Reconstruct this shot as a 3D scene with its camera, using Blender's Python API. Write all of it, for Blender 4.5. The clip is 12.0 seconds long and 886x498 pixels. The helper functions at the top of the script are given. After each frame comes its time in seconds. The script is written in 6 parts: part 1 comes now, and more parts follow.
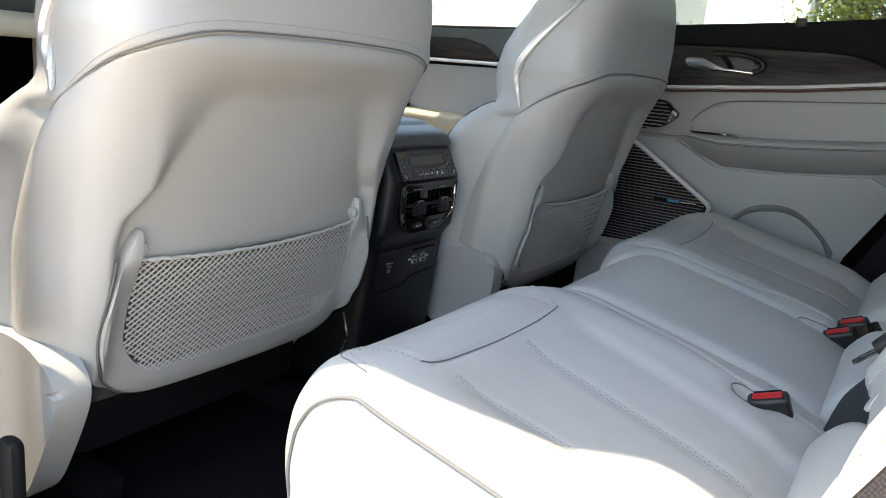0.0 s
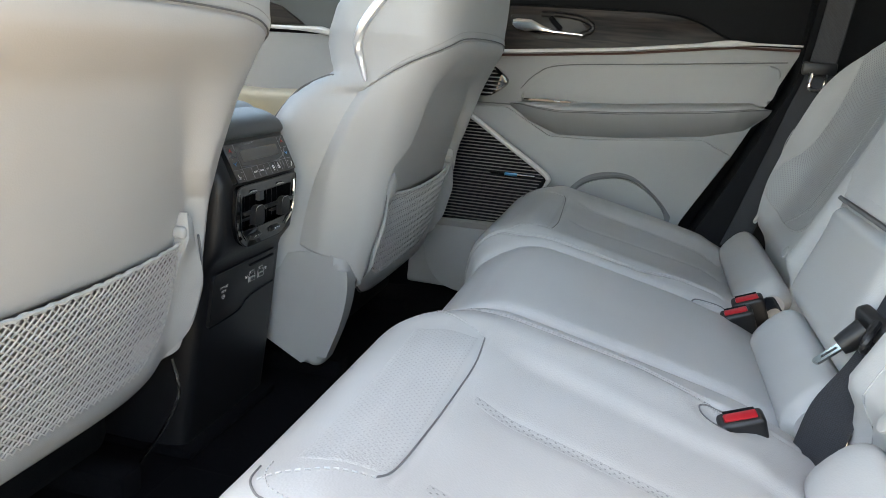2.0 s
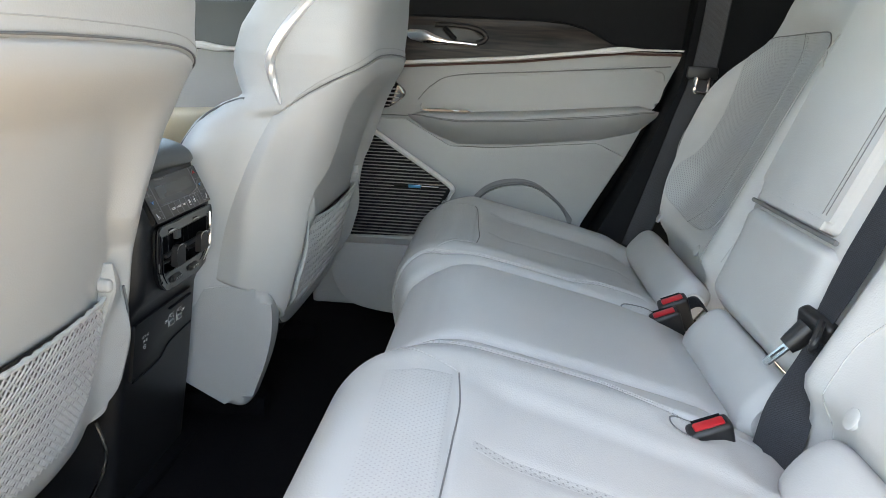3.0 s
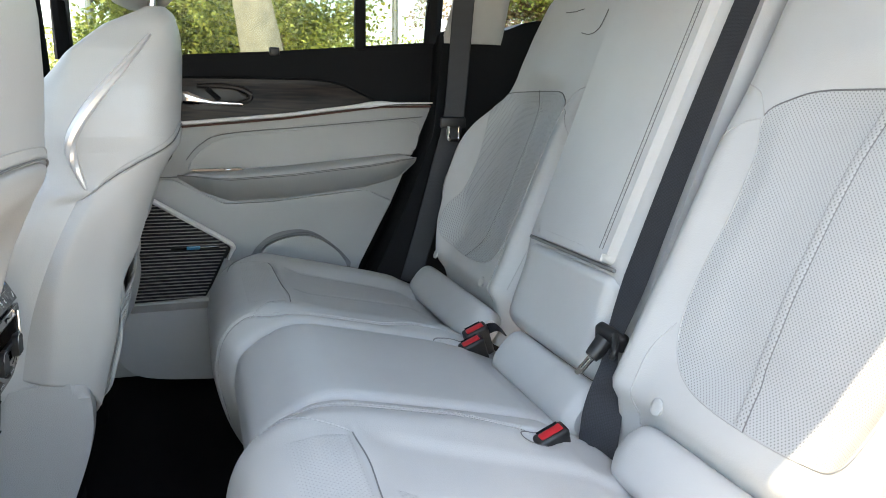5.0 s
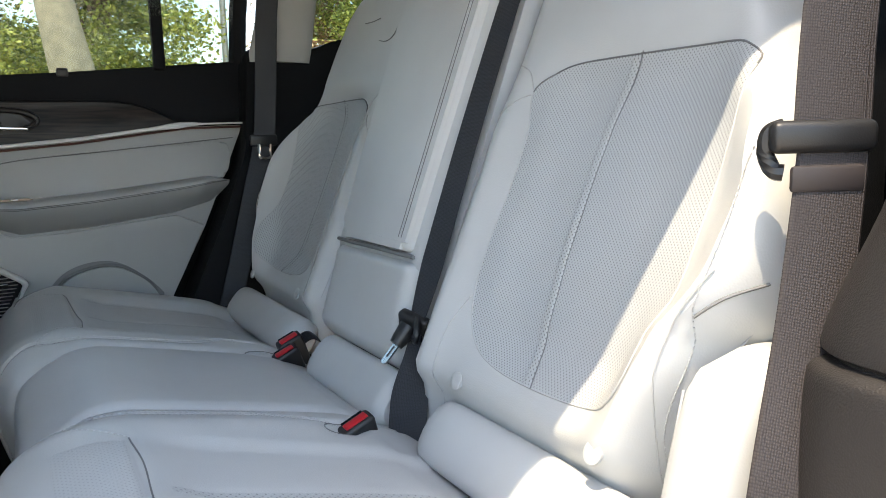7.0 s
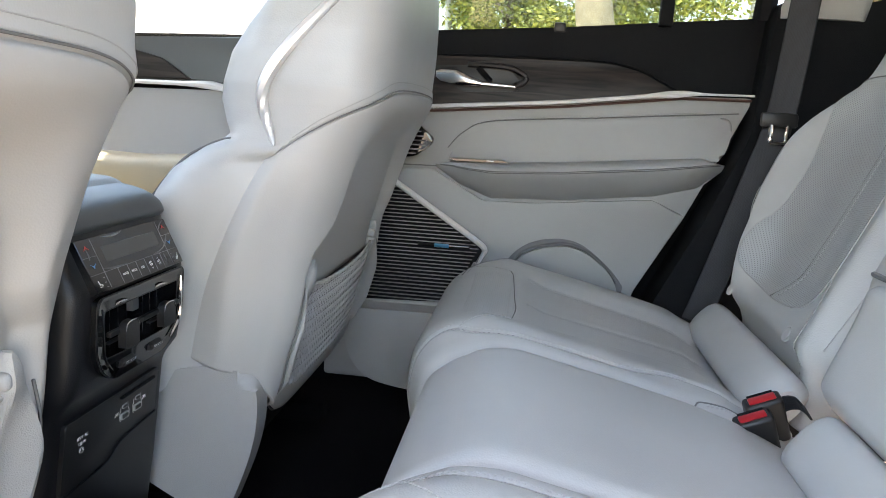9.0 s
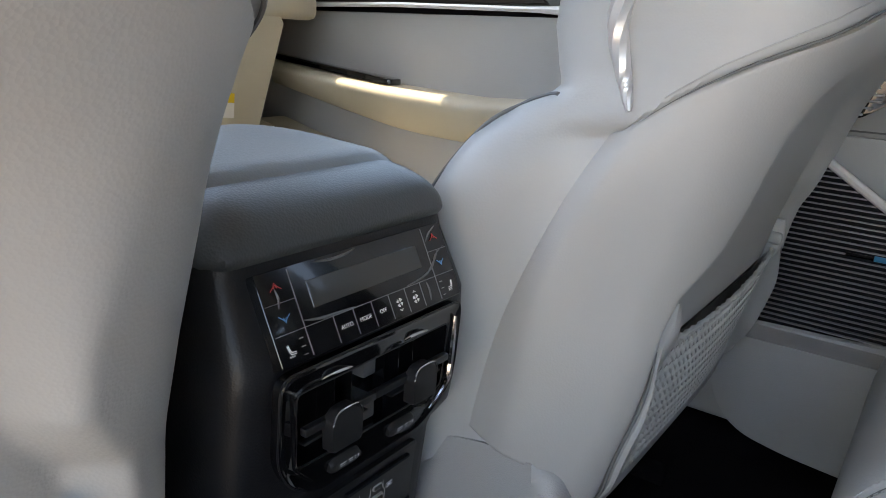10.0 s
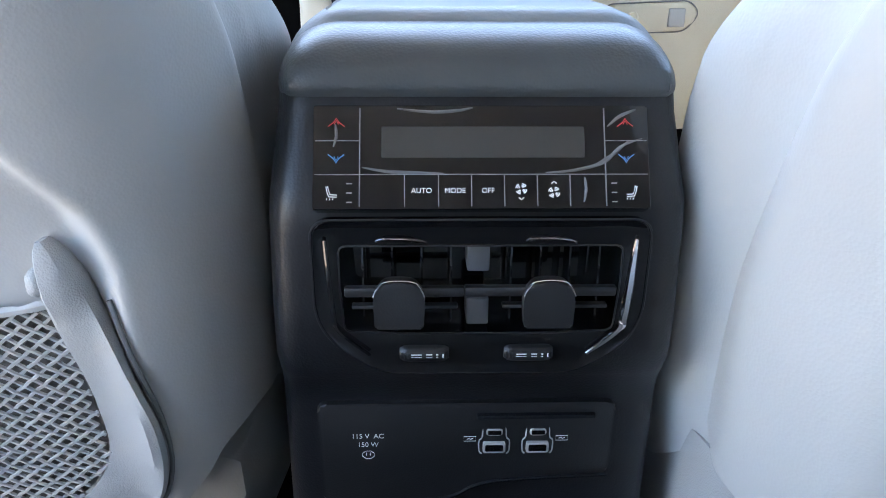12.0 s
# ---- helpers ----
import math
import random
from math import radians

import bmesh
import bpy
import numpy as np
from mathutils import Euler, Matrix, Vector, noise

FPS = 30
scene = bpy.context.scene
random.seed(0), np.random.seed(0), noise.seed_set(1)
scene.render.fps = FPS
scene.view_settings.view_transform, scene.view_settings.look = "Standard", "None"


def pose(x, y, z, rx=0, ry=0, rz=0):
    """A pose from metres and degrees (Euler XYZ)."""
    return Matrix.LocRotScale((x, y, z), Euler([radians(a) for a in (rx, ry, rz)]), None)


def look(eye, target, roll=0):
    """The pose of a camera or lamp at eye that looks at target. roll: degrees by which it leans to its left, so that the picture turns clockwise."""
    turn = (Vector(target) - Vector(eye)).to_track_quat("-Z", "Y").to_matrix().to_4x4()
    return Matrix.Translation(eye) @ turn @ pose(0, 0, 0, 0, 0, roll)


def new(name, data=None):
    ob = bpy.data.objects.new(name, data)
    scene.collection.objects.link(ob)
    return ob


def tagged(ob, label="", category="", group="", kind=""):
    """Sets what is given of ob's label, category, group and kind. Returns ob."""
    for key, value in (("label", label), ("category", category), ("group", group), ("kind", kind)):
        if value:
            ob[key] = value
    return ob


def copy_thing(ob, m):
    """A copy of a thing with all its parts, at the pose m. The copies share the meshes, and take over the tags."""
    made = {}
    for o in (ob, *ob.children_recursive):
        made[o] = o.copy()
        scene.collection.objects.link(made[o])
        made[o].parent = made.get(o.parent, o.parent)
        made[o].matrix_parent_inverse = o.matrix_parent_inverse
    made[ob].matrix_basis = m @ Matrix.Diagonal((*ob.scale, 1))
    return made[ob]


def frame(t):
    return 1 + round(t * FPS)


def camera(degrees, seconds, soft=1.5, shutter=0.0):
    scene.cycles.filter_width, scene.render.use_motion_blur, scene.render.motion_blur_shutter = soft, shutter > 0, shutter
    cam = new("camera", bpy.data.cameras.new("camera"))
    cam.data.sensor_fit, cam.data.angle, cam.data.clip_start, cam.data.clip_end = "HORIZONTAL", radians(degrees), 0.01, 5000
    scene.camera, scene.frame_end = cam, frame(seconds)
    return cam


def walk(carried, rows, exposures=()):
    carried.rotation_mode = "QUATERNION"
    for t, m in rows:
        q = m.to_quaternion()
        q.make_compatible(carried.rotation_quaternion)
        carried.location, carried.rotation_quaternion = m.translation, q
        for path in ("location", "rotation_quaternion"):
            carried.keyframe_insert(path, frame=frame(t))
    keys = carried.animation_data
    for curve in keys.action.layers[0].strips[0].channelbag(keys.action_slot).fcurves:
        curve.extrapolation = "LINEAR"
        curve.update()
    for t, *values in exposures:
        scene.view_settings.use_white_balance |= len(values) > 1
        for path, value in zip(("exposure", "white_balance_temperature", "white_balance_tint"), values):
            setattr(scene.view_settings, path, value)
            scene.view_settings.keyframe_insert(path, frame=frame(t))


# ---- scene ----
cam = camera(61.5, 12.0, soft=0.9)
PATH = [
    (0, (-1.035, -0.704, 0.608), (0.613, 0.324, 0.134), 5.4),
    (0.5, (-0.977, -0.661, 0.583), (0.731, 0.254, 0.086), 5.6),
    (1, (-0.934, -0.628, 0.578), (0.826, 0.17, 0.065), 5.2),
    (1.5, (-0.91, -0.574, 0.588), (0.911, 0.068, 0.068), 4.9),
    (2, (-0.893, -0.493, 0.603), (0.982, -0.026, 0.089), 4.5),
    (2.5, (-0.885, -0.439, 0.622), (1.03, -0.162, 0.116), 4.3),
    (2.7, (-0.877, -0.425, 0.62), (1.048, -0.209, 0.121), 3.6),
    (4.3, (-0.906, -0.264, 0.658), (1.009, -0.618, 0.204), 2.6),
    (4.5, (-0.915, -0.255, 0.665), (0.99, -0.678, 0.226), 1.9),
    (5, (-0.937, -0.243, 0.678), (0.921, -0.864, 0.278), 0.9),
    (5.5, (-0.953, -0.256, 0.66), (0.845, -1.055, 0.301), -0.3),
    (6, (-0.96, -0.284, 0.629), (0.778, -1.218, 0.305), -1.3),
    (6.5, (-0.964, -0.294, 0.613), (0.74, -1.297, 0.314), -1.7),
    (6.7, (-0.966, -0.298, 0.611), (0.738, -1.305, 0.318), -1.7),
    (8.3, (-0.843, -0.389, 0.59), (1.1, -0.774, 0.315), 1.7),
    (8.5, (-0.801, -0.398, 0.578), (1.168, -0.6, 0.29), 2.4),
    (9, (-0.671, -0.39, 0.597), (1.285, -0.171, 0.243), 3.5),
    (9.5, (-0.515, -0.347, 0.602), (1.345, 0.254, 0.18), 4.0),
    (10, (-0.316, -0.278, 0.596), (1.266, 0.802, 0.02), 3.7),
    (10.5, (-0.173, -0.271, 0.608), (0.766, 1.324, -0.151), 5.0),
    (11, (-0.118, -0.336, 0.557), (0.327, 1.471, -0.176), 2.8),
    (11.5, (-0.076, -0.349, 0.533), (0.144, 1.517, -0.152), 1.1),
    (12, (-0.028, -0.358, 0.526), (0.026, 1.522, -0.154), 0.3),
]
EXPOSURES = [
    (0.0, 2.47, 7750, 8), (1.0, 2.68, 7850, 8), (2.0, 2.98, 8250, 8), (2.5, 3.16, 8250, 8), (4.5, 3.05, 7850, 8), (6.0, 2.69, 7750, 8), (6.5, 2.47, 7450, 8),
    (8.5, 2.83, 7600, 10), (9.0, 3.23, 8050, 12), (9.5, 3.27, 8100, 12), (10.0, 2.75, 7950, 13), (10.5, 3.65, 7250, 13), (11.0, 3.65, 7700, 14), (11.5, 3.75, 6750, 12), (12.0, 3.85, 6600, 11),
]
walk(cam, [(t, look(eye, target, roll)) for t, eye, target, roll in PATH], EXPOSURES)

# world, sun
SUN_TO = Vector((-0.175, 0.25, 1.0)).normalized()
world = bpy.data.worlds.new("sky")
scene.world = world
world.use_nodes = True
wn = world.node_tree.nodes
wl = world.node_tree.links
sky = wn.new("ShaderNodeTexSky")
sky.sky_type = "NISHITA"
sky.sun_disc = False
sky.sun_elevation = math.asin(SUN_TO.z)
sky.sun_rotation = math.atan2(SUN_TO.x, SUN_TO.y)
wl.new(sky.outputs[0], wn["Background"].inputs[0])
wn["Background"].inputs[1].default_value = 0.150
sun_data = bpy.data.lights.new("sun", "SUN")
sun_data.energy, sun_data.angle, sun_data.color = 1.65, radians(0.55), (1.0, 0.89, 0.74)
sun = new("sun", sun_data)
sun.matrix_world = look(SUN_TO * 30, (0, 0, 0))


# ---------------------------------------------------------------- materials
def material(name, color, rough=0.5, metal=0.0, grain=0.0, grain_scale=600.0, tone=0.06, tone_scale=8.0, coat=0.0, spec=0.5, slack=0.0):
    """A painted or moulded surface: slow changes of tone, fine grain in relief."""
    m = bpy.data.materials.new(name)
    m.use_nodes = True
    t = m.node_tree
    b = t.nodes["Principled BSDF"]
    b.inputs["Metallic"].default_value = metal
    b.inputs["Coat Weight"].default_value = coat
    b.inputs["Specular IOR Level"].default_value = spec
    co = t.nodes.new("ShaderNodeTexCoord")
    n1 = t.nodes.new("ShaderNodeTexNoise")
    n1.inputs["Scale"].default_value, n1.inputs["Detail"].default_value = tone_scale, 4.0
    t.links.new(co.outputs["Object"], n1.inputs["Vector"])
    r1 = t.nodes.new("ShaderNodeMapRange")
    r1.inputs[1].default_value, r1.inputs[2].default_value = 0.3, 0.7
    r1.inputs[3].default_value, r1.inputs[4].default_value = 1 - tone, 1 + tone
    t.links.new(n1.outputs[0], r1.inputs[0])
    mix = t.nodes.new("ShaderNodeVectorMath")
    mix.operation = "SCALE"
    mix.inputs[0].default_value = color
    t.links.new(r1.outputs[0], mix.inputs["Scale"])
    t.links.new(mix.outputs[0], b.inputs["Base Color"])
    r2 = t.nodes.new("ShaderNodeMapRange")
    r2.inputs[3].default_value, r2.inputs[4].default_value = max(rough - 0.06, 0.02), rough + 0.06
    t.links.new(n1.outputs[0], r2.inputs[0])
    t.links.new(r2.outputs[0], b.inputs["Roughness"])
    if grain:
        v = t.nodes.new("ShaderNodeTexVoronoi")
        v.inputs["Scale"].default_value = grain_scale
        t.links.new(co.outputs["Object"], v.inputs["Vector"])
        n2 = t.nodes.new("ShaderNodeTexNoise")
        n2.inputs["Scale"].default_value, n2.inputs["Detail"].default_value = 30.0, 3.0
        t.links.new(co.outputs["Object"], n2.inputs["Vector"])
        add = t.nodes.new("ShaderNodeMath")
        add.operation = "MULTIPLY_ADD"
        add.inputs[1].default_value = 0.2
        t.links.new(n2.outputs[0], add.inputs[0])
        t.links.new(v.outputs[0], add.inputs[2])
        bump = t.nodes.new("ShaderNodeBump")
        bump.inputs["Strength"].default_value, bump.inputs["Distance"].default_value = grain, 0.001
        t.links.new(add.outputs[0], bump.inputs["Height"])
        t.links.new(bump.outputs[0], b.inputs["Normal"])
        if slack:
            # soft unevenness of stretched leather
            n3 = t.nodes.new("ShaderNodeTexNoise")
            n3.inputs["Scale"].default_value, n3.inputs["Detail"].default_value, n3.inputs["Distortion"].default_value = 9.0, 1.0, 0.3
            t.links.new(co.outputs["Object"], n3.inputs["Vector"])
            wide = t.nodes.new("ShaderNodeBump")
            wide.inputs["Strength"].default_value, wide.inputs["Distance"].default_value = 1.0, slack
            t.links.new(n3.outputs[0], wide.inputs["Height"])
            t.links.new(wide.outputs[0], bump.inputs["Normal"])
    return m


def perforated(name, color, pitch, hole=0.45, wide=0.23):
    """Leather with rows of small punched holes, laid out in the metres of the UV map."""
    m = material(name, color, 0.45, grain=0.25, grain_scale=500)
    t = m.node_tree
    b = t.nodes["Principled BSDF"]
    src = b.inputs["Base Color"].links[0].from_socket
    uv = t.nodes.new("ShaderNodeTexCoord")
    mp = t.nodes.new("ShaderNodeMapping")
    mp.inputs["Rotation"].default_value = (0, 0, radians(45))
    mp.inputs["Scale"].default_value = (1 / pitch, 1 / pitch, 1)
    t.links.new(uv.outputs["UV"], mp.inputs["Vector"])
    v = t.nodes.new("ShaderNodeTexVoronoi")
    v.voronoi_dimensions = "2D"
    v.inputs["Scale"].default_value, v.inputs["Randomness"].default_value = 1.0, 0.0
    t.links.new(mp.outputs[0], v.inputs["Vector"])
    r = t.nodes.new("ShaderNodeMapRange")
    r.inputs[1].default_value, r.inputs[2].default_value = wide - 0.10, wide
    r.inputs[3].default_value, r.inputs[4].default_value = 0.0, 1.0
    t.links.new(v.outputs["Distance"], r.inputs[0])
    mx = t.nodes.new("ShaderNodeMix")
    mx.data_type = "RGBA"
    mx.inputs[6].default_value = (*[c * hole for c in color], 1)
    t.links.new(r.outputs[0], mx.inputs[0])
    t.links.new(src, mx.inputs[7])
    t.links.new(mx.outputs[2], b.inputs["Base Color"])
    return m


def wood_material():
    m = material("grey walnut veneer", (0.045, 0.032, 0.027), 0.45, spec=0.3)
    t = m.node_tree
    b = t.nodes["Principled BSDF"]
    co = t.nodes.new("ShaderNodeTexCoord")
    mp = t.nodes.new("ShaderNodeMapping")
    mp.inputs["Scale"].default_value = (40, 3, 45)
    t.links.new(co.outputs["Object"], mp.inputs["Vector"])
    n = t.nodes.new("ShaderNodeTexNoise")
    n.inputs["Scale"].default_value, n.inputs["Detail"].default_value, n.inputs["Distortion"].default_value = 2.0, 8.0, 1.2
    t.links.new(mp.outputs[0], n.inputs["Vector"])
    c = t.nodes.new("ShaderNodeValToRGB")
    c.color_ramp.elements[0].position, c.color_ramp.elements[0].color = 0.35, (0.007, 0.005, 0.0045, 1)
    c.color_ramp.elements[1].position, c.color_ramp.elements[1].color = 0.68, (0.040, 0.029, 0.024, 1)
    t.links.new(n.outputs[0], c.inputs[0])
    t.links.new(c.outputs[0], b.inputs["Base Color"])
    return m


def webbing(name, color, across=0.0022, along=0.0017):
    """Woven belt strap: ribs across and along the strap, from its UV map in metres."""
    m = material(name, color, 0.6, tone=0.1, tone_scale=40)
    t = m.node_tree
    b = t.nodes["Principled BSDF"]
    co = t.nodes.new("ShaderNodeTexCoord")
    mp = t.nodes.new("ShaderNodeMapping")
    mp.inputs["Scale"].default_value = (1 / across, 1 / along, 1)
    t.links.new(co.outputs["UV"], mp.inputs["Vector"])
    v = t.nodes.new("ShaderNodeTexVoronoi")
    v.voronoi_dimensions = "2D"
    v.inputs["Scale"].default_value, v.inputs["Randomness"].default_value = 1.0, 0.3
    t.links.new(mp.outputs[0], v.inputs["Vector"])
    bump = t.nodes.new("ShaderNodeBump")
    bump.invert = True
    bump.inputs["Strength"].default_value, bump.inputs["Distance"].default_value = 0.6, 0.0007
    t.links.new(v.outputs["Distance"], bump.inputs["Height"])
    t.links.new(bump.outputs[0], b.inputs["Normal"])
    r = t.nodes.new("ShaderNodeMapRange")
    r.inputs[1].default_value, r.inputs[2].default_value = 0.25, 0.55
    r.inputs[3].default_value, r.inputs[4].default_value = 1.6, 0.6
    t.links.new(v.outputs["Distance"], r.inputs[0])
    s = t.nodes.new("ShaderNodeVectorMath")
    s.operation = "SCALE"
    s.inputs[0].default_value = color
    t.links.new(r.outputs[0], s.inputs["Scale"])
    t.links.new(s.outputs[0], b.inputs["Base Color"])
    return m


def glass_material(name, tint):
    """Thin flat glass: tinted where it lets light through, with a clear mirror gloss."""
    m = bpy.data.materials.new(name)
    m.use_nodes = True
    t = m.node_tree
    t.nodes.remove(t.nodes["Principled BSDF"])
    see = t.nodes.new("ShaderNodeBsdfTransparent")
    see.inputs[0].default_value = (*tint, 1)
    shine = t.nodes.new("ShaderNodeBsdfGlossy")
    shine.inputs["Roughness"].default_value = 0.0
    fr = t.nodes.new("ShaderNodeFresnel")
    fr.inputs[0].default_value = 1.45
    mix = t.nodes.new("ShaderNodeMixShader")
    t.links.new(fr.outputs[0], mix.inputs[0])
    t.links.new(see.outputs[0], mix.inputs[1])
    t.links.new(shine.outputs[0], mix.inputs[2])
    t.links.new(mix.outputs[0], t.nodes["Material Output"].inputs[0])
    return m


def glowing(name, color, strength):
    m = bpy.data.materials.new(name)
    m.use_nodes = True
    b = m.node_tree.nodes["Principled BSDF"]
    b.inputs["Base Color"].default_value = (*color, 1)
    b.inputs["Emission Color"].default_value = (*color, 1)
    b.inputs["Emission Strength"].default_value = strength
    return m


GREY = (0.48, 0.485, 0.478)
LEATHER = material("pale grey leather", GREY, 0.40, grain=0.12, grain_scale=560, tone=0.05, slack=0.0035)
PERF = perforated("pale grey perforated leather", (0.435, 0.447, 0.45), 0.0032, 0.50, 0.28)
PERF_BAND = perforated("pale grey leather with rows of larger holes", (0.45, 0.458, 0.455), 0.0052, 0.55)
PERF_ROW = perforated("grey leather with a row of larger holes", (0.43, 0.44, 0.44), 0.0038, 0.40, 0.27)
PERF_FINE = perforated("finely perforated pale grey leather", GREY, 0.0042, 0.80)
LIDSKIN = material("mid grey leather", (0.19, 0.205, 0.208), 0.42, grain=0.12, grain_scale=560, tone=0.05)
SEAM = material("grey seam thread", (0.43, 0.43, 0.42), 0.7)
CREASE = material("dark grey seam piping", (0.16, 0.16, 0.16), 0.6)
SKIN = material("pale grey vinyl shell", (0.47, 0.465, 0.45), 0.45, grain=0.10, grain_scale=620, tone=0.03)
SHELL = material("pale grey moulded plastic", (0.41, 0.408, 0.398), 0.5, grain=0.25, grain_scale=900, tone=0.03)
NET = material("pale grey elastic netting", (0.52, 0.51, 0.49), 0.7)
# dark colour standing in for the shade inside the net pocket
POCKET_SHADE = material("dark taupe pocket shade", (0.17, 0.155, 0.145), 0.85, grain=0.3)
BLACK = material("black grained plastic", (0.013, 0.013, 0.014), 0.42, grain=0.10, grain_scale=900)
CONSOLE = material("black satin console plastic", (0.011, 0.011, 0.013), 0.40, grain=0.14, grain_scale=700, tone=0.1, spec=0.5)
# grey that puts the shade of hollows and gaps into colour
SHADE_GREY = material("grey standing in for recess shade", (0.20, 0.20, 0.20), 0.7, grain=0.2)
SOFT = material("charcoal soft-touch skin", (0.068, 0.075, 0.077), 0.38, grain=0.16, grain_scale=620, spec=0.6)
DARK = material("dark charcoal trim", (0.0065, 0.0072, 0.0088), 0.65, grain=0.4, grain_scale=700, spec=0.15)
CARPET = material("black carpet", (0.005, 0.005, 0.0065), 0.95, grain=1.0, grain_scale=900, tone=0.3, tone_scale=200, spec=0.12)
GLOSS = material("piano black", (0.006, 0.006, 0.007), 0.06, coat=0.6, tone=0.02)
SILVER = material("satin silver", (0.62, 0.62, 0.63), 0.22, metal=1.0, tone=0.02)
CHROME = material("bright chrome", (0.80, 0.80, 0.81), 0.12, metal=1.0, tone=0.01)
BRIGHT = material("pale satin metal", (0.86, 0.85, 0.84), 0.36, metal=0.35, tone=0.01)
SATIN = material("satin aluminium", (0.78, 0.77, 0.765), 0.36, metal=0.6, tone=0.01)
STEEL = material("slate grey plastic", (0.09, 0.094, 0.10), 0.5)
SLAT = material("satin metal slats", (0.36, 0.36, 0.37), 0.42, metal=0.6)
WOOD = wood_material()
UMBER = material("red-brown inlay line", (0.10, 0.045, 0.035), 0.4)
BELT = webbing("charcoal belt webbing", (0.016, 0.018, 0.023))
BELT_TAUPE = webbing("taupe belt webbing", (0.0185, 0.0140, 0.0138), 0.0017, 0.0021)
TAUPE = material("dark taupe grained skin", (0.0185, 0.0160, 0.0150), 0.5, grain=0.28, grain_scale=700, tone=0.12)
DOORSKIN = material("pale grey door leather", (0.36, 0.362, 0.352), 0.45, grain=0.14, grain_scale=520, tone=0.03)
RED = material("red release button", (0.42, 0.014, 0.022), 0.30)
CREAM = material("cream moulded dash", (0.62, 0.57, 0.45), 0.5, grain=0.3, grain_scale=700)
WHITE = material("white printing", (0.93, 0.93, 0.93), 0.5)
PRINT = material("grey printed line", (0.20, 0.20, 0.21), 0.5)
SCREEN = material("dark display glass", (0.055, 0.054, 0.050), 0.15, coat=0.3)
PANEL = material("black panel under clear film", (0.008, 0.008, 0.009), 0.10, coat=0.4, tone=0.3, tone_scale=60)
REDPRINT = material("red printing", (0.62, 0.05, 0.05), 0.5)
BLUEPRINT = material("blue printing", (0.10, 0.30, 0.60), 0.5)
BADGE = material("blue badge enamel", (0.02, 0.22, 0.42), 0.3)
YELLOW = material("yellow card", (0.75, 0.52, 0.02), 0.6)
PAPER = material("white card", (0.8, 0.78, 0.72), 0.7)
GLASS = glass_material("window glass", (0.95, 0.97, 0.955))
TINTED = glass_material("tinted rear window glass", (0.66, 0.70, 0.66))
PRIVACY = glass_material("dark privacy glass", (0.45, 0.47, 0.46))
FILM = material("clear film crease", (0.16, 0.16, 0.165), 0.15, coat=0.5)
LINER = material("grey woven headliner", (0.44, 0.44, 0.43), 0.9, grain=0.4, grain_scale=900)
PAINT = material("white body paint", (0.75, 0.75, 0.74), 0.25, coat=0.8, tone=0.01)
ASPHALT = material("sun-bleached concrete", (0.54, 0.44, 0.33), 0.9, grain=1.0, grain_scale=90, tone=0.25, tone_scale=2)
STUCCO = material("white stucco wall", (0.78, 0.77, 0.73), 0.8, grain=0.6, grain_scale=40)
BARK = material("grey brown bark", (0.16, 0.12, 0.09), 0.9, grain=1.0, grain_scale=25, tone=0.3)
# pale colour of the column that stands in for a window reflection
PALE_REFLECTION = material("pale window reflection", (0.30, 0.27, 0.20), 0.85, grain=0.6, grain_scale=30, tone=0.2)
METAL = material("galvanised pole", (0.45, 0.46, 0.46), 0.5, metal=0.6)
LED = glowing("red indicator lamp", (1.0, 0.04, 0.03), 3.0)


def leaf_material(name, c1, c2):
    m = bpy.data.materials.new(name)
    m.use_nodes = True
    t = m.node_tree
    b = t.nodes["Principled BSDF"]
    g = t.nodes.new("ShaderNodeNewGeometry")
    c = t.nodes.new("ShaderNodeValToRGB")
    c.color_ramp.elements[0].color, c.color_ramp.elements[1].color = (*c1, 1), (*c2, 1)
    t.links.new(g.outputs["Random Per Island"], c.inputs[0])
    t.links.new(c.outputs[0], b.inputs["Base Color"])
    b.inputs["Roughness"].default_value = 0.55
    b.inputs["Transmission Weight"].default_value = 0.0
    return m


LEAF = leaf_material("green leaves", (0.07, 0.115, 0.02), (0.42, 0.45, 0.10))
LEAF_RED = leaf_material("reddish leaves", (0.22, 0.12, 0.07), (0.30, 0.24, 0.12))


# ---------------------------------------------------------------- mesh helpers
def part(name, bm, mat, parent=None, label="", smooth=True):
    """One mesh object, in world coordinates, under a thing or a part."""
    me = bpy.data.meshes.new(name)
    bmesh.ops.recalc_face_normals(bm, faces=bm.faces[:])
    bm.to_mesh(me)
    bm.free()
    if smooth:
        me.polygons.foreach_set("use_smooth", [True] * len(me.polygons))
        me.set_sharp_from_angle(angle=radians(38))
    me.materials.append(mat)
    ob = new(name, me)
    if parent is not None:
        ob.parent = parent
        if parent.type == "EMPTY":
            ob.matrix_parent_inverse = Matrix.Translation(-parent.location)
    if label:
        ob["label"] = label
    return ob


def thing(name, label, category, loc=(0, 0, 0), group="", kind=""):
    ob = new(name)
    ob.location = loc
    ob.empty_display_size = 0.05
    return tagged(ob, label, category, group, kind)


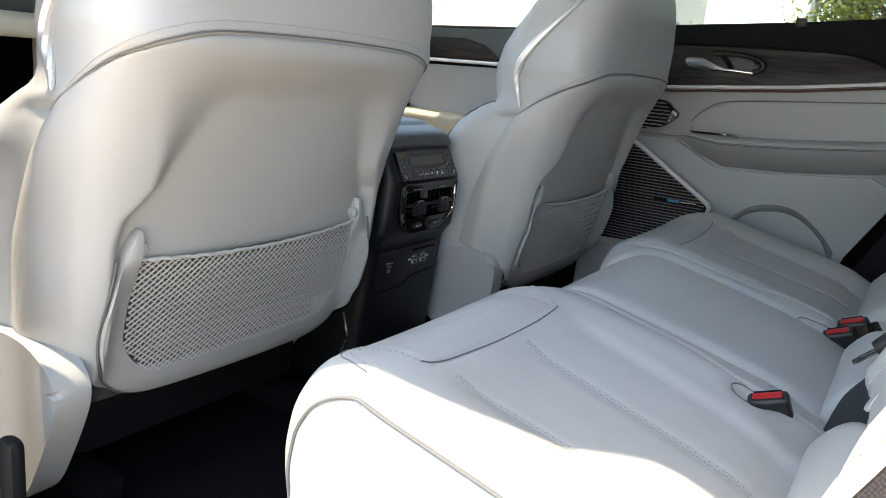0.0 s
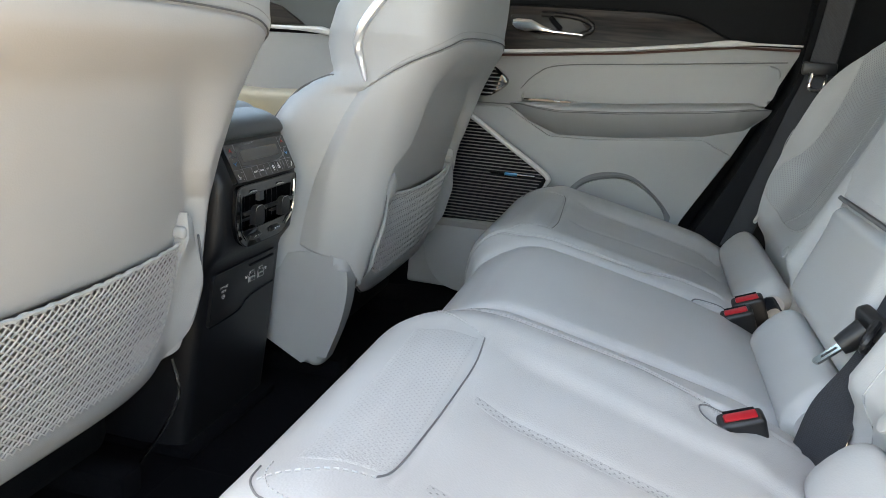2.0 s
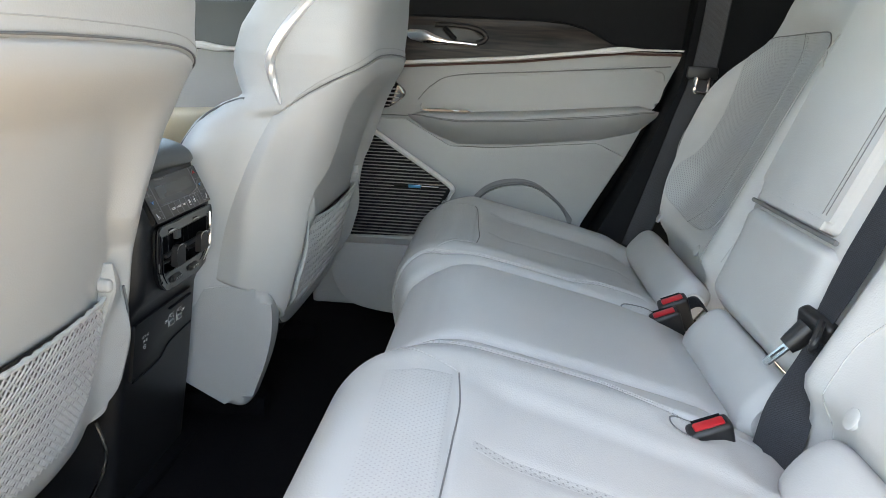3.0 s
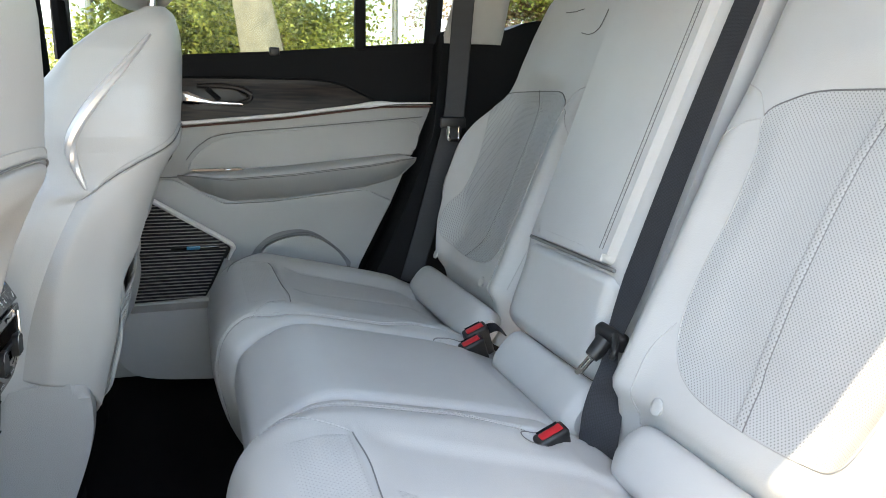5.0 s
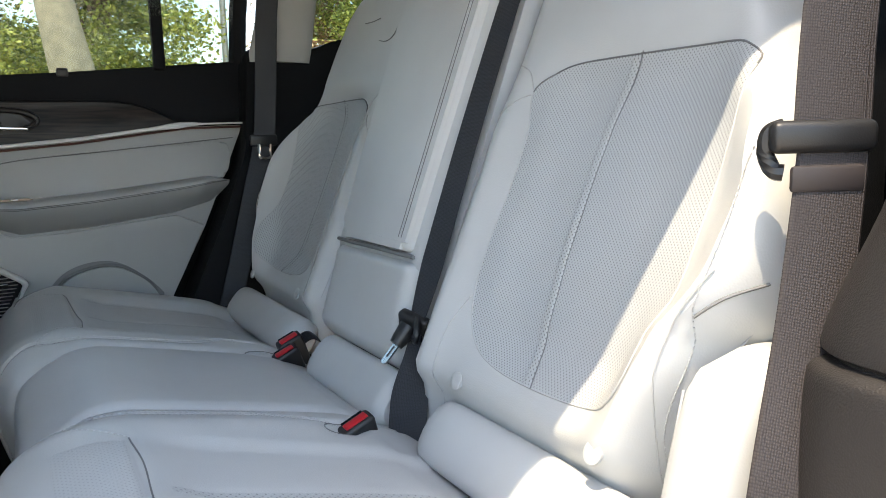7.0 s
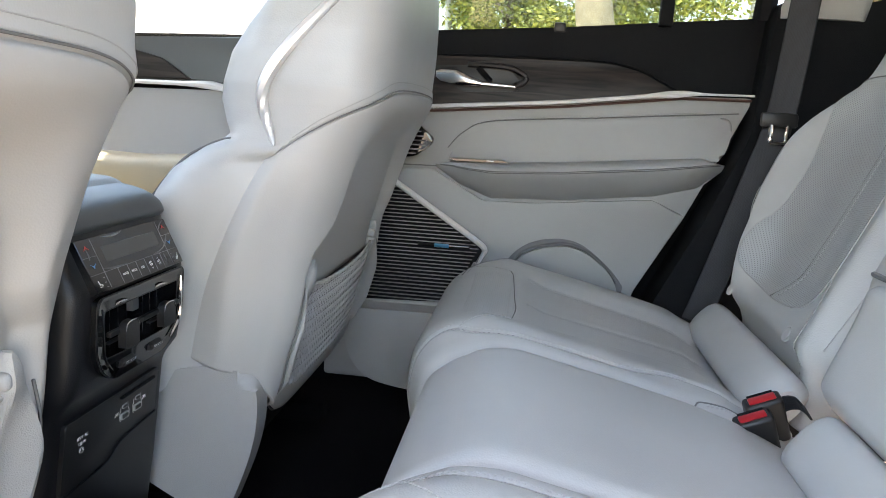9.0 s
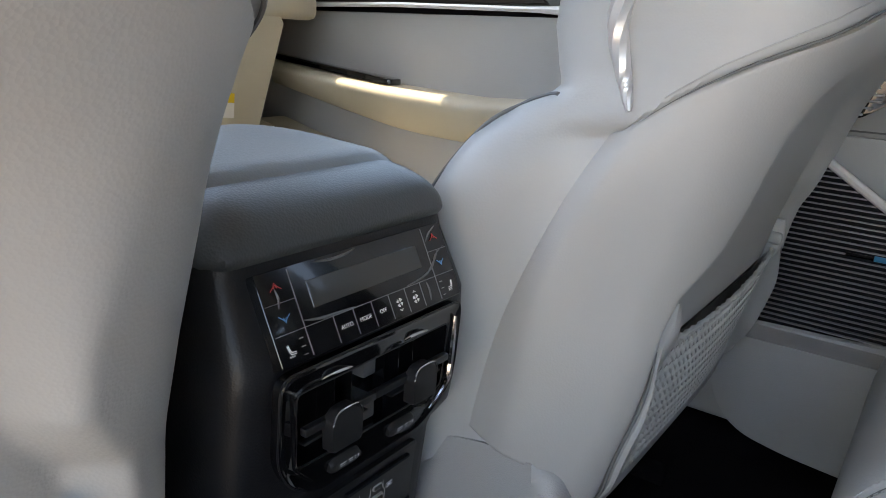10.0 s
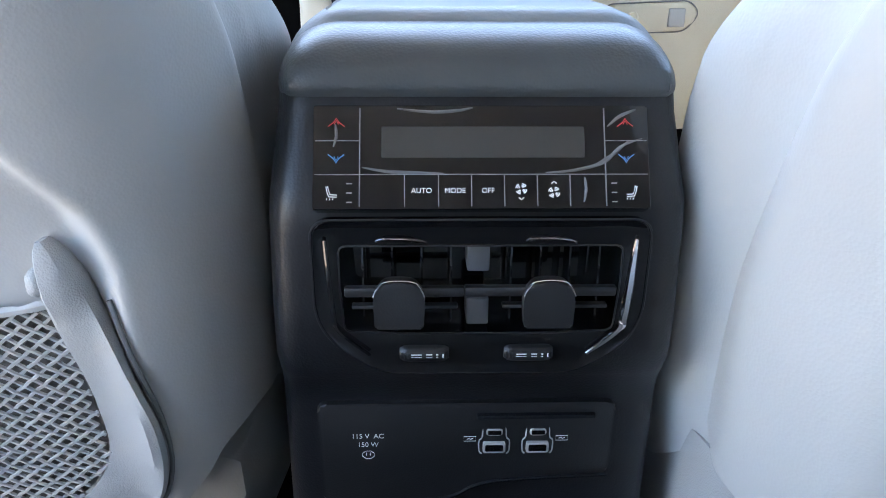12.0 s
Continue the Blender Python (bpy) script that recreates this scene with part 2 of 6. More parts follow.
def box(x0, x1, y0, y1, z0, z1, bevel=0.004, seg=2):
    bm = bmesh.new()
    bmesh.ops.create_cube(bm, size=1.0, matrix=Matrix.Translation(((x0 + x1) / 2, (y0 + y1) / 2, (z0 + z1) / 2)) @ Matrix.Diagonal((abs(x1 - x0), abs(y1 - y0), abs(z1 - z0), 1)))
    if bevel:
        bmesh.ops.bevel(bm, geom=bm.edges[:], offset=bevel, segments=seg, affect="EDGES", profile=0.5)
    return bm


def smooth_path(pts, n=8, closed=False):
    """Catmull-Rom through the points."""
    pts = [Vector(p) for p in pts]
    k = len(pts)
    out = []
    last = k if closed else k - 1
    for i in range(last):
        if closed:
            a, b, c, d = pts[(i - 1) % k], pts[i], pts[(i + 1) % k], pts[(i + 2) % k]
        else:
            a, b, c, d = pts[max(i - 1, 0)], pts[i], pts[i + 1], pts[min(i + 2, k - 1)]
        for j in range(n):
            t = j / n
            out.append(0.5 * ((2 * b) + (c - a) * t + (2 * a - 5 * b + 4 * c - d) * t * t + (3 * b - a - 3 * c + d) * t ** 3))
    if not closed:
        out.append(pts[-1])
    return out


def round_poly(pts, radius, n=4):
    """A polygon in the plane with its corners rounded; radius is one number or one for each corner."""
    out = []
    k = len(pts)
    for i in range(k):
        r = radius[i] if isinstance(radius, (list, tuple)) else radius
        p, a, b = Vector(pts[i]), Vector(pts[i - 1]), Vector(pts[(i + 1) % k])
        ra = min(r, (a - p).length * 0.45)
        rb = min(r, (b - p).length * 0.45)
        p0, p1 = p + (a - p).normalized() * ra, p + (b - p).normalized() * rb
        for j in range(n + 1):
            t = j / n
            out.append((1 - t) ** 2 * p0 + 2 * t * (1 - t) * p + t * t * p1)
    return out


def slab(outline, place, depth, bevel=0.003, seg=2):
    """A plate: the outline in two numbers, placed by place(a, b, d) with d from 0 (face) to depth (back)."""
    bm = bmesh.new()
    top = [bm.verts.new(place(p[0], p[1], 0.0)) for p in outline]
    low = [bm.verts.new(place(p[0], p[1], depth)) for p in outline]
    face = bm.faces.new(top)
    bm.faces.new(low[::-1])
    k = len(top)
    for i in range(k):
        bm.faces.new((top[i], low[i], low[(i + 1) % k], top[(i + 1) % k]))
    if bevel:
        bmesh.ops.bevel(bm, geom=list(face.edges), offset=bevel, segments=seg, affect="EDGES", profile=0.5)
    return bm


def loft(rings, cap=True):
    bm = bmesh.new()
    rows = [[bm.verts.new(p) for p in ring] for ring in rings]
    k = len(rows[0])
    for a, b in zip(rows, rows[1:]):
        for i in range(k):
            bm.faces.new((a[i], a[(i + 1) % k], b[(i + 1) % k], b[i]))
    if cap:
        bm.faces.new(rows[0][::-1])
        bm.faces.new(rows[-1])
    return bm


def tube(pts, r, n=6, closed=False, bm=None):
    """A round cord along the points; r is one radius or one for each point."""
    pts = [Vector(p) for p in pts]
    own = bm is None
    bm = bmesh.new() if own else bm
    k = len(pts)
    rows = []
    up = Vector((0.13, 0.31, 0.94))
    for i, p in enumerate(pts):
        d = (pts[(i + 1) % k] - pts[i - 1]) if closed else (pts[min(i + 1, k - 1)] - pts[max(i - 1, 0)])
        d = d.normalized() if d.length > 1e-9 else Vector((0, 0, 1))
        a = d.cross(up)
        a = a.normalized() if a.length > 1e-4 else d.orthogonal().normalized()
        b = d.cross(a)
        rr = r[i] if isinstance(r, (list, tuple)) else r
        rows.append([bm.verts.new(p + rr * (a * math.cos(2 * math.pi * j / n) + b * math.sin(2 * math.pi * j / n))) for j in range(n)])
    pairs = list(zip(rows, rows[1:])) + ([(rows[-1], rows[0])] if closed else [])
    for ra, rb in pairs:
        for j in range(n):
            bm.faces.new((ra[j], ra[(j + 1) % n], rb[(j + 1) % n], rb[j]))
    if not closed:
        bm.faces.new(rows[0][::-1])
        bm.faces.new(rows[-1])
    return bm


def ribbon(pts, sides, width, thick, uv_scale=1.0):
    """A flat strap along pts; sides gives its crosswise direction at each point. UV in metres."""
    bm = bmesh.new()
    uv = bm.loops.layers.uv.new("UVMap")
    pts = [Vector(p) for p in pts]
    k = len(pts)
    rows, run = [], 0.0
    for i, p in enumerate(pts):
        d = (pts[min(i + 1, k - 1)] - pts[max(i - 1, 0)]).normalized()
        s = Vector(sides[i] if isinstance(sides, list) else sides)
        s = (s - d * s.dot(d)).normalized()
        nrm = d.cross(s)
        w = width[i] if isinstance(width, list) else width
        run += (pts[i] - pts[i - 1]).length if i else 0.0
        prof = [(-0.5, -0.5), (-0.46, 0.5), (0, 0.55), (0.46, 0.5), (0.5, -0.5), (0, -0.55)]
        rows.append([(bm.verts.new(p + s * (a * w) + nrm * (b * thick)), (a * w, run)) for a, b in prof])
    for ra, rb in zip(rows, rows[1:]):
        for j in range(6):
            q = (ra[j], ra[(j + 1) % 6], rb[(j + 1) % 6], rb[j])
            f = bm.faces.new([v for v, _ in q])
            for lp, (_, c) in zip(f.loops, q):
                lp[uv].uv = c
    bm.faces.new([v for v, _ in rows[0]][::-1])
    bm.faces.new([v for v, _ in rows[-1]])
    return bm


def sheet(f, us, vs, thick=0.0, out=(0, 0, 1)):
    """A surface f(u, v) over a grid, with UV (u, v), and its thickness on the side away from out."""
    bm = bmesh.new()
    uv = bm.loops.layers.uv.new("UVMap")
    pts = [[Vector(f(u, v)) for v in vs] for u in us]
    m, n = len(us), len(vs)
    top = [[bm.verts.new(p) for p in row] for row in pts]

    def quad(q, cs):
        fc = bm.faces.new(q)
        for lp, c in zip(fc.loops, cs):
            lp[uv].uv = c
    for i in range(m - 1):
        for j in range(n - 1):
            quad((top[i][j], top[i + 1][j], top[i + 1][j + 1], top[i][j + 1]), ((us[i], vs[j]), (us[i + 1], vs[j]), (us[i + 1], vs[j + 1]), (us[i], vs[j + 1])))
    if thick:
        hint = Vector(out)
        low = []
        for i in range(m):
            row = []
            for j in range(n):
                du = pts[min(i + 1, m - 1)][j] - pts[max(i - 1, 0)][j]
                dv = pts[i][min(j + 1, n - 1)] - pts[i][max(j - 1, 0)]
                nr = du.cross(dv)
                nr = nr.normalized() if nr.length > 1e-12 else hint.normalized()
                row.append(bm.verts.new(pts[i][j] - nr * (thick if nr.dot(hint) >= 0 else -thick)))
            low.append(row)
        for i in range(m - 1):
            for j in range(n - 1):
                bm.faces.new((low[i][j], low[i][j + 1], low[i + 1][j + 1], low[i + 1][j]))
        for i in range(m - 1):
            bm.faces.new((top[i][0], low[i][0], low[i + 1][0], top[i + 1][0]))
            bm.faces.new((top[i][-1], top[i + 1][-1], low[i + 1][-1], low[i][-1]))
        for j in range(n - 1):
            bm.faces.new((top[0][j], top[0][j + 1], low[0][j + 1], low[0][j]))
            bm.faces.new((top[-1][j], low[-1][j], low[-1][j + 1], top[-1][j + 1]))
    return bm


def patch(f, nrm, outline, height, rings=10, sink=0.001):
    """An upholstered insert on the surface f(u, v): puffed by height inside its outline."""
    bm = bmesh.new()
    uv = bm.loops.layers.uv.new("UVMap")
    k = len(outline)
    c = sum((Vector(p) for p in outline), Vector((0, 0))) / k
    rows = []
    for i in range(rings + 1):
        s = 1 - (i / rings) * 0.999
        h = height * (1 - s ** 8) - sink * s ** 40
        row = []
        for p in outline:
            q = c + (Vector(p) - c) * s
            row.append((bm.verts.new(Vector(f(q.x, q.y)) + Vector(nrm(q.x, q.y)) * h), q))
        rows.append(row)
    for ra, rb in zip(rows, rows[1:]):
        for j in range(k):
            q = (ra[j], ra[(j + 1) % k], rb[(j + 1) % k], rb[j])
            fc = bm.faces.new([v for v, _ in q])
            for lp, (_, w) in zip(fc.loops, q):
                lp[uv].uv = w
    bm.faces.new([v for v, _ in rows[-1]])
    return bm


def stitches(pts, length=0.0035, gap=0.0022, r=0.0006):
    """A row of short thread stitches along a path."""
    bm = bmesh.new()
    pts = [Vector(p) for p in pts]
    run, pos = [0.0], 0.0
    for a, b in zip(pts, pts[1:]):
        run.append(run[-1] + (b - a).length)

    def at(s):
        i = max(0, min(len(run) - 2, int(np.searchsorted(run, s)) - 1))
        t = (s - run[i]) / max(run[i + 1] - run[i], 1e-9)
        return pts[i].lerp(pts[i + 1], t)
    while pos + length < run[-1]:
        tube([at(pos), at(pos + length)], r, 4, bm=bm)
        pos += length + gap
    return bm


def lerp_table(table, x):
    xs = [row[0] for row in table]
    return [float(np.interp(x, xs, [row[i] for row in table])) for i in range(1, len(table[0]))]


def smooth_table(table, x):
    """As lerp_table, but with smooth blending between the rows."""
    if x <= table[0][0]:
        return list(table[0][1:])
    for a, b in zip(table, table[1:]):
        if x <= b[0]:
            t = (x - a[0]) / (b[0] - a[0])
            return [p + (q - p) * t for p, q in zip(a[1:], b[1:])]
    return list(table[-1][1:])


def step(a, b, x):
    t = max(0.0, min(1.0, (x - a) / (b - a)))
    return t * t * (3 - 2 * t)


def span(a, b, n):
    return [a + (b - a) * i / (n - 1) for i in range(n)]


def text_part(body, size, mat, parent, matrix, name="lettering"):
    cu = bpy.data.curves.new(name, "FONT")
    cu.body, cu.size, cu.align_x, cu.align_y, cu.extrude = body, size, "CENTER", "CENTER", 0.0001
    tmp = bpy.data.objects.new("tmp", cu)
    scene.collection.objects.link(tmp)
    me = bpy.data.meshes.new_from_object(tmp.evaluated_get(bpy.context.evaluated_depsgraph_get()))
    bpy.data.objects.remove(tmp)
    bpy.data.curves.remove(cu)
    me.transform(matrix)
    me.materials.clear()
    me.materials.append(mat)
    ob = new(name, me)
    ob.parent = parent
    if parent.type == "EMPTY":
        ob.matrix_parent_inverse = Matrix.Translation(-parent.location)
    return ob


# ---------------------------------------------------------------- the ground and the car's shell
FLOOR_Z = 0.05


def setting(name, bm, mat, label, category):
    return tagged(part(name, bm, mat), label, category, kind="structure")


def ground():
    bm = bmesh.new()
    bmesh.ops.create_grid(bm, x_segments=40, y_segments=40, size=400, matrix=Matrix.Translation((0, 0, -0.42)))
    return bm


setting("ground", ground(), ASPHALT, "sun-bleached concrete of the parking lot round the car", "ground")

setting("floor", box(-0.74, 0.86, -0.72, 1.35, FLOOR_Z - 0.03, FLOOR_Z, 0.0), CARPET, "black carpeted footwell floor of the car", "floor")


# unseen left rail line, bent until its shadow edge fits the seats
SHADOW_RAIL = [(-2.1, -0.64), (-0.9, -0.602), (-0.706, -0.598), (-0.65, -0.583), (-0.575, -0.568), (-0.50, -0.568), (-0.39, -0.558), (-0.367, -0.555), (-0.335, -0.561), (-0.305, -0.583), (-0.274, -0.623), (-0.243, -0.660), (-0.205, -0.672), (-0.152, -0.684), (-0.1, -0.686), (0.12, -0.70), (0.70, -0.70)]


def rail_x(y):
    return float(np.interp(y, [r[0] for r in SHADOW_RAIL], [r[1] for r in SHADOW_RAIL]))


# unseen roof; its left edge follows the line that shapes the sun patch
def roof():
    def f(u, v):
        half = 0.67 if u > 0 else -rail_x(v)
        return Vector((half * u, v, 1.185 + 0.055 * (1 - u * u) - 0.03 * ((v + 0.7) / 1.4) ** 2))
    return sheet(f, span(-1, 1, 21), span(-2.1, 0.62, 40), 0.035, (0, 0, -1))


tagged(part("ceiling", roof(), LINER), "unseen pale grey headliner, its left edge shaped to block the sun", "ceiling", kind="structure")


def rail(side):
    mid = [(rail_x(y), y, 1.165 - 0.02 * max(0, -y - 0.6)) for y in span(-2.0, 0.45, 64)] if side < 0 else [(0.675, y, 1.16) for y in span(-2.0, 0.45, 8)]
    pts = smooth_path([(side * 0.70, -2.12, 1.10)] + mid + [(side * 0.70, 0.95, 0.95), (side * 0.74, 1.35, 0.80)], 4)
    return tube(pts, 0.034 if side < 0 else 0.05, 10)


setting("roof_rail_left", rail(-1), LINER, "unseen roof rail above the doors, placed to hold off sunlight", "trim")
setting("roof_rail_right", rail(1), LINER, "unseen roof rail above the doors, placed to hold off sunlight", "trim")


def pillar(side, y, w, z0, z1, lean, mat, name, label, x0=0.78, x1=0.68):
    rings = []
    for z in span(z0, z1, 8):
        t = (z - z0) / (z1 - z0)
        cx, cy = side * (x0 + (x1 - x0) * t), y + lean * t
        rings.append([Vector((cx + 0.028 * math.cos(a), cy + w * math.sin(a) * (1 - 0.25 * t), z)) for a in span(0, 2 * math.pi, 17)[:-1]])
    return setting(name, loft(rings), mat, label, "pillar")


pillar(1, 0.035, 0.045, 0.0, 1.15, 0.03, DARK, "b_pillar_right", "black trimmed pillar between the doors")
pillar(-1, 0.06, 0.05, 0.0, 1.15, -0.01, DARK, "b_pillar_left", "black trimmed pillar beside the open door")
pillar(1, -0.875, 0.075, 0.80, 1.14, -0.05, LINER, "c_pillar_right", "pale grey pillar trim behind the rear door", 0.765, 0.69)
pillar(-1, -0.90, 0.075, 0.80, 1.14, -0.05, LINER, "c_pillar_left", "pale grey pillar trim behind the rear door", 0.765, 0.69)


def quarter(side):
    """Dark trim over the wheel arch, behind the rear door."""
    out = round_poly([(-0.54, 0.02), (-0.62, 0.26), (-0.70, 0.43), (-0.775, 0.60), (-0.79, 0.83), (-0.95, 0.83), (-1.02, 0.86), (-2.0, 0.86), (-2.0, 0.02)], 0.03, 4)
    x = side * 0.70
    return slab(out, lambda a, b, d: Vector((x + side * (0.06 * step(0.4, 0.83, b)) + side * d, a, b)), 0.10, 0.012, 3)


setting("quarter_trim_right", quarter(1), DARK, "black moulded trim over the wheel arch", "trim")
setting("body_side_right", slab([(1.3, 0.0), (0.0, 0.0), (-2.1, 0.0), (-2.1, 0.70), (-0.8, 0.70), (0.0, 0.70), (1.3, 0.68)], lambda a, b, d: Vector((0.884 + d, a, b)), 0.012, 0.0), DARK, "dark inner side of the body behind the doors", "wall")
setting("tail_wall", box(-0.76, 0.76, -2.12, -2.06, 0.0, 0.86, 0.01), DARK, "dark inner trim of the tailgate", "wall")
setting("cargo_floor", box(-0.74, 0.74, -2.1, -0.95, 0.20, 0.24, 0.0), CARPET, "black carpeted cargo floor behind the seats", "floor")


def left_quarter():
    """Charcoal moulding beside the rear seat, seen from the open door."""
    rings = []
    for z in sorted(span(0.02, 0.86, 57) + [0.460, 0.4635, 0.4665, 0.468, 0.4695, 0.4725, 0.476]):
        x_in = -0.665 - 0.03 * step(0.45, 0.6, z)
        groove = 0.009 * math.exp(-((z - 0.468) / 0.0032) ** 2)
        x_in -= groove
        y_f = -0.70 - 0.11 * step(0.3, 0.85, z) - 0.006 * step(0.466, 0.474, z) - groove
        o = [(x_in, -1.0), (x_in, y_f - 0.03), (x_in - 0.03, y_f), (-0.77, y_f + 0.01), (-0.80, y_f - 0.02), (-0.80, -1.0)]
        rings.append([Vector((p.x, p.y, z)) for p in round_poly(o, 0.02, 3)])
    return loft(rings)


setting("quarter_trim_left", left_quarter(), TAUPE, "charcoal grained trim beside the rear seat", "trim")
setting("quarter_wall_left", box(-0.80, -0.72, -2.1, -1.0, 0.0, 0.86, 0.01), DARK, "dark trim of the cargo space", "wall")
setting("firewall", box(-0.80, 0.80, 1.30, 1.36, 0.0, 0.80, 0.01), DARK, "black carpeted wall under the dash", "wall")
setting("sill_left", box(-0.82, -0.70, -0.72, 1.3, -0.05, 0.075, 0.02, 3), DARK, "black door sill of the open door", "sill")


def sill_trim():
    o = round_poly([(-0.060, 0.232), (-0.37, 0.236), (-0.37, 0.06), (-0.165, 0.076), (-0.100, 0.090), (-0.066, 0.140)], [0.01, 0.02, 0.02, 0.03, 0.04, 0.04], 5)
    return slab(o, lambda a, b, d: Vector((0.655 + d + 0.02 * step(0.2, 0.07, b), a, b)), 0.08, 0.012, 4)


setting("sill_trim_right", sill_trim(), SHELL, "grey moulded trim over the door sill", "trim")


# ---------------------------------------------------------------- front seats
SEAT_X = 0.382
# height, half width, rear, front
SEAT_ROWS = [
    (0.19, 0.217, -0.092, 0.12), (0.215, 0.235, -0.103, 0.14), (0.30, 0.245, -0.123, 0.13), (0.40, 0.250, -0.149, 0.11), (0.47, 0.250, -0.168, 0.088),
    (0.52, 0.249, -0.185, 0.054), (0.545, 0.246, -0.194, 0.016), (0.556, 0.244, -0.199, -0.014), (0.562, 0.2435, -0.201, -0.022), (0.574, 0.2425, -0.206, -0.010), (0.60, 0.243, -0.213, 0.002), (0.62, 0.246, -0.217, 0.0), (0.655, 0.244, -0.221, -0.012), (0.685, 0.236, -0.224, -0.035),
    (0.735, 0.212, -0.227, -0.085), (0.770, 0.180, -0.226, -0.125), (0.792, 0.140, -0.220, -0.165), (0.802, 0.10, -0.210, -0.175),
]


def squareness(z):
    """How square the rear corners are, by height."""
    return 4.2 + 1.2 * step(0.52, 0.62, z) + 2.2 * step(0.43, 0.31, z)


def section_point(th, z):
    """Plain outline of the seat back at height z, before its seam and hollows."""
    a, yb, yf = smooth_table(SEAT_ROWS, z)
    s, c = math.sin(th), math.cos(th)
    p = squareness(z) if c > 0 else 2.6
    yc = min(yb + 0.13, yf - 0.02)
    return a * math.copysign(abs(s) ** (2 / p), s), yc - (yc - yb if c > 0 else yf - yc) * math.copysign(abs(c) ** (2 / p), c)


# the arched seam between the upper leather and the shell: level behind, falling forwards along the side
SEAM_FALL = [(-0.224, 0.624), (-0.216, 0.6205), (-0.208, 0.613), (-0.195, 0.603), (-0.170, 0.5885), (-0.145, 0.5735), (-0.125, 0.560), (-0.114, 0.5505), (-0.105, 0.5405), (-0.09, 0.537), (0.0, 0.537)]


def solve_seam(th):
    z = 0.6
    for _ in range(12):
        x, y = section_point(th, z)
        z = (z + smooth_table(SEAM_FALL, max(-0.224, min(0.0, y)))[0] + 0.005 * max(0.0, 1 - (x / 0.2) ** 2)) / 2
    return z


SEAM_ROWS = [(th, solve_seam(th)) for th in [math.pi / 2 * math.sin(math.pi / 2 * i / 240) for i in range(240)] + [math.pi / 2 + 0.01 * i for i in range(30)]]


def seam_height(th):
    return float(np.interp(abs(th), [r[0] for r in SEAM_ROWS], [r[1] for r in SEAM_ROWS]))


def angle_at(y, z):
    """Angle round the seat back at which the side lies at depth y."""
    lo, hi = radians(30), radians(150)
    for _ in range(26):
        m = (lo + hi) / 2
        lo, hi = (m, hi) if section_point(m, z)[1] < y else (lo, m)
    return lo


# how far back the shell reaches round the side, by height
RIDGE = [0.4382, -1.3290, 0.5205, -0.0640]


def ridge_y(z):
    return float(np.polyval(RIDGE, max(0.25, min(0.56, z))))


def seat_point(th, z, out=0.0):
    """The seat back's skin at height z; th is the angle from straight behind."""
    a0, yb0, yf = smooth_table(SEAT_ROWS, z)
    yf = yf + out
    s, c = math.sin(th), math.cos(th)
    p = squareness(z) if c > 0 else 2.6
    dz = z - seam_height(th)
    soft = 0.0035 * step(radians(70), radians(84), abs(th)) + 0.010 * step(radians(88), radians(93), abs(th))
    up = step(-0.0035 - soft, 0.0015 + soft, dz) * step(radians(112), radians(90), abs(th))
    a, yb = a0 + 0.0040 * up + out, yb0 - 0.0040 * up - out
    yc = min(yb + 0.13, yf - 0.02)
    x = a * (1 + 0.17 * step(0.4, -0.5, c) * step(0.575, 0.49, z)) * math.copysign(abs(s) ** (2 / p), s)
    y = yc - (yc - yb if c > 0 else yf - yc) * math.copysign(abs(c) ** (2 / p), c)
    if c > 0:
        y += recess(x, z) + pocket(x, z)
    return Vector((SEAT_X + x, y, z))


# half width of the scooped panel by height
RECESS_ROWS = [(0.19, 0.203), (0.40, 0.203), (0.428, 0.197), (0.445, 0.184), (0.462, 0.172), (0.50, 0.163), (0.55, 0.152), (0.62, 0.130)]


def recess(x, z):
    """The scooped panel in the back of the seat, with an S-shaped border."""
    b = smooth_table(RECESS_ROWS, max(0.19, min(0.62, z)))[0]
    w = float(np.interp(z, [0.40, 0.46, 0.49, 0.53, 0.58], [0.013, 0.012, 0.018, 0.036, 0.06]))
    return 0.023 * step(b + w, b - w, abs(x)) * step(0.603, 0.550, z) - 0.005 * math.exp(-((z - 0.608) / 0.018) ** 2)


def pocket(x, z):
    """The deeper hollow behind the net."""
    return 0.020 * step(0.180, 0.160, abs(x)) * step(0.374, 0.345, z) * step(0.226, 0.246, z)


def shell_foot(y):
    """Lower edge of the back shell, climbing over the hinge cover."""
    return smooth_table([(0.0, 0.214), (0.005, 0.216), (0.016, 0.244), (0.03, 0.266), (0.059, 0.282), (0.085, 0.290), (0.107, 0.298), (0.2, 0.300)], y - smooth_table(SEAT_ROWS, 0.27)[1])[0]


def even_angles(n, z):
    """Angles round the seat back at even steps along its skin."""
    fine = [2 * math.pi * i / 6000 - math.pi for i in range(6001)]
    pts = [seat_point(t, z) for t in fine]
    run = [0.0]
    for q, r in zip(pts, pts[1:]):
        run.append(run[-1] + (r - q).length)
    return [float(v) for v in np.interp([run[-1] * i / n for i in range(n)], run, fine)]


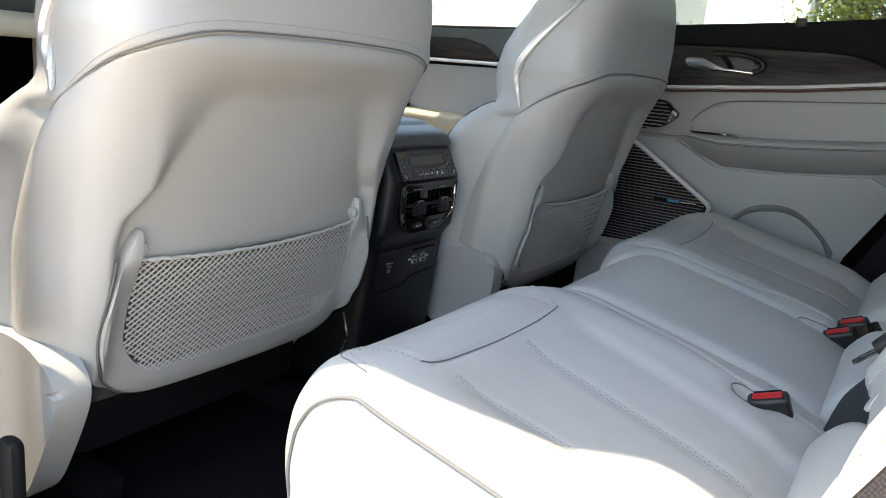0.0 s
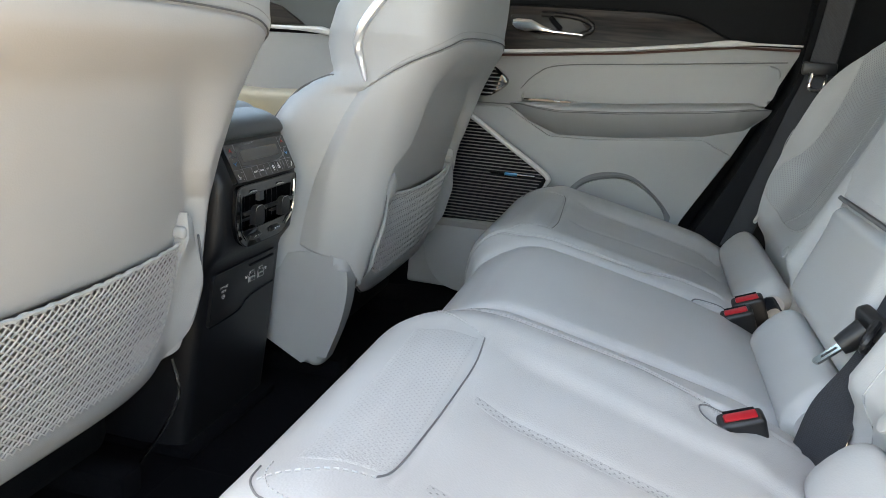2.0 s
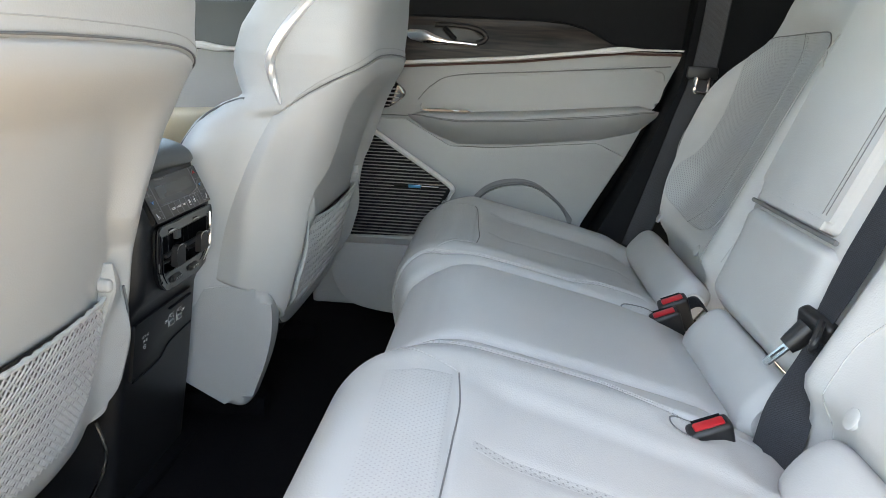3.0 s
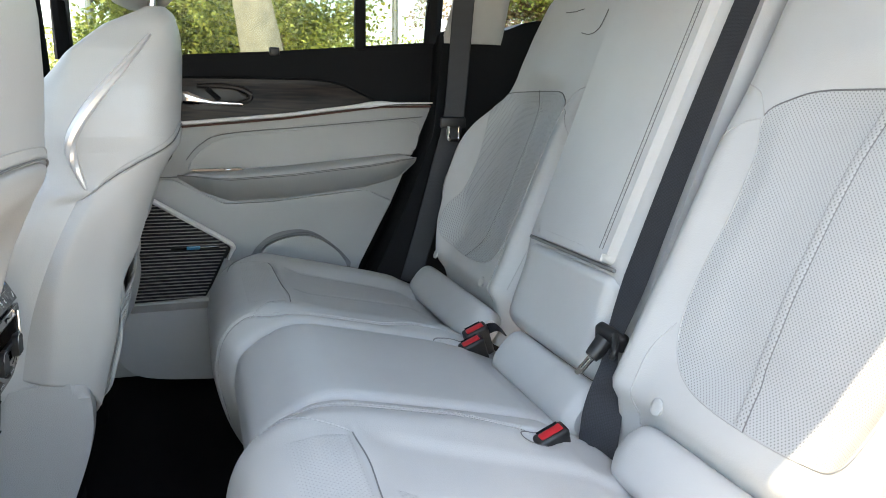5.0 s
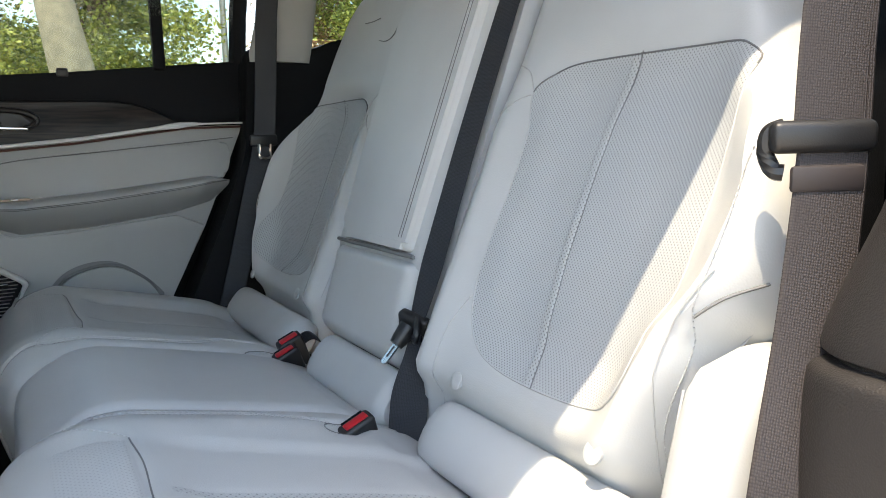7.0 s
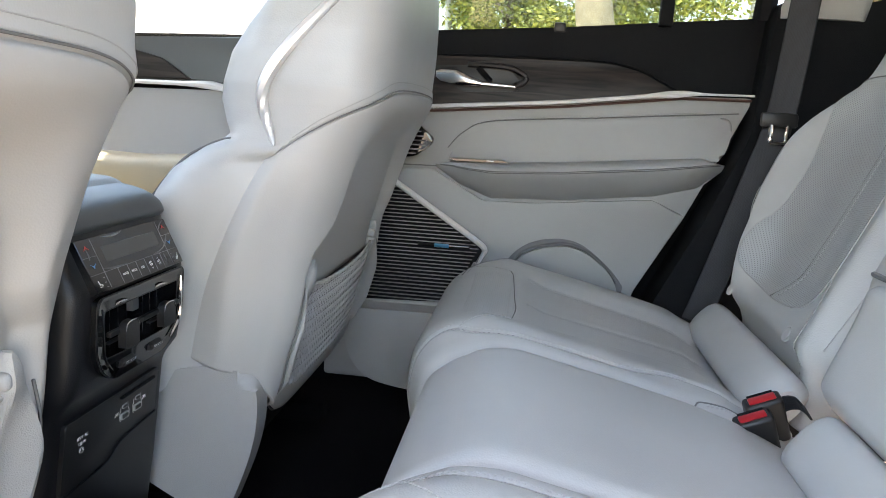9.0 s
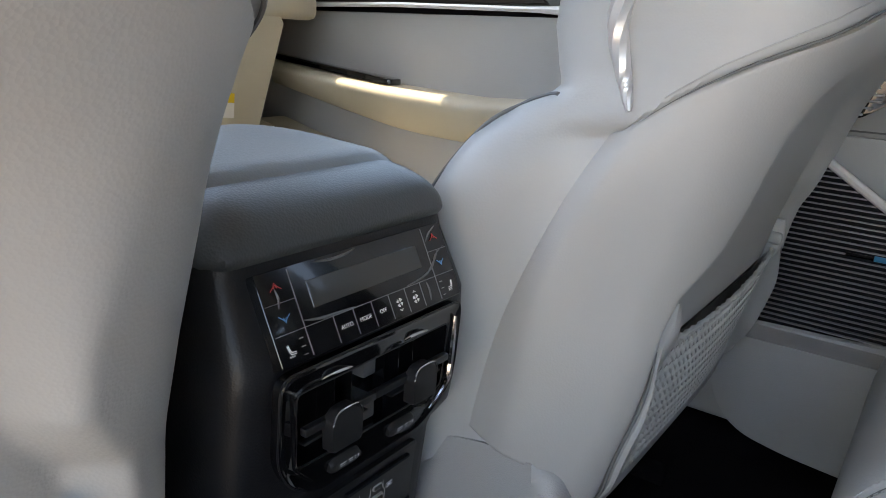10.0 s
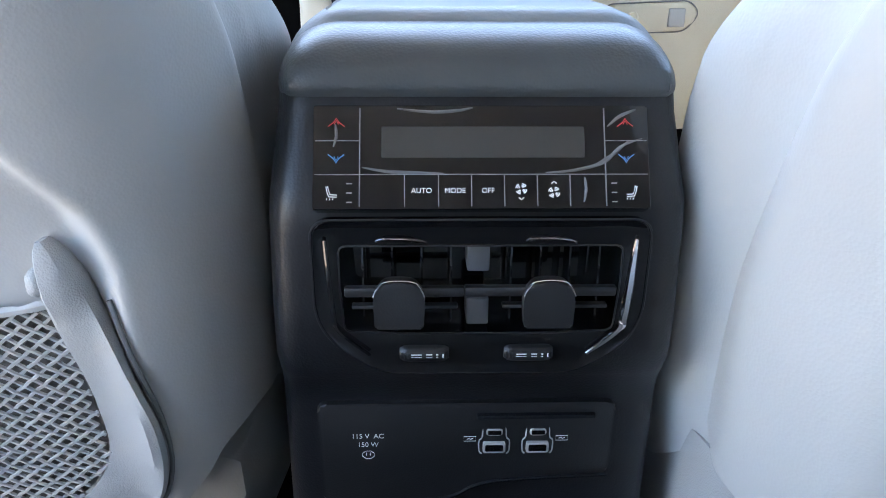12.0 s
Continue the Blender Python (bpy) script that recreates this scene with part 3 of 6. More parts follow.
def seat_back():
    ths = even_angles(300, 0.47)
    zs = sorted(set([round(z, 4) for z in span(0.19, 0.53, 90) + span(0.53, 0.64, 64) + span(0.645, 0.76, 30)] + [0.768, 0.776, 0.784, 0.792, 0.798, 0.802]))
    # the lower edge climbs towards the front, over the hinge cover
    foot = []
    for t in ths:
        y = section_point(t, 0.27)[1]
        foot.append(0.012 + shell_foot(y) - 0.045 * step(-0.045, -0.015, y) - 0.03 * step(0.0, 0.05, y))

    def under(t, h):
        """Set back beneath the shell, and where the leather tucks in behind its edge."""
        edge = lerp_table(EDGE_ROWS, h)[0]
        if abs(t) < edge - 0.05:
            return -0.005 if h < seam_height(t) - 0.013 else 0.0
        past = seat_point(abs(t), h).y - ridge_y(h)
        return -0.0065 * step(0.045, 0.004, past) * step(0.552, 0.532, h)
    rings = []
    for z in zs:
        hs = [f + (z - 0.19) * (0.40 - f) / 0.21 if z < 0.40 else z for f in foot]
        rings.append([seat_point(t, h, under(t, h)) for t, h in zip(ths, hs)])
    return loft(rings)


def shell_edge(z):
    """Angle at which the moulded back shell ends on the side of the seat."""
    lo, hi = radians(45), radians(130)
    for _ in range(20):
        m = (lo + hi) / 2
        lo, hi = (m, hi) if seat_point(m, z).y < ridge_y(z) else (lo, m)
    return lo


EDGE_ROWS = [(z, shell_edge(z)) for z in span(0.20, 0.60, 60)]


def back_shell():
    """The moulded shell that wraps the back of the seat, with a crisp rounded rim."""
    te = lerp_table(EDGE_ROWS, 0.47)[0]
    fine = [te * i / 1500 for i in range(1501)]
    run = [0.0]
    for q, r in zip(fine, fine[1:]):
        run.append(run[-1] + (seat_point(r, 0.47) - seat_point(q, 0.47)).length)
    L = run[-1]
    ks = [(L - 0.011) * i / 92 for i in range(92)] + [L - d for d in (0.011, 0.009, 0.0075, 0.006, 0.0045, 0.003, 0.002, 0.001, 0.0004, 0.0)]
    half = [float(v) / te for v in np.interp(ks, run, fine)]
    us = [-u for u in half[:0:-1]] + half
    ws = [0.0, 0.002, 0.005, 0.010] + span(0.02, 0.98, 92) + [0.988, 0.994, 0.998, 1.0]

    def f(u, w):
        top = 0.55
        for _ in range(6):
            top = (top + seam_height(u * lerp_table(EDGE_ROWS, top)[0]) - 0.0022) / 2
        foot = shell_foot(section_point(u * lerp_table(EDGE_ROWS, 0.27)[0], 0.27)[1])
        z = foot + (top - foot) * w
        k = float(np.interp(abs(u), half, ks))
        d, e = L - k, min(1 - w, w) * 0.34
        rim = (0.0045 + 0.006 * step(0.552, 0.532, z)) * max(0.0, 1 - d / 0.014) ** 2.2 + 0.0042 * max(0.0, 1 - e / 0.0035) ** 2
        return seat_point(u * lerp_table(EDGE_ROWS, z)[0], z, 0.0034 - min(0.0105, rim))
    return sheet(f, us, ws)


def back_y(sx, z):
    """Rear surface above a given place across the seat."""
    a, yb, _ = smooth_table(SEAT_ROWS, z)
    s = min(0.999, abs(sx) / (a + 0.0075))
    p = squareness(z)
    return yb + 0.13 * (1 - (1 - s ** p) ** (1 / p)) + recess(sx, z) - 0.0035


BEZEL = [(0.179, 0.413), (0.188, 0.37), (0.199, 0.31), (0.192, 0.262), (0.156, 0.223), (0.08, 0.213)]


def bezel():
    half = BEZEL
    pts2 = [(-x, z) for x, z in half] + [(x, z) for x, z in half[::-1]]
    path = smooth_path([(x, z, 0) for x, z in pts2], 6)
    rings = []
    k = len(path)
    for i, p in enumerate(path):
        d = (path[min(i + 1, k - 1)] - path[max(i - 1, 0)]).normalized()
        side = Vector((-d.y, d.x, 0))
        end = min(i, k - 1 - i) / 12
        w = 0.0185 * min(1.0, (0.02 + end) ** 0.6)
        h = (0.005 + 0.009 * step(0.33, 0.40, p.y)) * min(1.0, 0.35 + 2 * end)
        ring = []
        for j in range(12):
            t = 2 * math.pi * j / 12
            q = p + side * (w * math.copysign(abs(math.cos(t)) ** 0.6, math.cos(t)))
            lift = h * math.copysign(abs(math.sin(t)) ** 0.6, math.sin(t))
            ring.append(Vector((SEAT_X + q.x, back_y(q.x, q.y) - 0.004 - lift, q.y)))
        rings.append(ring)
    return loft(rings)


def pocket_joint():
    """The dark gap between the pocket's frame and the shell."""
    path = smooth_path([(x, z, 0) for x, z in [(-a, b) for a, b in BEZEL] + BEZEL[::-1]], 6)
    pts = []
    k = len(path)
    for i in range(5, k - 5):
        d = (path[i + 1] - path[i - 1]).normalized()
        q = path[i] - Vector((-d.y, d.x, 0)) * 0.0195
        pts.append(Vector((SEAT_X + q.x, back_y(q.x, q.y) - 0.0012, q.y)))
    return tube(pts, 0.0014, 6)


def inside_net(x, z):
    if not (-0.181 < x < 0.181):
        return False
    low = 0.226 + 0.042 * step(0.135, 0.184, abs(x))
    return low < z < 0.378 - 0.010 * (1 - (x / 0.18) ** 2)


def net_y(x, z):
    return back_y(x, z) - 0.006 - 0.008 * math.cos(x / 0.18 * 1.5) * (0.5 + 0.5 * step(0.23, 0.30, z)) * (1 - 0.6 * step(0.33, 0.39, z))


def netting():
    bm = bmesh.new()
    pitch = 0.0094
    for sgn in (1, -1):
        for i in range(-62, 63):
            run = []
            for j in range(0, 58):
                z = 0.225 + 0.0030 * j
                x = i * pitch + sgn * (z - 0.3) * 1.25 + 0.0004 * math.sin(z * 900 + i)
                if inside_net(x, z):
                    run.append(Vector((SEAT_X + x, net_y(x, z) - 0.0005 * sgn * math.cos(j * 1.4), z)))
                    continue
                if len(run) > 1:
                    tube(run, 0.00105, 4, bm=bm)
                run = []
            if len(run) > 1:
                tube(run, 0.00105, 4, bm=bm)
    return bm


# added dark sheet behind the net, in place of the hollow's own shade
def pocket_lining():
    def f(u, v):
        x = 0.184 * u
        z0, z1 = 0.223 + 0.046 * step(0.130, 0.184, abs(x)), 0.376 - 0.010 * (1 - u * u)
        z = z0 + (z1 - z0) * v
        return Vector((SEAT_X + x, back_y(x, z) + pocket(x, z) * 0.9 - 0.0022, z))
    return sheet(f, span(-1, 1, 60), span(0, 1, 24))


def net_hem():
    pts = []
    for i in range(121):
        x = -0.178 + 0.356 * i / 120
        z = 0.379 - 0.010 * (1 - (x / 0.18) ** 2)
        pts.append(Vector((SEAT_X + x, net_y(x, z) - 0.001 - 0.0006 * math.sin(i * 1.1), z + 0.0005 * math.sin(i * 0.7 + 1))))
    return tube(pts, [0.0024 + 0.0004 * math.sin(i * 1.3) for i in range(121)], 6)


def side_shield(sgn):
    """Moulded shield beside the seat's hinge, rounded at its rear."""
    o = round_poly([(-0.093, 0.284), (-0.036, 0.292), (0.030, 0.278), (0.085, 0.225), (0.085, 0.170), (0.055, 0.142), (-0.050, 0.086), (-0.092, 0.200)], [0.050, 0.05, 0.04, 0.02, 0.02, 0.02, 0.035, 0.06], 7)
    x = SEAT_X + sgn * 0.255
    return slab(o, lambda a, b, d: Vector((x - sgn * d, a, b)), 0.034, 0.015, 5)


def front_cushion():
    rings = []
    for y in span(-0.02, 0.50, 14):
        e = (1 - abs((y - 0.24) / 0.26) ** 6) ** 0.35 if abs(y - 0.24) < 0.2599 else 0.15
        top = 0.275 + 0.06 * (y + 0.02)
        ring = []
        for t in [2 * math.pi * i / 40 for i in range(40)]:
            c, s = math.cos(t), math.sin(t)
            x = 0.25 * math.copysign(abs(c) ** 0.5, c) * (0.9 + 0.1 * e)
            z = top - 0.09 + 0.09 * e * math.copysign(abs(s) ** 0.6, s) + (0.022 * step(0.13, 0.22, abs(x)) if s > 0 else 0)
            ring.append(Vector((SEAT_X + x, y, z)))
        rings.append(ring)
    return loft(rings)


def headrest(cx, cy, cz, w, h, d, lean=0.0):
    rings = []
    for i, v in enumerate(span(-1, 1, 17)):
        k = max(0.05, (1 - abs(v) ** 4.5)) ** 0.35
        rings.append([Vector((cx + w * k * math.copysign(abs(math.cos(t)) ** 0.62, math.cos(t)), cy + lean * v + d * k * math.copysign(abs(math.sin(t)) ** 0.7, math.sin(t)), cz + h * v)) for t in [2 * math.pi * j / 40 for j in range(40)]])
    return loft(rings)


def front_seat(shields=(-1, 1)):
    s = thing("front_seat", "pale grey leather front seat with a net pocket on its back", "car seat", (SEAT_X, 0, FLOOR_Z), "front seats")
    back = part("backrest", seat_back(), LEATHER, s, "pale grey leather backrest with raised bolsters")
    part("back_shell", back_shell(), SKIN, s, "pale warm grey moulded shell over the back")
    ths = [t for t in even_angles(420, 0.57) if abs(t) < angle_at(-0.106, 0.5415)]
    part("seam", tube([seat_point(t, seam_height(t) - 0.0010, 0.0018) for t in ths], [0.0010 * min(1.0, 0.1 + min(i, len(ths) - 1 - i) / 12) for i in range(len(ths))], 6), CREASE, back, "dark piping across the back")
    part("seam", tube([seat_point(t, seam_height(t) + 0.009, 0.0002) for t in ths if abs(t) < angle_at(-0.112, 0.55)], 0.0006, 5), SEAM, back, "fine top stitch")
    for sg in (-1, 1):
        line = ((-0.099, 0.552), (-0.094, 0.566), (-0.086, 0.586), (-0.083, 0.610), (-0.094, 0.636), (-0.115, 0.666), (-0.140, 0.697), (-0.165, 0.727), (-0.190, 0.755))
        path = smooth_path([seat_point(sg * angle_at(y, z), z, 0.003) for y, z in line], 10)
        for _ in range(30):
            path = [path[0]] + [(u + v * 2 + w) / 4 for u, v, w in zip(path, path[1:], path[2:])] + [path[-1]]
        k = len(path)
        part("trim_strip", tube(path, [0.0008 + 0.0066 * math.sin(math.pi * min(1, (0.01 + i / k * 0.98))) ** 0.7 for i in range(k)], 8), SATIN, back, "satin silver trim strip")
        pipe = smooth_path([seat_point(sg * radians(a), z, 0.001) for a, z in ((128, 0.31), (128, 0.40), (128, 0.47), (126, 0.525), (121, 0.547), (112, 0.5555), (104, 0.557))], 8)
        part("piping", tube(pipe, 0.0015, 6), CREASE, back, "dark piping along the bolster")
    frame_ob = part("pocket_frame", bezel(), SHELL, s, "pale grey moulded frame of the pocket")
    part("joint", pocket_joint(), CREASE, frame_ob, "dark gap round the pocket frame")
    part("pocket_lining", pocket_lining(), POCKET_SHADE, frame_ob, "dark sheet whose colour stands for the shade behind the net")
    part("pocket_net", netting(), NET, frame_ob, "grey diamond-mesh netting")
    part("net_hem", net_hem(), NET, frame_ob, "gathered elastic hem")
    for sg in (-1, 1):
        part("net_anchor", box(SEAT_X + sg * 0.174 - 0.005, SEAT_X + sg * 0.174 + 0.005, back_y(0.174, 0.40) - 0.012, back_y(0.174, 0.40) + 0.004, 0.385, 0.399, 0.0045, 3), SHELL, frame_ob)
        if sg in shields:
            part("side_shield", side_shield(sg), SHELL, s, "pale grey moulded hinge cover")
    part("cushion", front_cushion(), LEATHER, s)
    part("seat_base", box(SEAT_X - 0.19, SEAT_X + 0.19, -0.02, 0.42, 0.10, 0.26, 0.02), DARK, s, "black underside of the seat")
    for sg in (-1, 1):
        part("seat_rail", box(SEAT_X + sg * 0.17 - 0.02, SEAT_X + sg * 0.17 + 0.02, -0.06, 0.50, FLOOR_Z, 0.085, 0.005), CARPET, s, "black seat rail")
        part("headrest_post", tube([(SEAT_X + sg * 0.06, -0.19, 0.785), (SEAT_X + sg * 0.06, -0.20, 0.87)], 0.007, 10), CHROME, s, "chrome headrest post")
    part("headrest", headrest(SEAT_X, -0.185, 0.893, 0.125, 0.085, 0.055, -0.015), LEATHER, s, "pale grey leather headrest")
    return s


passenger = front_seat((-1,))
driver = copy_thing(passenger, pose(-SEAT_X, 0.10, FLOOR_Z))
for o in list(driver.children):
    if o.name.startswith("side_shield"):
        for q in list(o.children):
            bpy.data.objects.remove(q)
        bpy.data.objects.remove(o)
driver["label"] = "pale grey leather driver's seat with a net pocket on its back"

cover = round_poly([(-0.026, 0.240), (-0.012, 0.270), (0.035, 0.293), (0.12, 0.290), (0.50, 0.30), (0.56, 0.22), (0.52, 0.12), (0.14, 0.06), (0.050, 0.095), (0.006, 0.172)], 0.05, 7)
part("side_shield", slab(cover, lambda a, b, d: Vector((-0.652 + d, a, b)), 0.04, 0.016, 5), SHELL, driver, "pale grey moulded hinge cover")
wire = tube(smooth_path([(-0.157, 0.02, 0.215), (-0.155, 0.012, 0.17), (-0.163, 0.03, 0.12), (-0.176, 0.055, 0.075)], 8), 0.0022, 6)
part("spring_wire", wire, SILVER, driver, "thin bright wire under the seat")


# ---------------------------------------------------------------- rear bench
CUSH = [(0.00, -0.330, 0.06), (0.10, -0.278, 0.15), (0.20, -0.254, 0.24), (0.25, -0.256, 0.287), (0.28, -0.267, 0.317), (0.31, -0.290, 0.339), (0.35, -0.328, 0.350), (0.41, -0.385, 0.347), (0.62, -0.60, 0.298), (0.68, -0.65, 0.278), (0.74, -0.72, 0.245)]
CUSH_PATH = [(v, p.x, p.y) for v, p in zip(span(0, 1, 10 * 8 + 1), smooth_path([(y, z, 0) for _, y, z in CUSH], 8))]
_len = [0.0]
for _a, _b in zip(CUSH_PATH, CUSH_PATH[1:]):
    _len.append(_len[-1] + math.hypot(_b[1] - _a[1], _b[2] - _a[2]))
CUSH_PATH = [(s, y, z) for s, (_, y, z) in zip(_len, CUSH_PATH)]
CUSH_LEN = _len[-1]
SEAM_L, SEAM_R = -0.147, 0.150


def cush_v(y):
    """Run along the cushion's profile at which its top stands at y."""
    k = [i for i, r in enumerate(CUSH_PATH) if r[2] > 0.325][0]
    return float(np.interp(-y, [-r[1] for r in CUSH_PATH[k:]], [r[0] for r in CUSH_PATH[k:]]))


def cush_base(x, v):
    s, y, z = 0, *smooth_table(CUSH_PATH, v)
    y0, z0 = smooth_table(CUSH_PATH, min(v + 0.004, CUSH_LEN))
    y1, z1 = smooth_table(CUSH_PATH, max(v - 0.004, 0.0))
    n = Vector((0, -(z1 - z0), (y1 - y0))).normalized()
    return Vector((x, y, z)), Vector((0, n.y, n.z)) * (1 if n.z >= 0 or n.y > 0 else -1)


CUSH_END = 0.618


NOTCHES = ((-0.222, -0.604), (0.152, -0.620))


V0 = cush_v(-0.392)
FRONT_SEAM = [(0.235, -0.372), (0.251, -0.380), (0.308, -0.384), (0.365, -0.382), (0.431, -0.379), (0.498, -0.375), (0.518, -0.369)]


def fold_x(v):
    """Inner edge of the fluted insert."""
    return 0.246 + 0.158 * (v - V0)


def flute_x(k, v):
    return 0.364 + 0.10 * (v - V0) if k == 0 else 0.505 - 0.05 * (v - V0)


def stitch_x(v):
    """The stitched seam beside the centre place, by its run along the cushion."""
    return 0.181 + 0.022 * step(cush_v(-0.355), cush_v(-0.30), v) + 0.022 * step(cush_v(-0.51), cush_v(-0.58), v)


def cush_off(x, v):
    """Relief of the bench: raised bolsters, a lower centre front, sunk inserts, grooves at the seams."""
    top = step(0.27, 0.36, v)
    ax = abs(x)
    o = 0.010 * step(0.47, 0.57, ax) * top
    o += 0.005 * math.exp(-((ax - 0.212) / 0.030) ** 2) * top
    f = fold_x(v)
    behind = step(V0 - 0.004, V0 + 0.045, v)
    o -= 0.0060 * step(f - 0.008, f + 0.020, ax) * step(0.545, 0.50, ax) * behind
    o -= 0.004 * math.exp(-((ax - 0.385) / 0.09) ** 2) * top
    o -= 0.008 * math.exp(-((ax - 0.148) / 0.010) ** 2) * step(0.1, 0.3, v)
    o -= 0.0030 * math.exp(-((ax - stitch_x(v)) / 0.0035) ** 2) * step(0.1, 0.2, v)
    o -= 0.030 * step(0.24, 0.12, ax) * step(0.42, 0.30, v)
    for k in (0, 1):
        o -= 0.0022 * math.exp(-((ax - flute_x(k, v)) / 0.009) ** 2) * behind
    vs = V0 - 0.012 - 0.008 * math.exp(-((ax - 0.55) / 0.05) ** 2)
    o -= 0.0014 * math.exp(-((v - vs) / 0.0038) ** 2) * step(0.235, 0.255, ax) * step(0.53, 0.51, ax)
    d = step(CUSH_END - 0.045, CUSH_END + 0.005, ax)
    o -= 0.030 * d * d
    for nx, ny in NOTCHES:
        o -= 0.014 * math.exp(-((x - nx) / 0.016) ** 2 - ((v - cush_v(ny)) / 0.022) ** 2)
    return o


def cush(x, v, out=0.0):
    p, n = cush_base(x, v)
    p.y -= 0.036 * step(0.525, CUSH_END, abs(x)) ** 1.3 * step(V0 + 0.02, V0 - 0.09, v)
    return p + n * (cush_off(x, v) + out)


def cushion_section(x0, x1, n):
    fine = [sg * (a + 0.002 * i) for sg in (-1, 1) for a in (0.148, 0.183, 0.205) for i in range(-5, 6)]
    us = sorted(set(span(x0, x1, n) + [round(u, 4) for u in fine if x0 + 0.001 < u < x1 - 0.001]))
    vs = sorted(set(span(0.0, CUSH_LEN, 100) + [V0 - 0.03 + 0.0018 * i for i in range(26)]))
    return sheet(lambda u, v: cush(u, v), us, vs, 0.05, (0, 0.6, 0.8))


def on_cush(pts, n=8, out=0.001, closed=False):
    return [cush(p.x, cush_v(p.y), out) for p in smooth_path([(x, y, 0) for x, y in pts], n, closed)]


bench = thing("rear_bench_seat", "pale grey leather rear bench seat with stitched perforated inserts", "car seat", (0, -0.5, FLOOR_Z))
cushion_l = part("seat_cushion", cushion_section(-CUSH_END, SEAM_L, 90), LEATHER, bench, "pale grey leather cushion, partly in sunlight")
part("seat_cushion", cushion_section(SEAM_L, SEAM_R, 44), LEATHER, bench)
cushion_r = part("seat_cushion", cushion_section(SEAM_R, CUSH_END, 90), LEATHER, bench)

for sg, cu in ((-1, cushion_l), (1, cushion_r)):
    X = lambda a: sg * a
    part("seam", tube(on_cush([(X(a), b) for a, b in FRONT_SEAM[1:]], 10, 0.0005), 0.0008, 5), CREASE, cu, "sewn seam across the cushion")
    part("stitching", stitches(on_cush([(X(0.251), -0.380), (X(0.242), -0.366), (X(0.228), -0.345), (X(0.205), -0.322), (X(0.19), -0.31)], 8, 0.0006)), SEAM, cu)
    part("stitching", stitches(on_cush([(X(0.518), -0.369), (X(0.522), -0.348), (X(0.530), -0.325), (X(0.540), -0.302)], 8, 0.0006)), SEAM, cu)
    corner = [(0.585, -0.347), (0.577, -0.331), (0.562, -0.311), (0.549, -0.303), (0.533, -0.297), (0.515, -0.293)]
    part("seam", tube(on_cush([(X(a), b) for a, b in corner], 8, 0.0004), 0.0008, 5), CREASE, cu, "curved seam at the cushion's corner")
    part("stitching", stitches(on_cush([(X(a - 0.006), b - 0.007) for a, b in corner], 8, 0.0006)), SEAM, cu)
    # finely perforated front panel and the wider rows of holes along the flutes
    v0, v1 = cush_v(-0.312), V0 - 0.015
    rim_out = lambda d: 0.0006 - 0.0012 * max(0.0, 1 - d / 0.006) ** 2
    xs = sorted([X(a) for a in [0.256, 0.257, 0.259, 0.262] + span(0.266, 0.502, 34) + [0.506, 0.509, 0.511, 0.512]])
    rows = [v0, v0 + 0.001, v0 + 0.003] + span(v0 + 0.006, v1 - 0.006, 24) + [v1 - 0.003, v1 - 0.001, v1]
    part("front_panel", sheet(lambda u, v: cush(u, v, rim_out(min(abs(u) - 0.256, 0.512 - abs(u), v - v0, v1 - v))), xs, rows), PERF_FINE, cu, "finely perforated pale grey leather panel")
    for k in (0, 1):
        rows = span(V0 + 0.006, cush_v(-0.655), 60)
        part("flute", sheet(lambda u, v: cush(X(flute_x(k, v)) + u, v, 0.0005 - 0.0010 * (abs(u) / 0.0075) ** 4), [0.0015 * i for i in range(-5, 6)], rows), PERF_BAND, cu, "perforated flute of the cushion")
    edge = [cush(X(CUSH_END - 0.012), v, 0.002) for v in span(0.05, CUSH_LEN - 0.03, 50)]
    rim = [cush(X(CUSH_END), v) for v in span(0.0, CUSH_LEN, 40)]
    outline = [(p.y, p.z) for p in rim] + [(-0.72, 0.06)]
    part("end_panel", slab(outline, lambda a, b, d: Vector((X(CUSH_END + 0.004 - d), a, b)), 0.03, 0.003), LEATHER, cu, "pale leather end of the cushion")
    part("piping", tube(edge, 0.0018, 6), CREASE, cu, "piping round the cushion's end")
for sg, cu in ((-1, cushion_l), (1, cushion_r)):
    rows = span(0.13, cush_v(-0.592), 80)
    part("seam", tube([cush(sg * stitch_x(v), v, 0.0002) for v in rows], 0.0010, 5), CREASE, cu, "sewn seam along the centre place")
    for dx in (-0.0045, 0.0045):
        part("stitching", stitches([cush(sg * (stitch_x(v) + dx), v, 0.0006) for v in rows], r=0.0005), SEAM, cu)
    part("seam", tube([cush(sg * 0.148, v, -0.0012) for v in span(0.20, cush_v(-0.60), 60)], 0.0010, 5), SEAM, cu, "joint beside the centre place")


# seat back
def back_base(z):
    return -0.70 - 0.43 * (z - 0.33)


OUTER = [(0.27, 0.535), (0.33, 0.55), (0.42, 0.590), (0.452, 0.602), (0.478, 0.624), (0.50, 0.635), (0.56, 0.645), (0.62, 0.625), (0.68, 0.575), (0.72, 0.556), (0.80, 0.556), (0.86, 0.545), (0.91, 0.50), (0.95, 0.43)]
BACK_N = Vector((0, 0.92, 0.39))


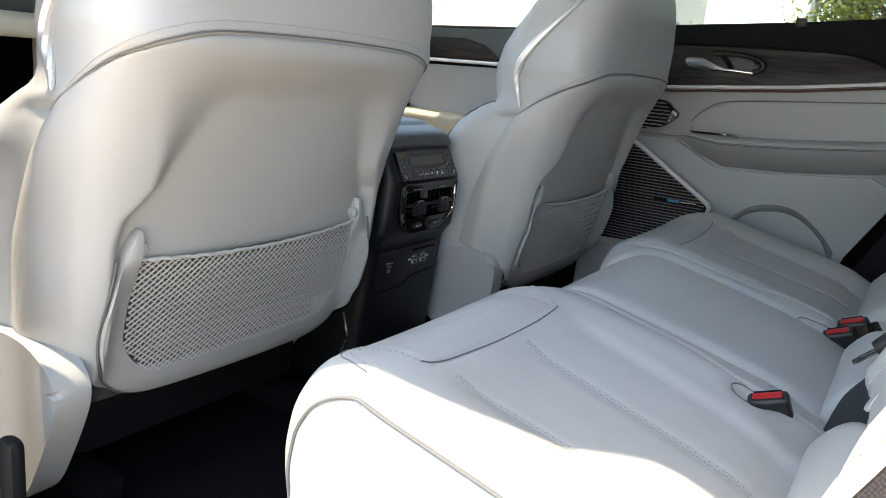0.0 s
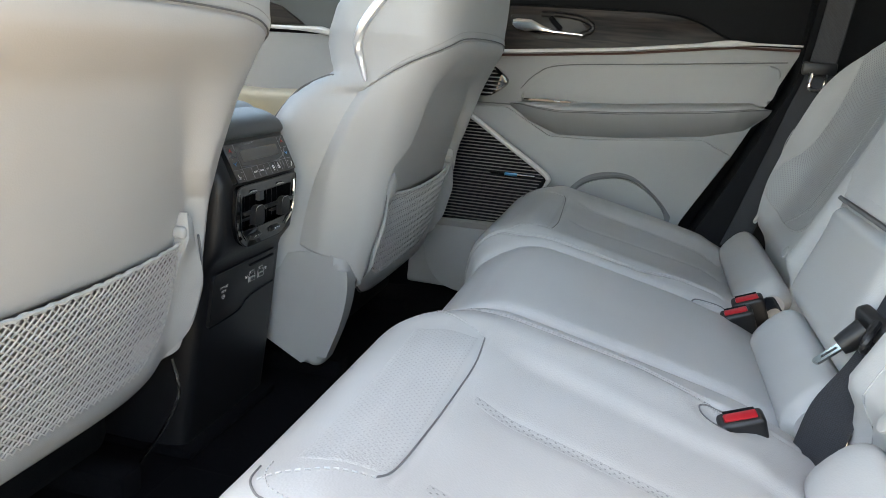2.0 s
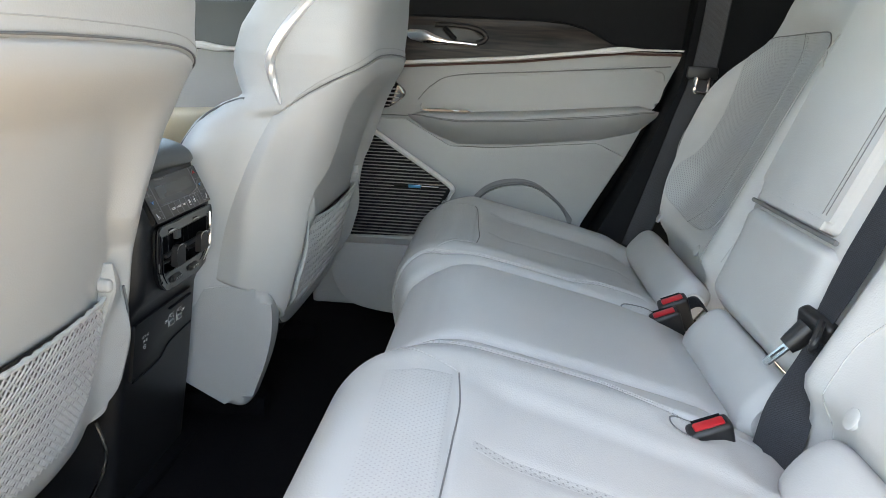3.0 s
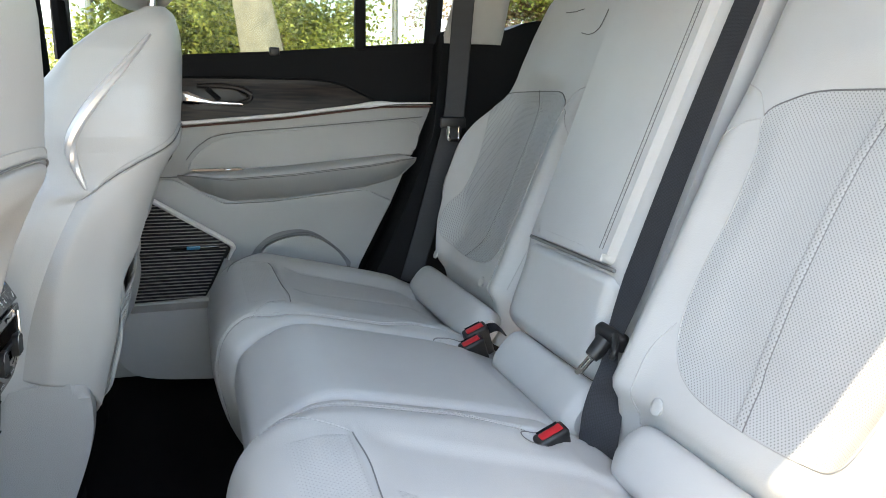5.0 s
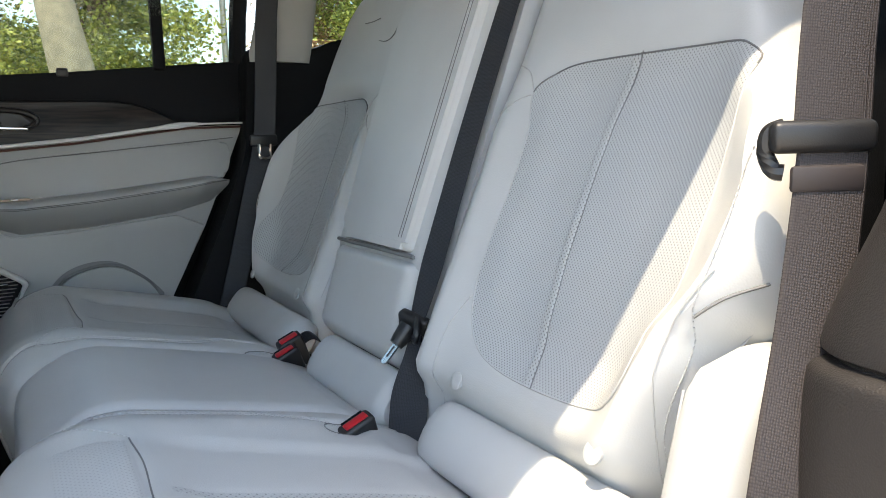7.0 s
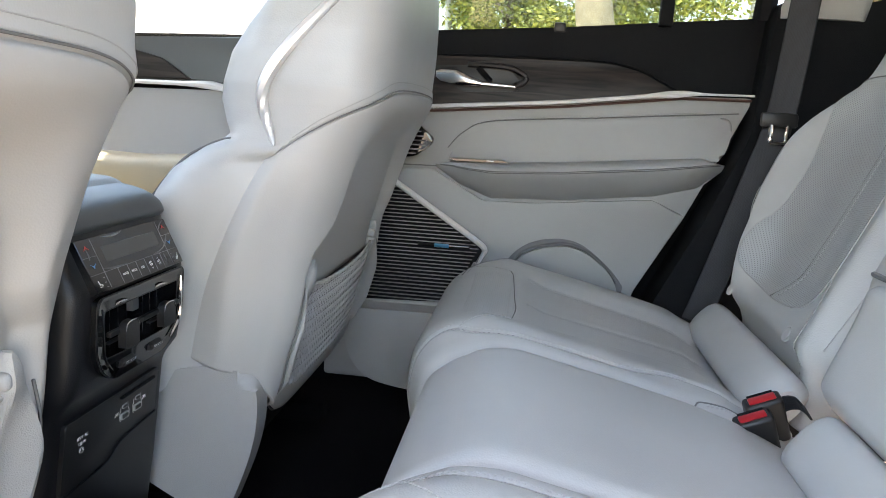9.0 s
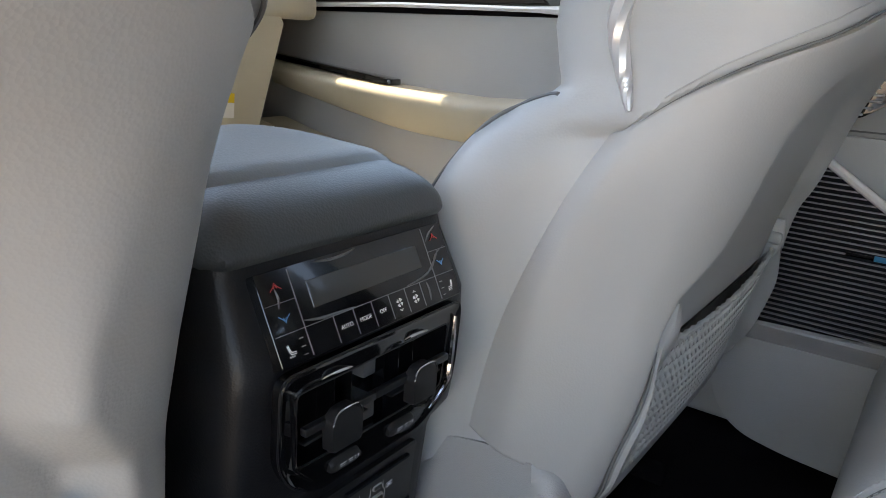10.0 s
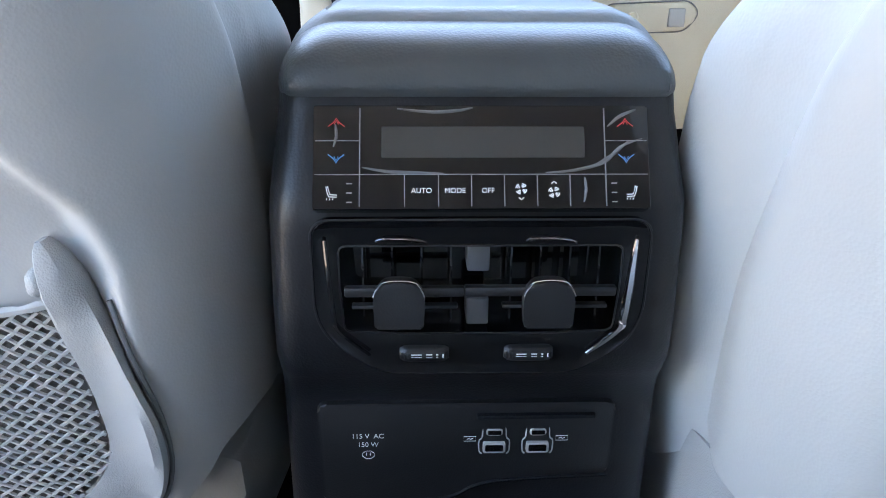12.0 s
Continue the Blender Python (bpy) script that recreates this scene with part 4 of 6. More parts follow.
def back_section(sg, u, z, out=0.0):
    """u from 0 (inner edge) to 1 (outer edge of the seat back)."""
    xo = smooth_table(OUTER, z)[0]
    x = 0.178 + (xo - 0.178) * u
    e = min(1.0, max(0.0, min(u, 1 - u) / 0.10))
    edge = -0.05 * (1 - e) ** 2
    bol = 0.034 * math.exp(-((x - (xo - 0.036)) / 0.034) ** 2) * step(0.30, 0.42, z) * step(0.70, 0.57, z)
    bol += 0.012 * math.exp(-((x - 0.215) / 0.03) ** 2) * step(0.72, 0.6, z)
    top = -0.06 * step(0.88, 0.955, z) ** 2
    low = -0.02 * step(0.34, 0.28, z) - 0.022 * step(0.350, 0.326, z) - 0.022 * math.exp(-((x - 0.41) / 0.12) ** 4) * step(0.35, 0.42, z) * step(0.74, 0.66, z)
    return Vector((sg * x, back_base(z) - (0.018 if sg > 0 else 0.0), z)) + BACK_N * (edge + bol + top + low + out)


def back_at(sg, x, z, out=0.0):
    xo = smooth_table(OUTER, z)[0]
    return back_section(sg, (abs(x) - 0.178) / (xo - 0.178), z, out)


def roll_at(k, t):
    """Flattened section of the roll at the seat's base, leaning with the seat back."""
    a = math.copysign(abs(math.cos(t)) ** 0.75, math.cos(t)) * 0.038 * k
    b = math.copysign(abs(math.sin(t)) ** 0.75, math.sin(t)) * 0.027 * k
    return (-0.699 - 0.62 * a + 0.78 * b, 0.287 + 0.78 * a + 0.62 * b)


for sg in (-1, 1):
    us = [0.5 - 0.5 * math.cos(math.pi * i / 40) for i in range(41)]
    b = part("seat_back", sheet(lambda u, v: back_section(sg, u, v), us, span(0.27, 0.955, 68), 0.06, BACK_N), LEATHER, bench, "pale grey leather seat back with raised bolsters")
    X = lambda a: sg * a
    ol = [(0.268, 0.56), (0.266, 0.62), (0.255, 0.663), (0.281, 0.683), (0.320, 0.694), (0.405, 0.696), (0.505, 0.693), (0.540, 0.684), (0.556, 0.664), (0.553, 0.60), (0.547, 0.53), (0.547, 0.46), (0.543, 0.412), (0.522, 0.386), (0.475, 0.376), (0.411, 0.373), (0.344, 0.376), (0.302, 0.387), (0.276, 0.411), (0.264, 0.453), (0.264, 0.51)]
    ring = [(p.x, p.y) for p in smooth_path([(a, z, 0) for a, z in ol], 5, True)]
    part("insert", patch(lambda x, z: back_at(sg, x, z), lambda x, z: BACK_N, [Vector(p) for p in ring], 0.0035, 30, -0.0008), PERF, b, "perforated pale grey leather insert")
    part("seam", tube([back_at(sg, a, z, 0.0006) for a, z in ring], 0.0009, 6, True), SEAM, b, "soft seam round the insert")
    top = [(a, z) for a, z in ring if z > 0.662]
    part("seam", tube([back_at(sg, a, z, 0.0010) for a, z in sorted(top)], 0.0010, 6), CREASE, b, "dark seam over the insert")
    mid = lambda z: float(np.interp(z, [0.373, 0.40, 0.43, 0.50, 0.58, 0.63, 0.66, 0.696], [0.407, 0.394, 0.386, 0.381, 0.383, 0.387, 0.393, 0.405]))
    part("seam", tube([back_at(sg, mid(z), z, 0.0036) for z in span(0.373, 0.697, 40)], 0.0006, 5), CREASE, b)
    part("flute", sheet(lambda u, v: back_at(sg, mid(v) - 0.0065 + u, v, 0.0044 - 0.0010 * (abs(u) / 0.006) ** 6), [0.0012 * i for i in range(-5, 6)], span(0.378, 0.692, 50)), PERF_ROW, b, "row of larger holes beside the middle seam")
    for pts in (((0.255, 0.663), (0.235, 0.688), (0.205, 0.70), (0.184, 0.715)), ((0.252, 0.660), (0.232, 0.652), (0.208, 0.628), (0.186, 0.592)),
                ((0.262, 0.435), (0.245, 0.40), (0.243, 0.36), (0.248, 0.32)), ((0.192, 0.66), (0.192, 0.50), (0.195, 0.36)), ((0.60, 0.50), (0.585, 0.475), (0.57, 0.44), (0.56, 0.38), (0.55, 0.32))):
        part("seam", tube([back_at(sg, p.x, p.y, 0.0006) for p in smooth_path([(a, z, 0) for a, z in pts], 8)], 0.0008, 5), SEAM, b)
    for a in (0.288, 0.522):
        c = back_at(sg, a, 0.35, 0.0)
        rg = [[c + BACK_N * h + Vector((r * math.cos(t), -0.39 * r * math.sin(t), 0.92 * r * math.sin(t))) for t in [2 * math.pi * i / 20 for i in range(20)]] for r, h in ((0.0100, -0.003), (0.0100, 0.0003), (0.0090, 0.0010), (0.004, 0.0011))]
        part("anchor_cap", loft(rg), LEATHER, b, "round cover of the child-seat anchor")
    # soft roll along the base of the seat back
    rings = []
    x0, x1 = (0.258 if sg < 0 else 0.185), 0.572
    for i, x in enumerate(span(x0, x1, 22)):
        k = (1 - abs((x - (x0 + x1) / 2) / ((x1 - x0) / 2)) ** 24) ** 0.4 if 0 < i < 21 else 0.6
        rings.append([Vector((X(x), *roll_at(k, t))) for t in [2 * math.pi * j / 28 for j in range(28)]])
    part("base_roll", loft(rings), LEATHER, bench, "soft leather roll along the seat's base")
    part("headrest", headrest(X(0.36), -1.0, 1.01, 0.12, 0.085, 0.05, -0.03), LEATHER, bench, "pale grey leather headrest")
    for dx in (-0.05, 0.05):
        part("headrest_post", tube([(X(0.36) + dx, -0.98, 0.90), (X(0.36) + dx, -0.995, 1.0)], 0.006, 8), CHROME, bench)
    # pull tab slot near the top of the seat back
    part("seam", tube([back_at(sg, a, z, 0.0012) for a, z in ((0.34, 0.84), (0.37, 0.838), (0.41, 0.84))], 0.0010, 5), CREASE, b)
    part("seam", tube([back_at(sg, p.x, p.y, 0.001) for p in smooth_path([(0.245, 0.83, 0), (0.25, 0.80, 0), (0.275, 0.79, 0), (0.31, 0.795, 0)], 6)], 0.0009, 5), CREASE, b)


# stitched seam and fold on the outer bolster by the open door
sb = [o for o in bench.children if o.name.startswith("seat_back")][0]
bolster_stitch = [(0.600, 0.60), (0.600, 0.541), (0.594, 0.492), (0.588, 0.466), (0.578, 0.427), (0.563, 0.38), (0.556, 0.33)]
part("stitching", stitches([back_at(-1, p.x, p.y, 0.0012) for p in smooth_path([(a, z, 0) for a, z in bolster_stitch], 10)], r=0.0007), SEAM, sb, "stitched seam along the bolster")
fold = smooth_path([back_at(-1, 0.588, 0.466, 0.001), back_at(-1, 0.605, 0.484, 0.002), back_at(-1, 0.622, 0.502, 0.0)], 6)
part("fold", tube(fold, 0.0014, 6), CREASE, sb, "rolled leather fold")


def mid_y(z):
    return -0.741 - 0.372 * (z - 0.471) if z > 0.463 else -0.738 + 0.036 * step(0.463, 0.31, z)


def mid_sheet(x0, x1, z0, z1, drop, rnd, wide=0.0):
    def f(u, v):
        w = 1 + wide * (v - z0)
        e = min(1.0, min(u - 0, 1 - u) / rnd)
        ez = min(1.0, min(v - z0, z1 - v) / 0.022)
        o = -drop * ((1 - e) ** 2 + (1 - ez) ** 2)
        return Vector(((x0 + (x1 - x0) * u) * w, mid_y(v), v)) + BACK_N * o
    us = [0.5 - 0.5 * math.cos(math.pi * i / 24) for i in range(25)]
    zs = sorted(set([z0 + (z1 - z0) * i / 40 for i in range(41)] + [z0 + 0.003, z0 + 0.008, z1 - 0.003, z1 - 0.008]))
    return sheet(f, us, zs, 0.05, BACK_N)


def mid_base(u, v):
    e = max(0.0, abs(u) - 0.8) / 0.2
    return Vector((0.176 * u, mid_y(v), v)) + BACK_N * (-0.012 - 0.015 * step(0.352, 0.335, v) - 0.020 * step(0.74, 0.90, abs(u)))


part("centre_back", sheet(mid_base, span(-1, 1, 31), span(0.335, 0.93, 50), 0.05, BACK_N), LEATHER, bench, "pale grey leather centre seat back")
arm_outline = round_poly([(-0.112, 0.4705), (-0.128, 0.92), (0.117, 0.92), (0.102, 0.4705)], [0.010, 0.03, 0.03, 0.024], 6)
arm = part("centre_armrest", slab(arm_outline, lambda a, b, d: Vector((a, mid_y(b), b)) + BACK_N * (0.004 - d), 0.05, 0.012, 5), LEATHER, bench, "folded pale grey leather centre armrest")
for dx in (0.013, 0.021):
    part("seam", tube([Vector(((-0.112 + dx) * (1 + 0.30 * (z - 0.468)), mid_y(z), z)) + BACK_N * 0.0042 for z in span(0.485, 0.905, 30)], 0.0008, 5), CREASE, arm, "sewn double seam")
for dx in (0.0155, 0.0185):
    part("stitching", stitches([Vector(((-0.112 + dx) * (1 + 0.30 * (z - 0.468)), mid_y(z), z)) + BACK_N * 0.0046 for z in span(0.49, 0.90, 60)]), SEAM, arm)
part("seam", tube([Vector((x, mid_y(0.4655), 0.466)) + BACK_N * -0.006 for x in span(-0.128, 0.122, 12)], 0.003, 6), CREASE, arm, "dark fold line under the armrest")
part("centre_lower", mid_sheet(-0.140, 0.136, 0.326, 0.464, 0.02, 0.10), LEATHER, bench, "leather panel under the centre armrest")
rings = []
for i, x in enumerate(span(-0.17, 0.088, 22)):
    k = 1 if 0 < i < 21 else 0.7
    rings.append([Vector((x, *roll_at(k, t))) for t in [2 * math.pi * j / 28 for j in range(28)]])
part("base_roll", loft(rings), LEATHER, bench, "soft leather roll along the seat's base")
part("headrest", headrest(0.0, -0.975, 0.995, 0.085, 0.07, 0.045, -0.03), LEATHER, bench, "pale grey leather headrest")
part("back_shell", box(-0.55, 0.55, -1.06, -0.97, 0.12, 0.80, 0.02), DARK, bench, "dark backing of the seat back")


def outer_pad():
    """Rounded leather filler between the seat back and the open door."""
    rings = []
    for i, z in enumerate(span(0.23, 0.455, 18)):
        k = (1 - abs((z - 0.34) / 0.116) ** 6) ** 0.3 if abs(z - 0.34) < 0.115 else 0.3
        cy = -0.735 - 0.25 * (z - 0.33)
        rings.append([Vector((-0.628 + 0.036 * k * math.copysign(abs(math.cos(t)) ** 0.7, math.cos(t)), cy + 0.06 * k * math.copysign(abs(math.sin(t)) ** 0.8, math.sin(t)), z)) for t in [2 * math.pi * j / 28 for j in range(28)]])
    return loft(rings)


part("outer_pad", outer_pad(), LEATHER, bench, "rounded leather pad beside the door opening")
part("seam", tube([Vector((-0.606, -0.735 - 0.25 * (z - 0.33) + 0.052, z)) for z in span(0.25, 0.43, 20)], 0.0011, 5), SEAM, bench)


# ---------------------------------------------------------------- belts and buckles
def buckle(cx, cy, cz, turn, double=False):
    name = "seat_belt_buckle"
    th = thing(name, "black belt buckle with a red release button", "buckle", (cx, cy, cz), "belt buckles")
    for k in range(2 if double else 1):
        dx = (0.0, 0.0)
        m = Matrix.Translation((cx + 0.021 * k, cy - 0.014 * k, cz + 0.014 * k)) @ pose(0, 0, 0, *turn)
        bm = box(-0.021 + dx[0], 0.021 + dx[0], -0.0105, 0.0105, -0.03 + dx[1], 0.034 + dx[1], 0.005, 3)
        bmesh.ops.transform(bm, matrix=m, verts=bm.verts[:])
        body = part("buckle_body", bm, BLACK, th)
        bm = box(-0.0150 + dx[0], 0.0150 + dx[0], -0.0052, 0.0052, 0.026 + dx[1], 0.0360 + dx[1], 0.002, 2)
        bmesh.ops.transform(bm, matrix=m, verts=bm.verts[:])
        part("release_button", bm, RED, body, "red release button")
        bm = box(-0.014 + dx[0], 0.014 + dx[0], 0.0072, 0.0095, 0.0335 + dx[1], 0.0345 + dx[1], 0.0, 1)
        bmesh.ops.transform(bm, matrix=m, verts=bm.verts[:])
        part("slot", bm, DARK, body, "dark tongue slot")
    return th


buckle(-0.211, -0.627, 0.271, (14, -20.5, -84))
pair_buckle = buckle(0.146, -0.663, 0.264, (20, -23.4, -90), True)
part("strap", ribbon(smooth_path([(0.172, -0.672, 0.272), (0.168, -0.690, 0.297), (0.150, -0.700, 0.308), (0.125, -0.704, 0.306)], 8), Vector((0.1, 0.6, 0.8)), 0.018, 0.002), BELT, pair_buckle, "black strap of the buckle")

# leather-edged notches in the cushion, in front of the buckles
for sg in (-1, 1):
    X = lambda a: sg * a
    cu = cushion_l if sg < 0 else cushion_r
    nx, ny = NOTCHES[0 if sg < 0 else 1]
    ring = [(nx + a, ny + b) for a, b in ((0.020, -0.030), (0.018, 0.002), (0.010, 0.020), (-0.002, 0.024), (-0.013, 0.016), (-0.018, 0.0))]
    part("seam", tube(on_cush(ring, 6, 0.0001), 0.0010, 6), CREASE, cu, "sewn edge of the buckle notch")
    part("stitching", stitches(on_cush([(nx + 0.0165, ny - 0.020), (nx + 0.0145, ny + 0.002), (nx + 0.009, ny + 0.014)], 8, 0.0006)), SEAM, cu)


def tongue(th, tip, root, width=0.024):
    """Steel tongue with a slot, pointing from root to tip."""
    tip, root = Vector(tip), Vector(root)
    d = (tip - root).normalized()
    side = d.cross(Vector((-0.15, 0.55, 0.80))).normalized()
    nrm = side.cross(d)
    L = (tip - root).length
    bm = bmesh.new()
    outer = round_poly([(-width / 2, 0), (width / 2, 0), (width / 2, L), (-width / 2, L)], 0.006, 4)
    inner = round_poly([(-width / 5, L * 0.35), (width / 5, L * 0.35), (width / 5, L * 0.78), (-width / 5, L * 0.78)], 0.002, 4)
    for h in (-0.0012, 0.0012):
        rows = [[bm.verts.new(root + side * p.x + d * p.y + nrm * h) for p in o] for o in (outer, inner)]
        k = len(outer)
        for i in range(k):
            bm.faces.new((rows[0][i], rows[0][(i + 1) % k], rows[1][(i + 1) % k], rows[1][i]))
    bm.verts.ensure_lookup_table()
    k = len(outer)
    for base in (0, k):
        for i in range(k):
            a, b = base + i, base + (i + 1) % k
            bm.faces.new([bm.verts[j] for j in (a, b, b + 2 * k, a + 2 * k)])
    return part("tongue", bm, CHROME, th, "bright steel tongue")


# centre belt
cb = thing("seat_belt", "charcoal webbing belt with a steel tongue hanging over the seat back", "seat belt", (-0.15, -0.75, 0.3), "seat belts")
p0, p1 = Vector((-0.168, -0.908, 0.87)), Vector((-0.164, -0.729, 0.392))
run = [p0.lerp(p1, t) + BACK_N * 0.012 * math.sin(math.pi * t) * 0.3 for t in span(0, 1, 30)]
part("webbing", ribbon(run, [Vector((0.97, 0.12 + 0.1 * t, 0.1)) for t in span(0, 1, 30)], [0.039] * 26 + [0.037, 0.034, 0.03, 0.026], 0.0018), BELT, cb)
run = smooth_path([(-0.160, -0.731, 0.385), (-0.173, -0.716, 0.343), (-0.199, -0.696, 0.304), (-0.214, -0.682, 0.255)], 8)
part("webbing", ribbon(run, [Vector((0.9, 0.40, 0.2))] * len(run), [0.017 + 0.036 * step(0.05, 0.75, i / (len(run) - 1)) for i in range(len(run))], 0.0018), BELT, cb, "loose end of the belt")
bm = box(-0.024, 0.022, -0.008, 0.008, -0.0125, 0.0125, 0.006, 3)
bmesh.ops.transform(bm, matrix=Matrix.Translation((-0.158, -0.727, 0.387)) @ pose(0, 0, 0, -20, -14, 25), verts=bm.verts[:])
housing = part("tongue_housing", bm, BLACK, cb, "black moulded tongue housing")
part("housing_neck", tube([(-0.153, -0.722, 0.381), (-0.153, -0.708, 0.366), (-0.153, -0.703, 0.361)], [0.0125, 0.0105, 0.009], 10), BLACK, housing)
part("housing_loop", tube(smooth_path([(-0.172, -0.724, 0.394), (-0.186, -0.716, 0.388), (-0.190, -0.712, 0.376), (-0.180, -0.716, 0.369), (-0.170, -0.721, 0.374)], 6), 0.0042, 8), BLACK, housing)
tongue(cb, (-0.153, -0.684, 0.340), (-0.153, -0.712, 0.369), 0.011)

# far belt
fb = thing("seat_belt", "charcoal webbing belt hanging down the pillar", "seat belt", (0.69, -0.81, 0.3), "seat belts")
run = smooth_path([(0.685, -0.85, 1.05), (0.69, -0.828, 0.90), (0.68, -0.805, 0.64), (0.675, -0.775, 0.52), (0.668, -0.73, 0.36), (0.665, -0.70, 0.26)], 10)
part("webbing", ribbon(run, Vector((-0.35, -1, 0)), 0.047, 0.0018), BELT, fb)
bm = box(-0.006, 0.006, -0.030, 0.030, -0.012, 0.012, 0.004, 2)
bmesh.ops.transform(bm, matrix=Matrix.Translation((0.664, -0.797, 0.622)), verts=bm.verts[:])
part("tongue_housing", bm, BLACK, fb)
U = [(0.0, -0.014, 0.0), (0.0, -0.014, -0.022), (0.0, -0.010, -0.030), (0.0, 0.010, -0.030), (0.0, 0.014, -0.022), (0.0, 0.014, 0.0)]
part("tongue", tube([Vector((0.658, -0.797, 0.614)) + Vector((p.x - 0.25 * p.y, p.y, p.z)) for p in smooth_path(U, 5)], 0.0036, 8), CHROME, fb, "bright steel tongue")

# belt by the open door
lb = thing("seat_belt", "taupe webbing belt with a black tongue by the open door", "seat belt", (-0.66, -0.75, 0.3), "seat belts")
run = smooth_path([(-0.646, -0.855, 0.95), (-0.6485, -0.812, 0.72), (-0.658, -0.790, 0.60), (-0.673, -0.752, 0.48), (-0.692, -0.705, 0.385), (-0.705, -0.668, 0.28), (-0.712, -0.65, 0.14)], 12)
part("webbing", ribbon(run, Vector((-0.55, -1, 0)), 0.049, 0.002), BELT_TAUPE, lb)
run = smooth_path([(-0.645, -0.853, 0.95), (-0.647, -0.809, 0.72), (-0.656, -0.787, 0.605)], 10)
part("webbing", ribbon(run, Vector((-0.55, -1, 0)), 0.049, 0.002), BELT_TAUPE, lb)
bm = box(-0.007, 0.007, -0.034, 0.038, -0.011, 0.011, 0.006, 3)
bmesh.ops.transform(bm, matrix=Matrix.Translation((-0.655, -0.784, 0.606)) @ pose(0, 0, 0, 0, 0, -29), verts=bm.verts[:])
hs = part("tongue_housing", bm, BLACK, lb, "black moulded tongue")
part("housing_lip", tube(smooth_path([(-0.640, -0.762, 0.613), (-0.632, -0.757, 0.609), (-0.630, -0.756, 0.596), (-0.634, -0.759, 0.584), (-0.639, -0.763, 0.582)], 6), 0.006, 8), BLACK, hs)
bm = box(-0.003, 0.003, -0.025, 0.025, -0.009, 0.009, 0.003, 2)
bmesh.ops.transform(bm, matrix=Matrix.Translation((-0.660, -0.780, 0.578)) @ pose(0, 0, 0, 0, 0, -29), verts=bm.verts[:])
part("belt_stop", bm, BELT_TAUPE, lb)

# belt of the driver's seat, low on the pillar
db = thing("seat_belt", "charcoal webbing belt of the driver's seat by the pillar", "seat belt", (-0.70, -0.02, 0.1), "seat belts")
part("webbing", ribbon(smooth_path([(-0.70, 0.012, 0.95), (-0.70, 0.008, 0.5), (-0.70, 0.004, 0.25), (-0.70, 0.0, 0.08)], 8), Vector((0.3, 1, 0)), 0.046, 0.002), BELT, db)
part("anchor", box(-0.712, -0.695, -0.050, -0.022, 0.10, 0.23, 0.008), DARK, db, "black anchor cover")


# ---------------------------------------------------------------- centre console
def con_y(z):
    """Rear face of the console by height."""
    return float(np.interp(z, [0.05, 0.20, 0.255, 0.31, 0.335, 0.36, 0.42, 0.425, 0.47], [0.035, 0.016, 0.010, 0.004, -0.014, -0.018, -0.021, -0.021, 0.001]))


console = thing("centre_console", "charcoal centre console with rear climate panel and air vents", "console", (0, 0.2, FLOOR_Z))


def console_body():
    rings = []
    for z in sorted(span(0.055, 0.474, 43) + [0.3559, 0.3561, 0.4099, 0.4101]):
        w = float(np.interp(z, [0.05, 0.20, 0.30, 0.41, 0.47], [0.116, 0.116, 0.114, 0.110, 0.1045]))
        y = con_y(z) + 0.004
        well = 0.034 if 0.356 < z < 0.410 else 0.0
        o = [(-w, 0.275), (-w, y + 0.05), (-w + 0.005, y + 0.014), (-w + 0.013, y), (-0.0700, y), (-0.0698, y + well), (0.0698, y + well), (0.0700, y), (w - 0.013, y), (w - 0.005, y + 0.014), (w, y + 0.05), (w, 0.275)]
        rings.append([Vector((p.x, p.y, z)) for p in round_poly(o, [0.010] * 4 + [0.0005] * 4 + [0.010] * 4, 4)])
    return loft(rings)


body = part("console_body", console_body(), CONSOLE, console, "black satin console body")


def pad_end(u):
    """Rounded fall of the pad and the lid towards their sides."""
    return max(0.03, 1 - max(0.0, (abs(u) - 0.64) / 0.36) ** 2.2) ** 0.5


def con_pad():
    """Padded skin over the console's rear edge."""
    prof = smooth_path([(0.000, 0.4730, 0), (-0.0025, 0.480, 0), (0.003, 0.492, 0), (0.017, 0.501, 0), (0.040, 0.506, 0), (0.075, 0.507, 0)], 6)
    rings = []
    for u in [math.sin(math.pi / 2 * k) for k in span(-1, 1, 45)]:
        h = pad_end(u)
        back = smooth_table([(0.0, 0.0), (0.086, 0.0), (0.0915, 0.002), (0.0985, 0.014), (0.1042, 0.044)], 0.1042 * abs(u))[0]
        rings.append([Vector((0.1042 * u, p.x + 0.0035 + back, 0.4730 + (p.y - 0.4730) * h)) for p in prof] + [Vector((0.1042 * u, 0.075 + back, 0.4725))])
    return loft(rings)


part("rear_pad", con_pad(), SOFT, console, "charcoal stitched pad over the rear edge")


def lid_z(u, y):
    t = (y - 0.04) / 0.225
    top = 0.5115 + 0.005 * math.sin(min(1, t) * math.pi) - 0.030 * t ** 5 - 0.008 * step(0.056, 0.040, y) ** 2
    return 0.474 + (top - 0.474) * pad_end(u)


def con_lid():
    def f(u, v):
        return Vector(((0.1026 - 0.012 * step(0.1, 0.26, v)) * u, v, lid_z(u, v)))
    return sheet(f, [math.sin(math.pi / 2 * k) for k in span(-1, 1, 41)], span(0.040, 0.265, 30), 0.03, (0, 0, 1))


lid = part("armrest_lid", con_lid(), LIDSKIN, console, "mid grey leather armrest lid")
part("stitching", stitches([Vector((-0.078 + 0.0, y, lid_z(0.76, y) + 0.0006)) for y in span(0.055, 0.25, 30)]), SEAM, lid)
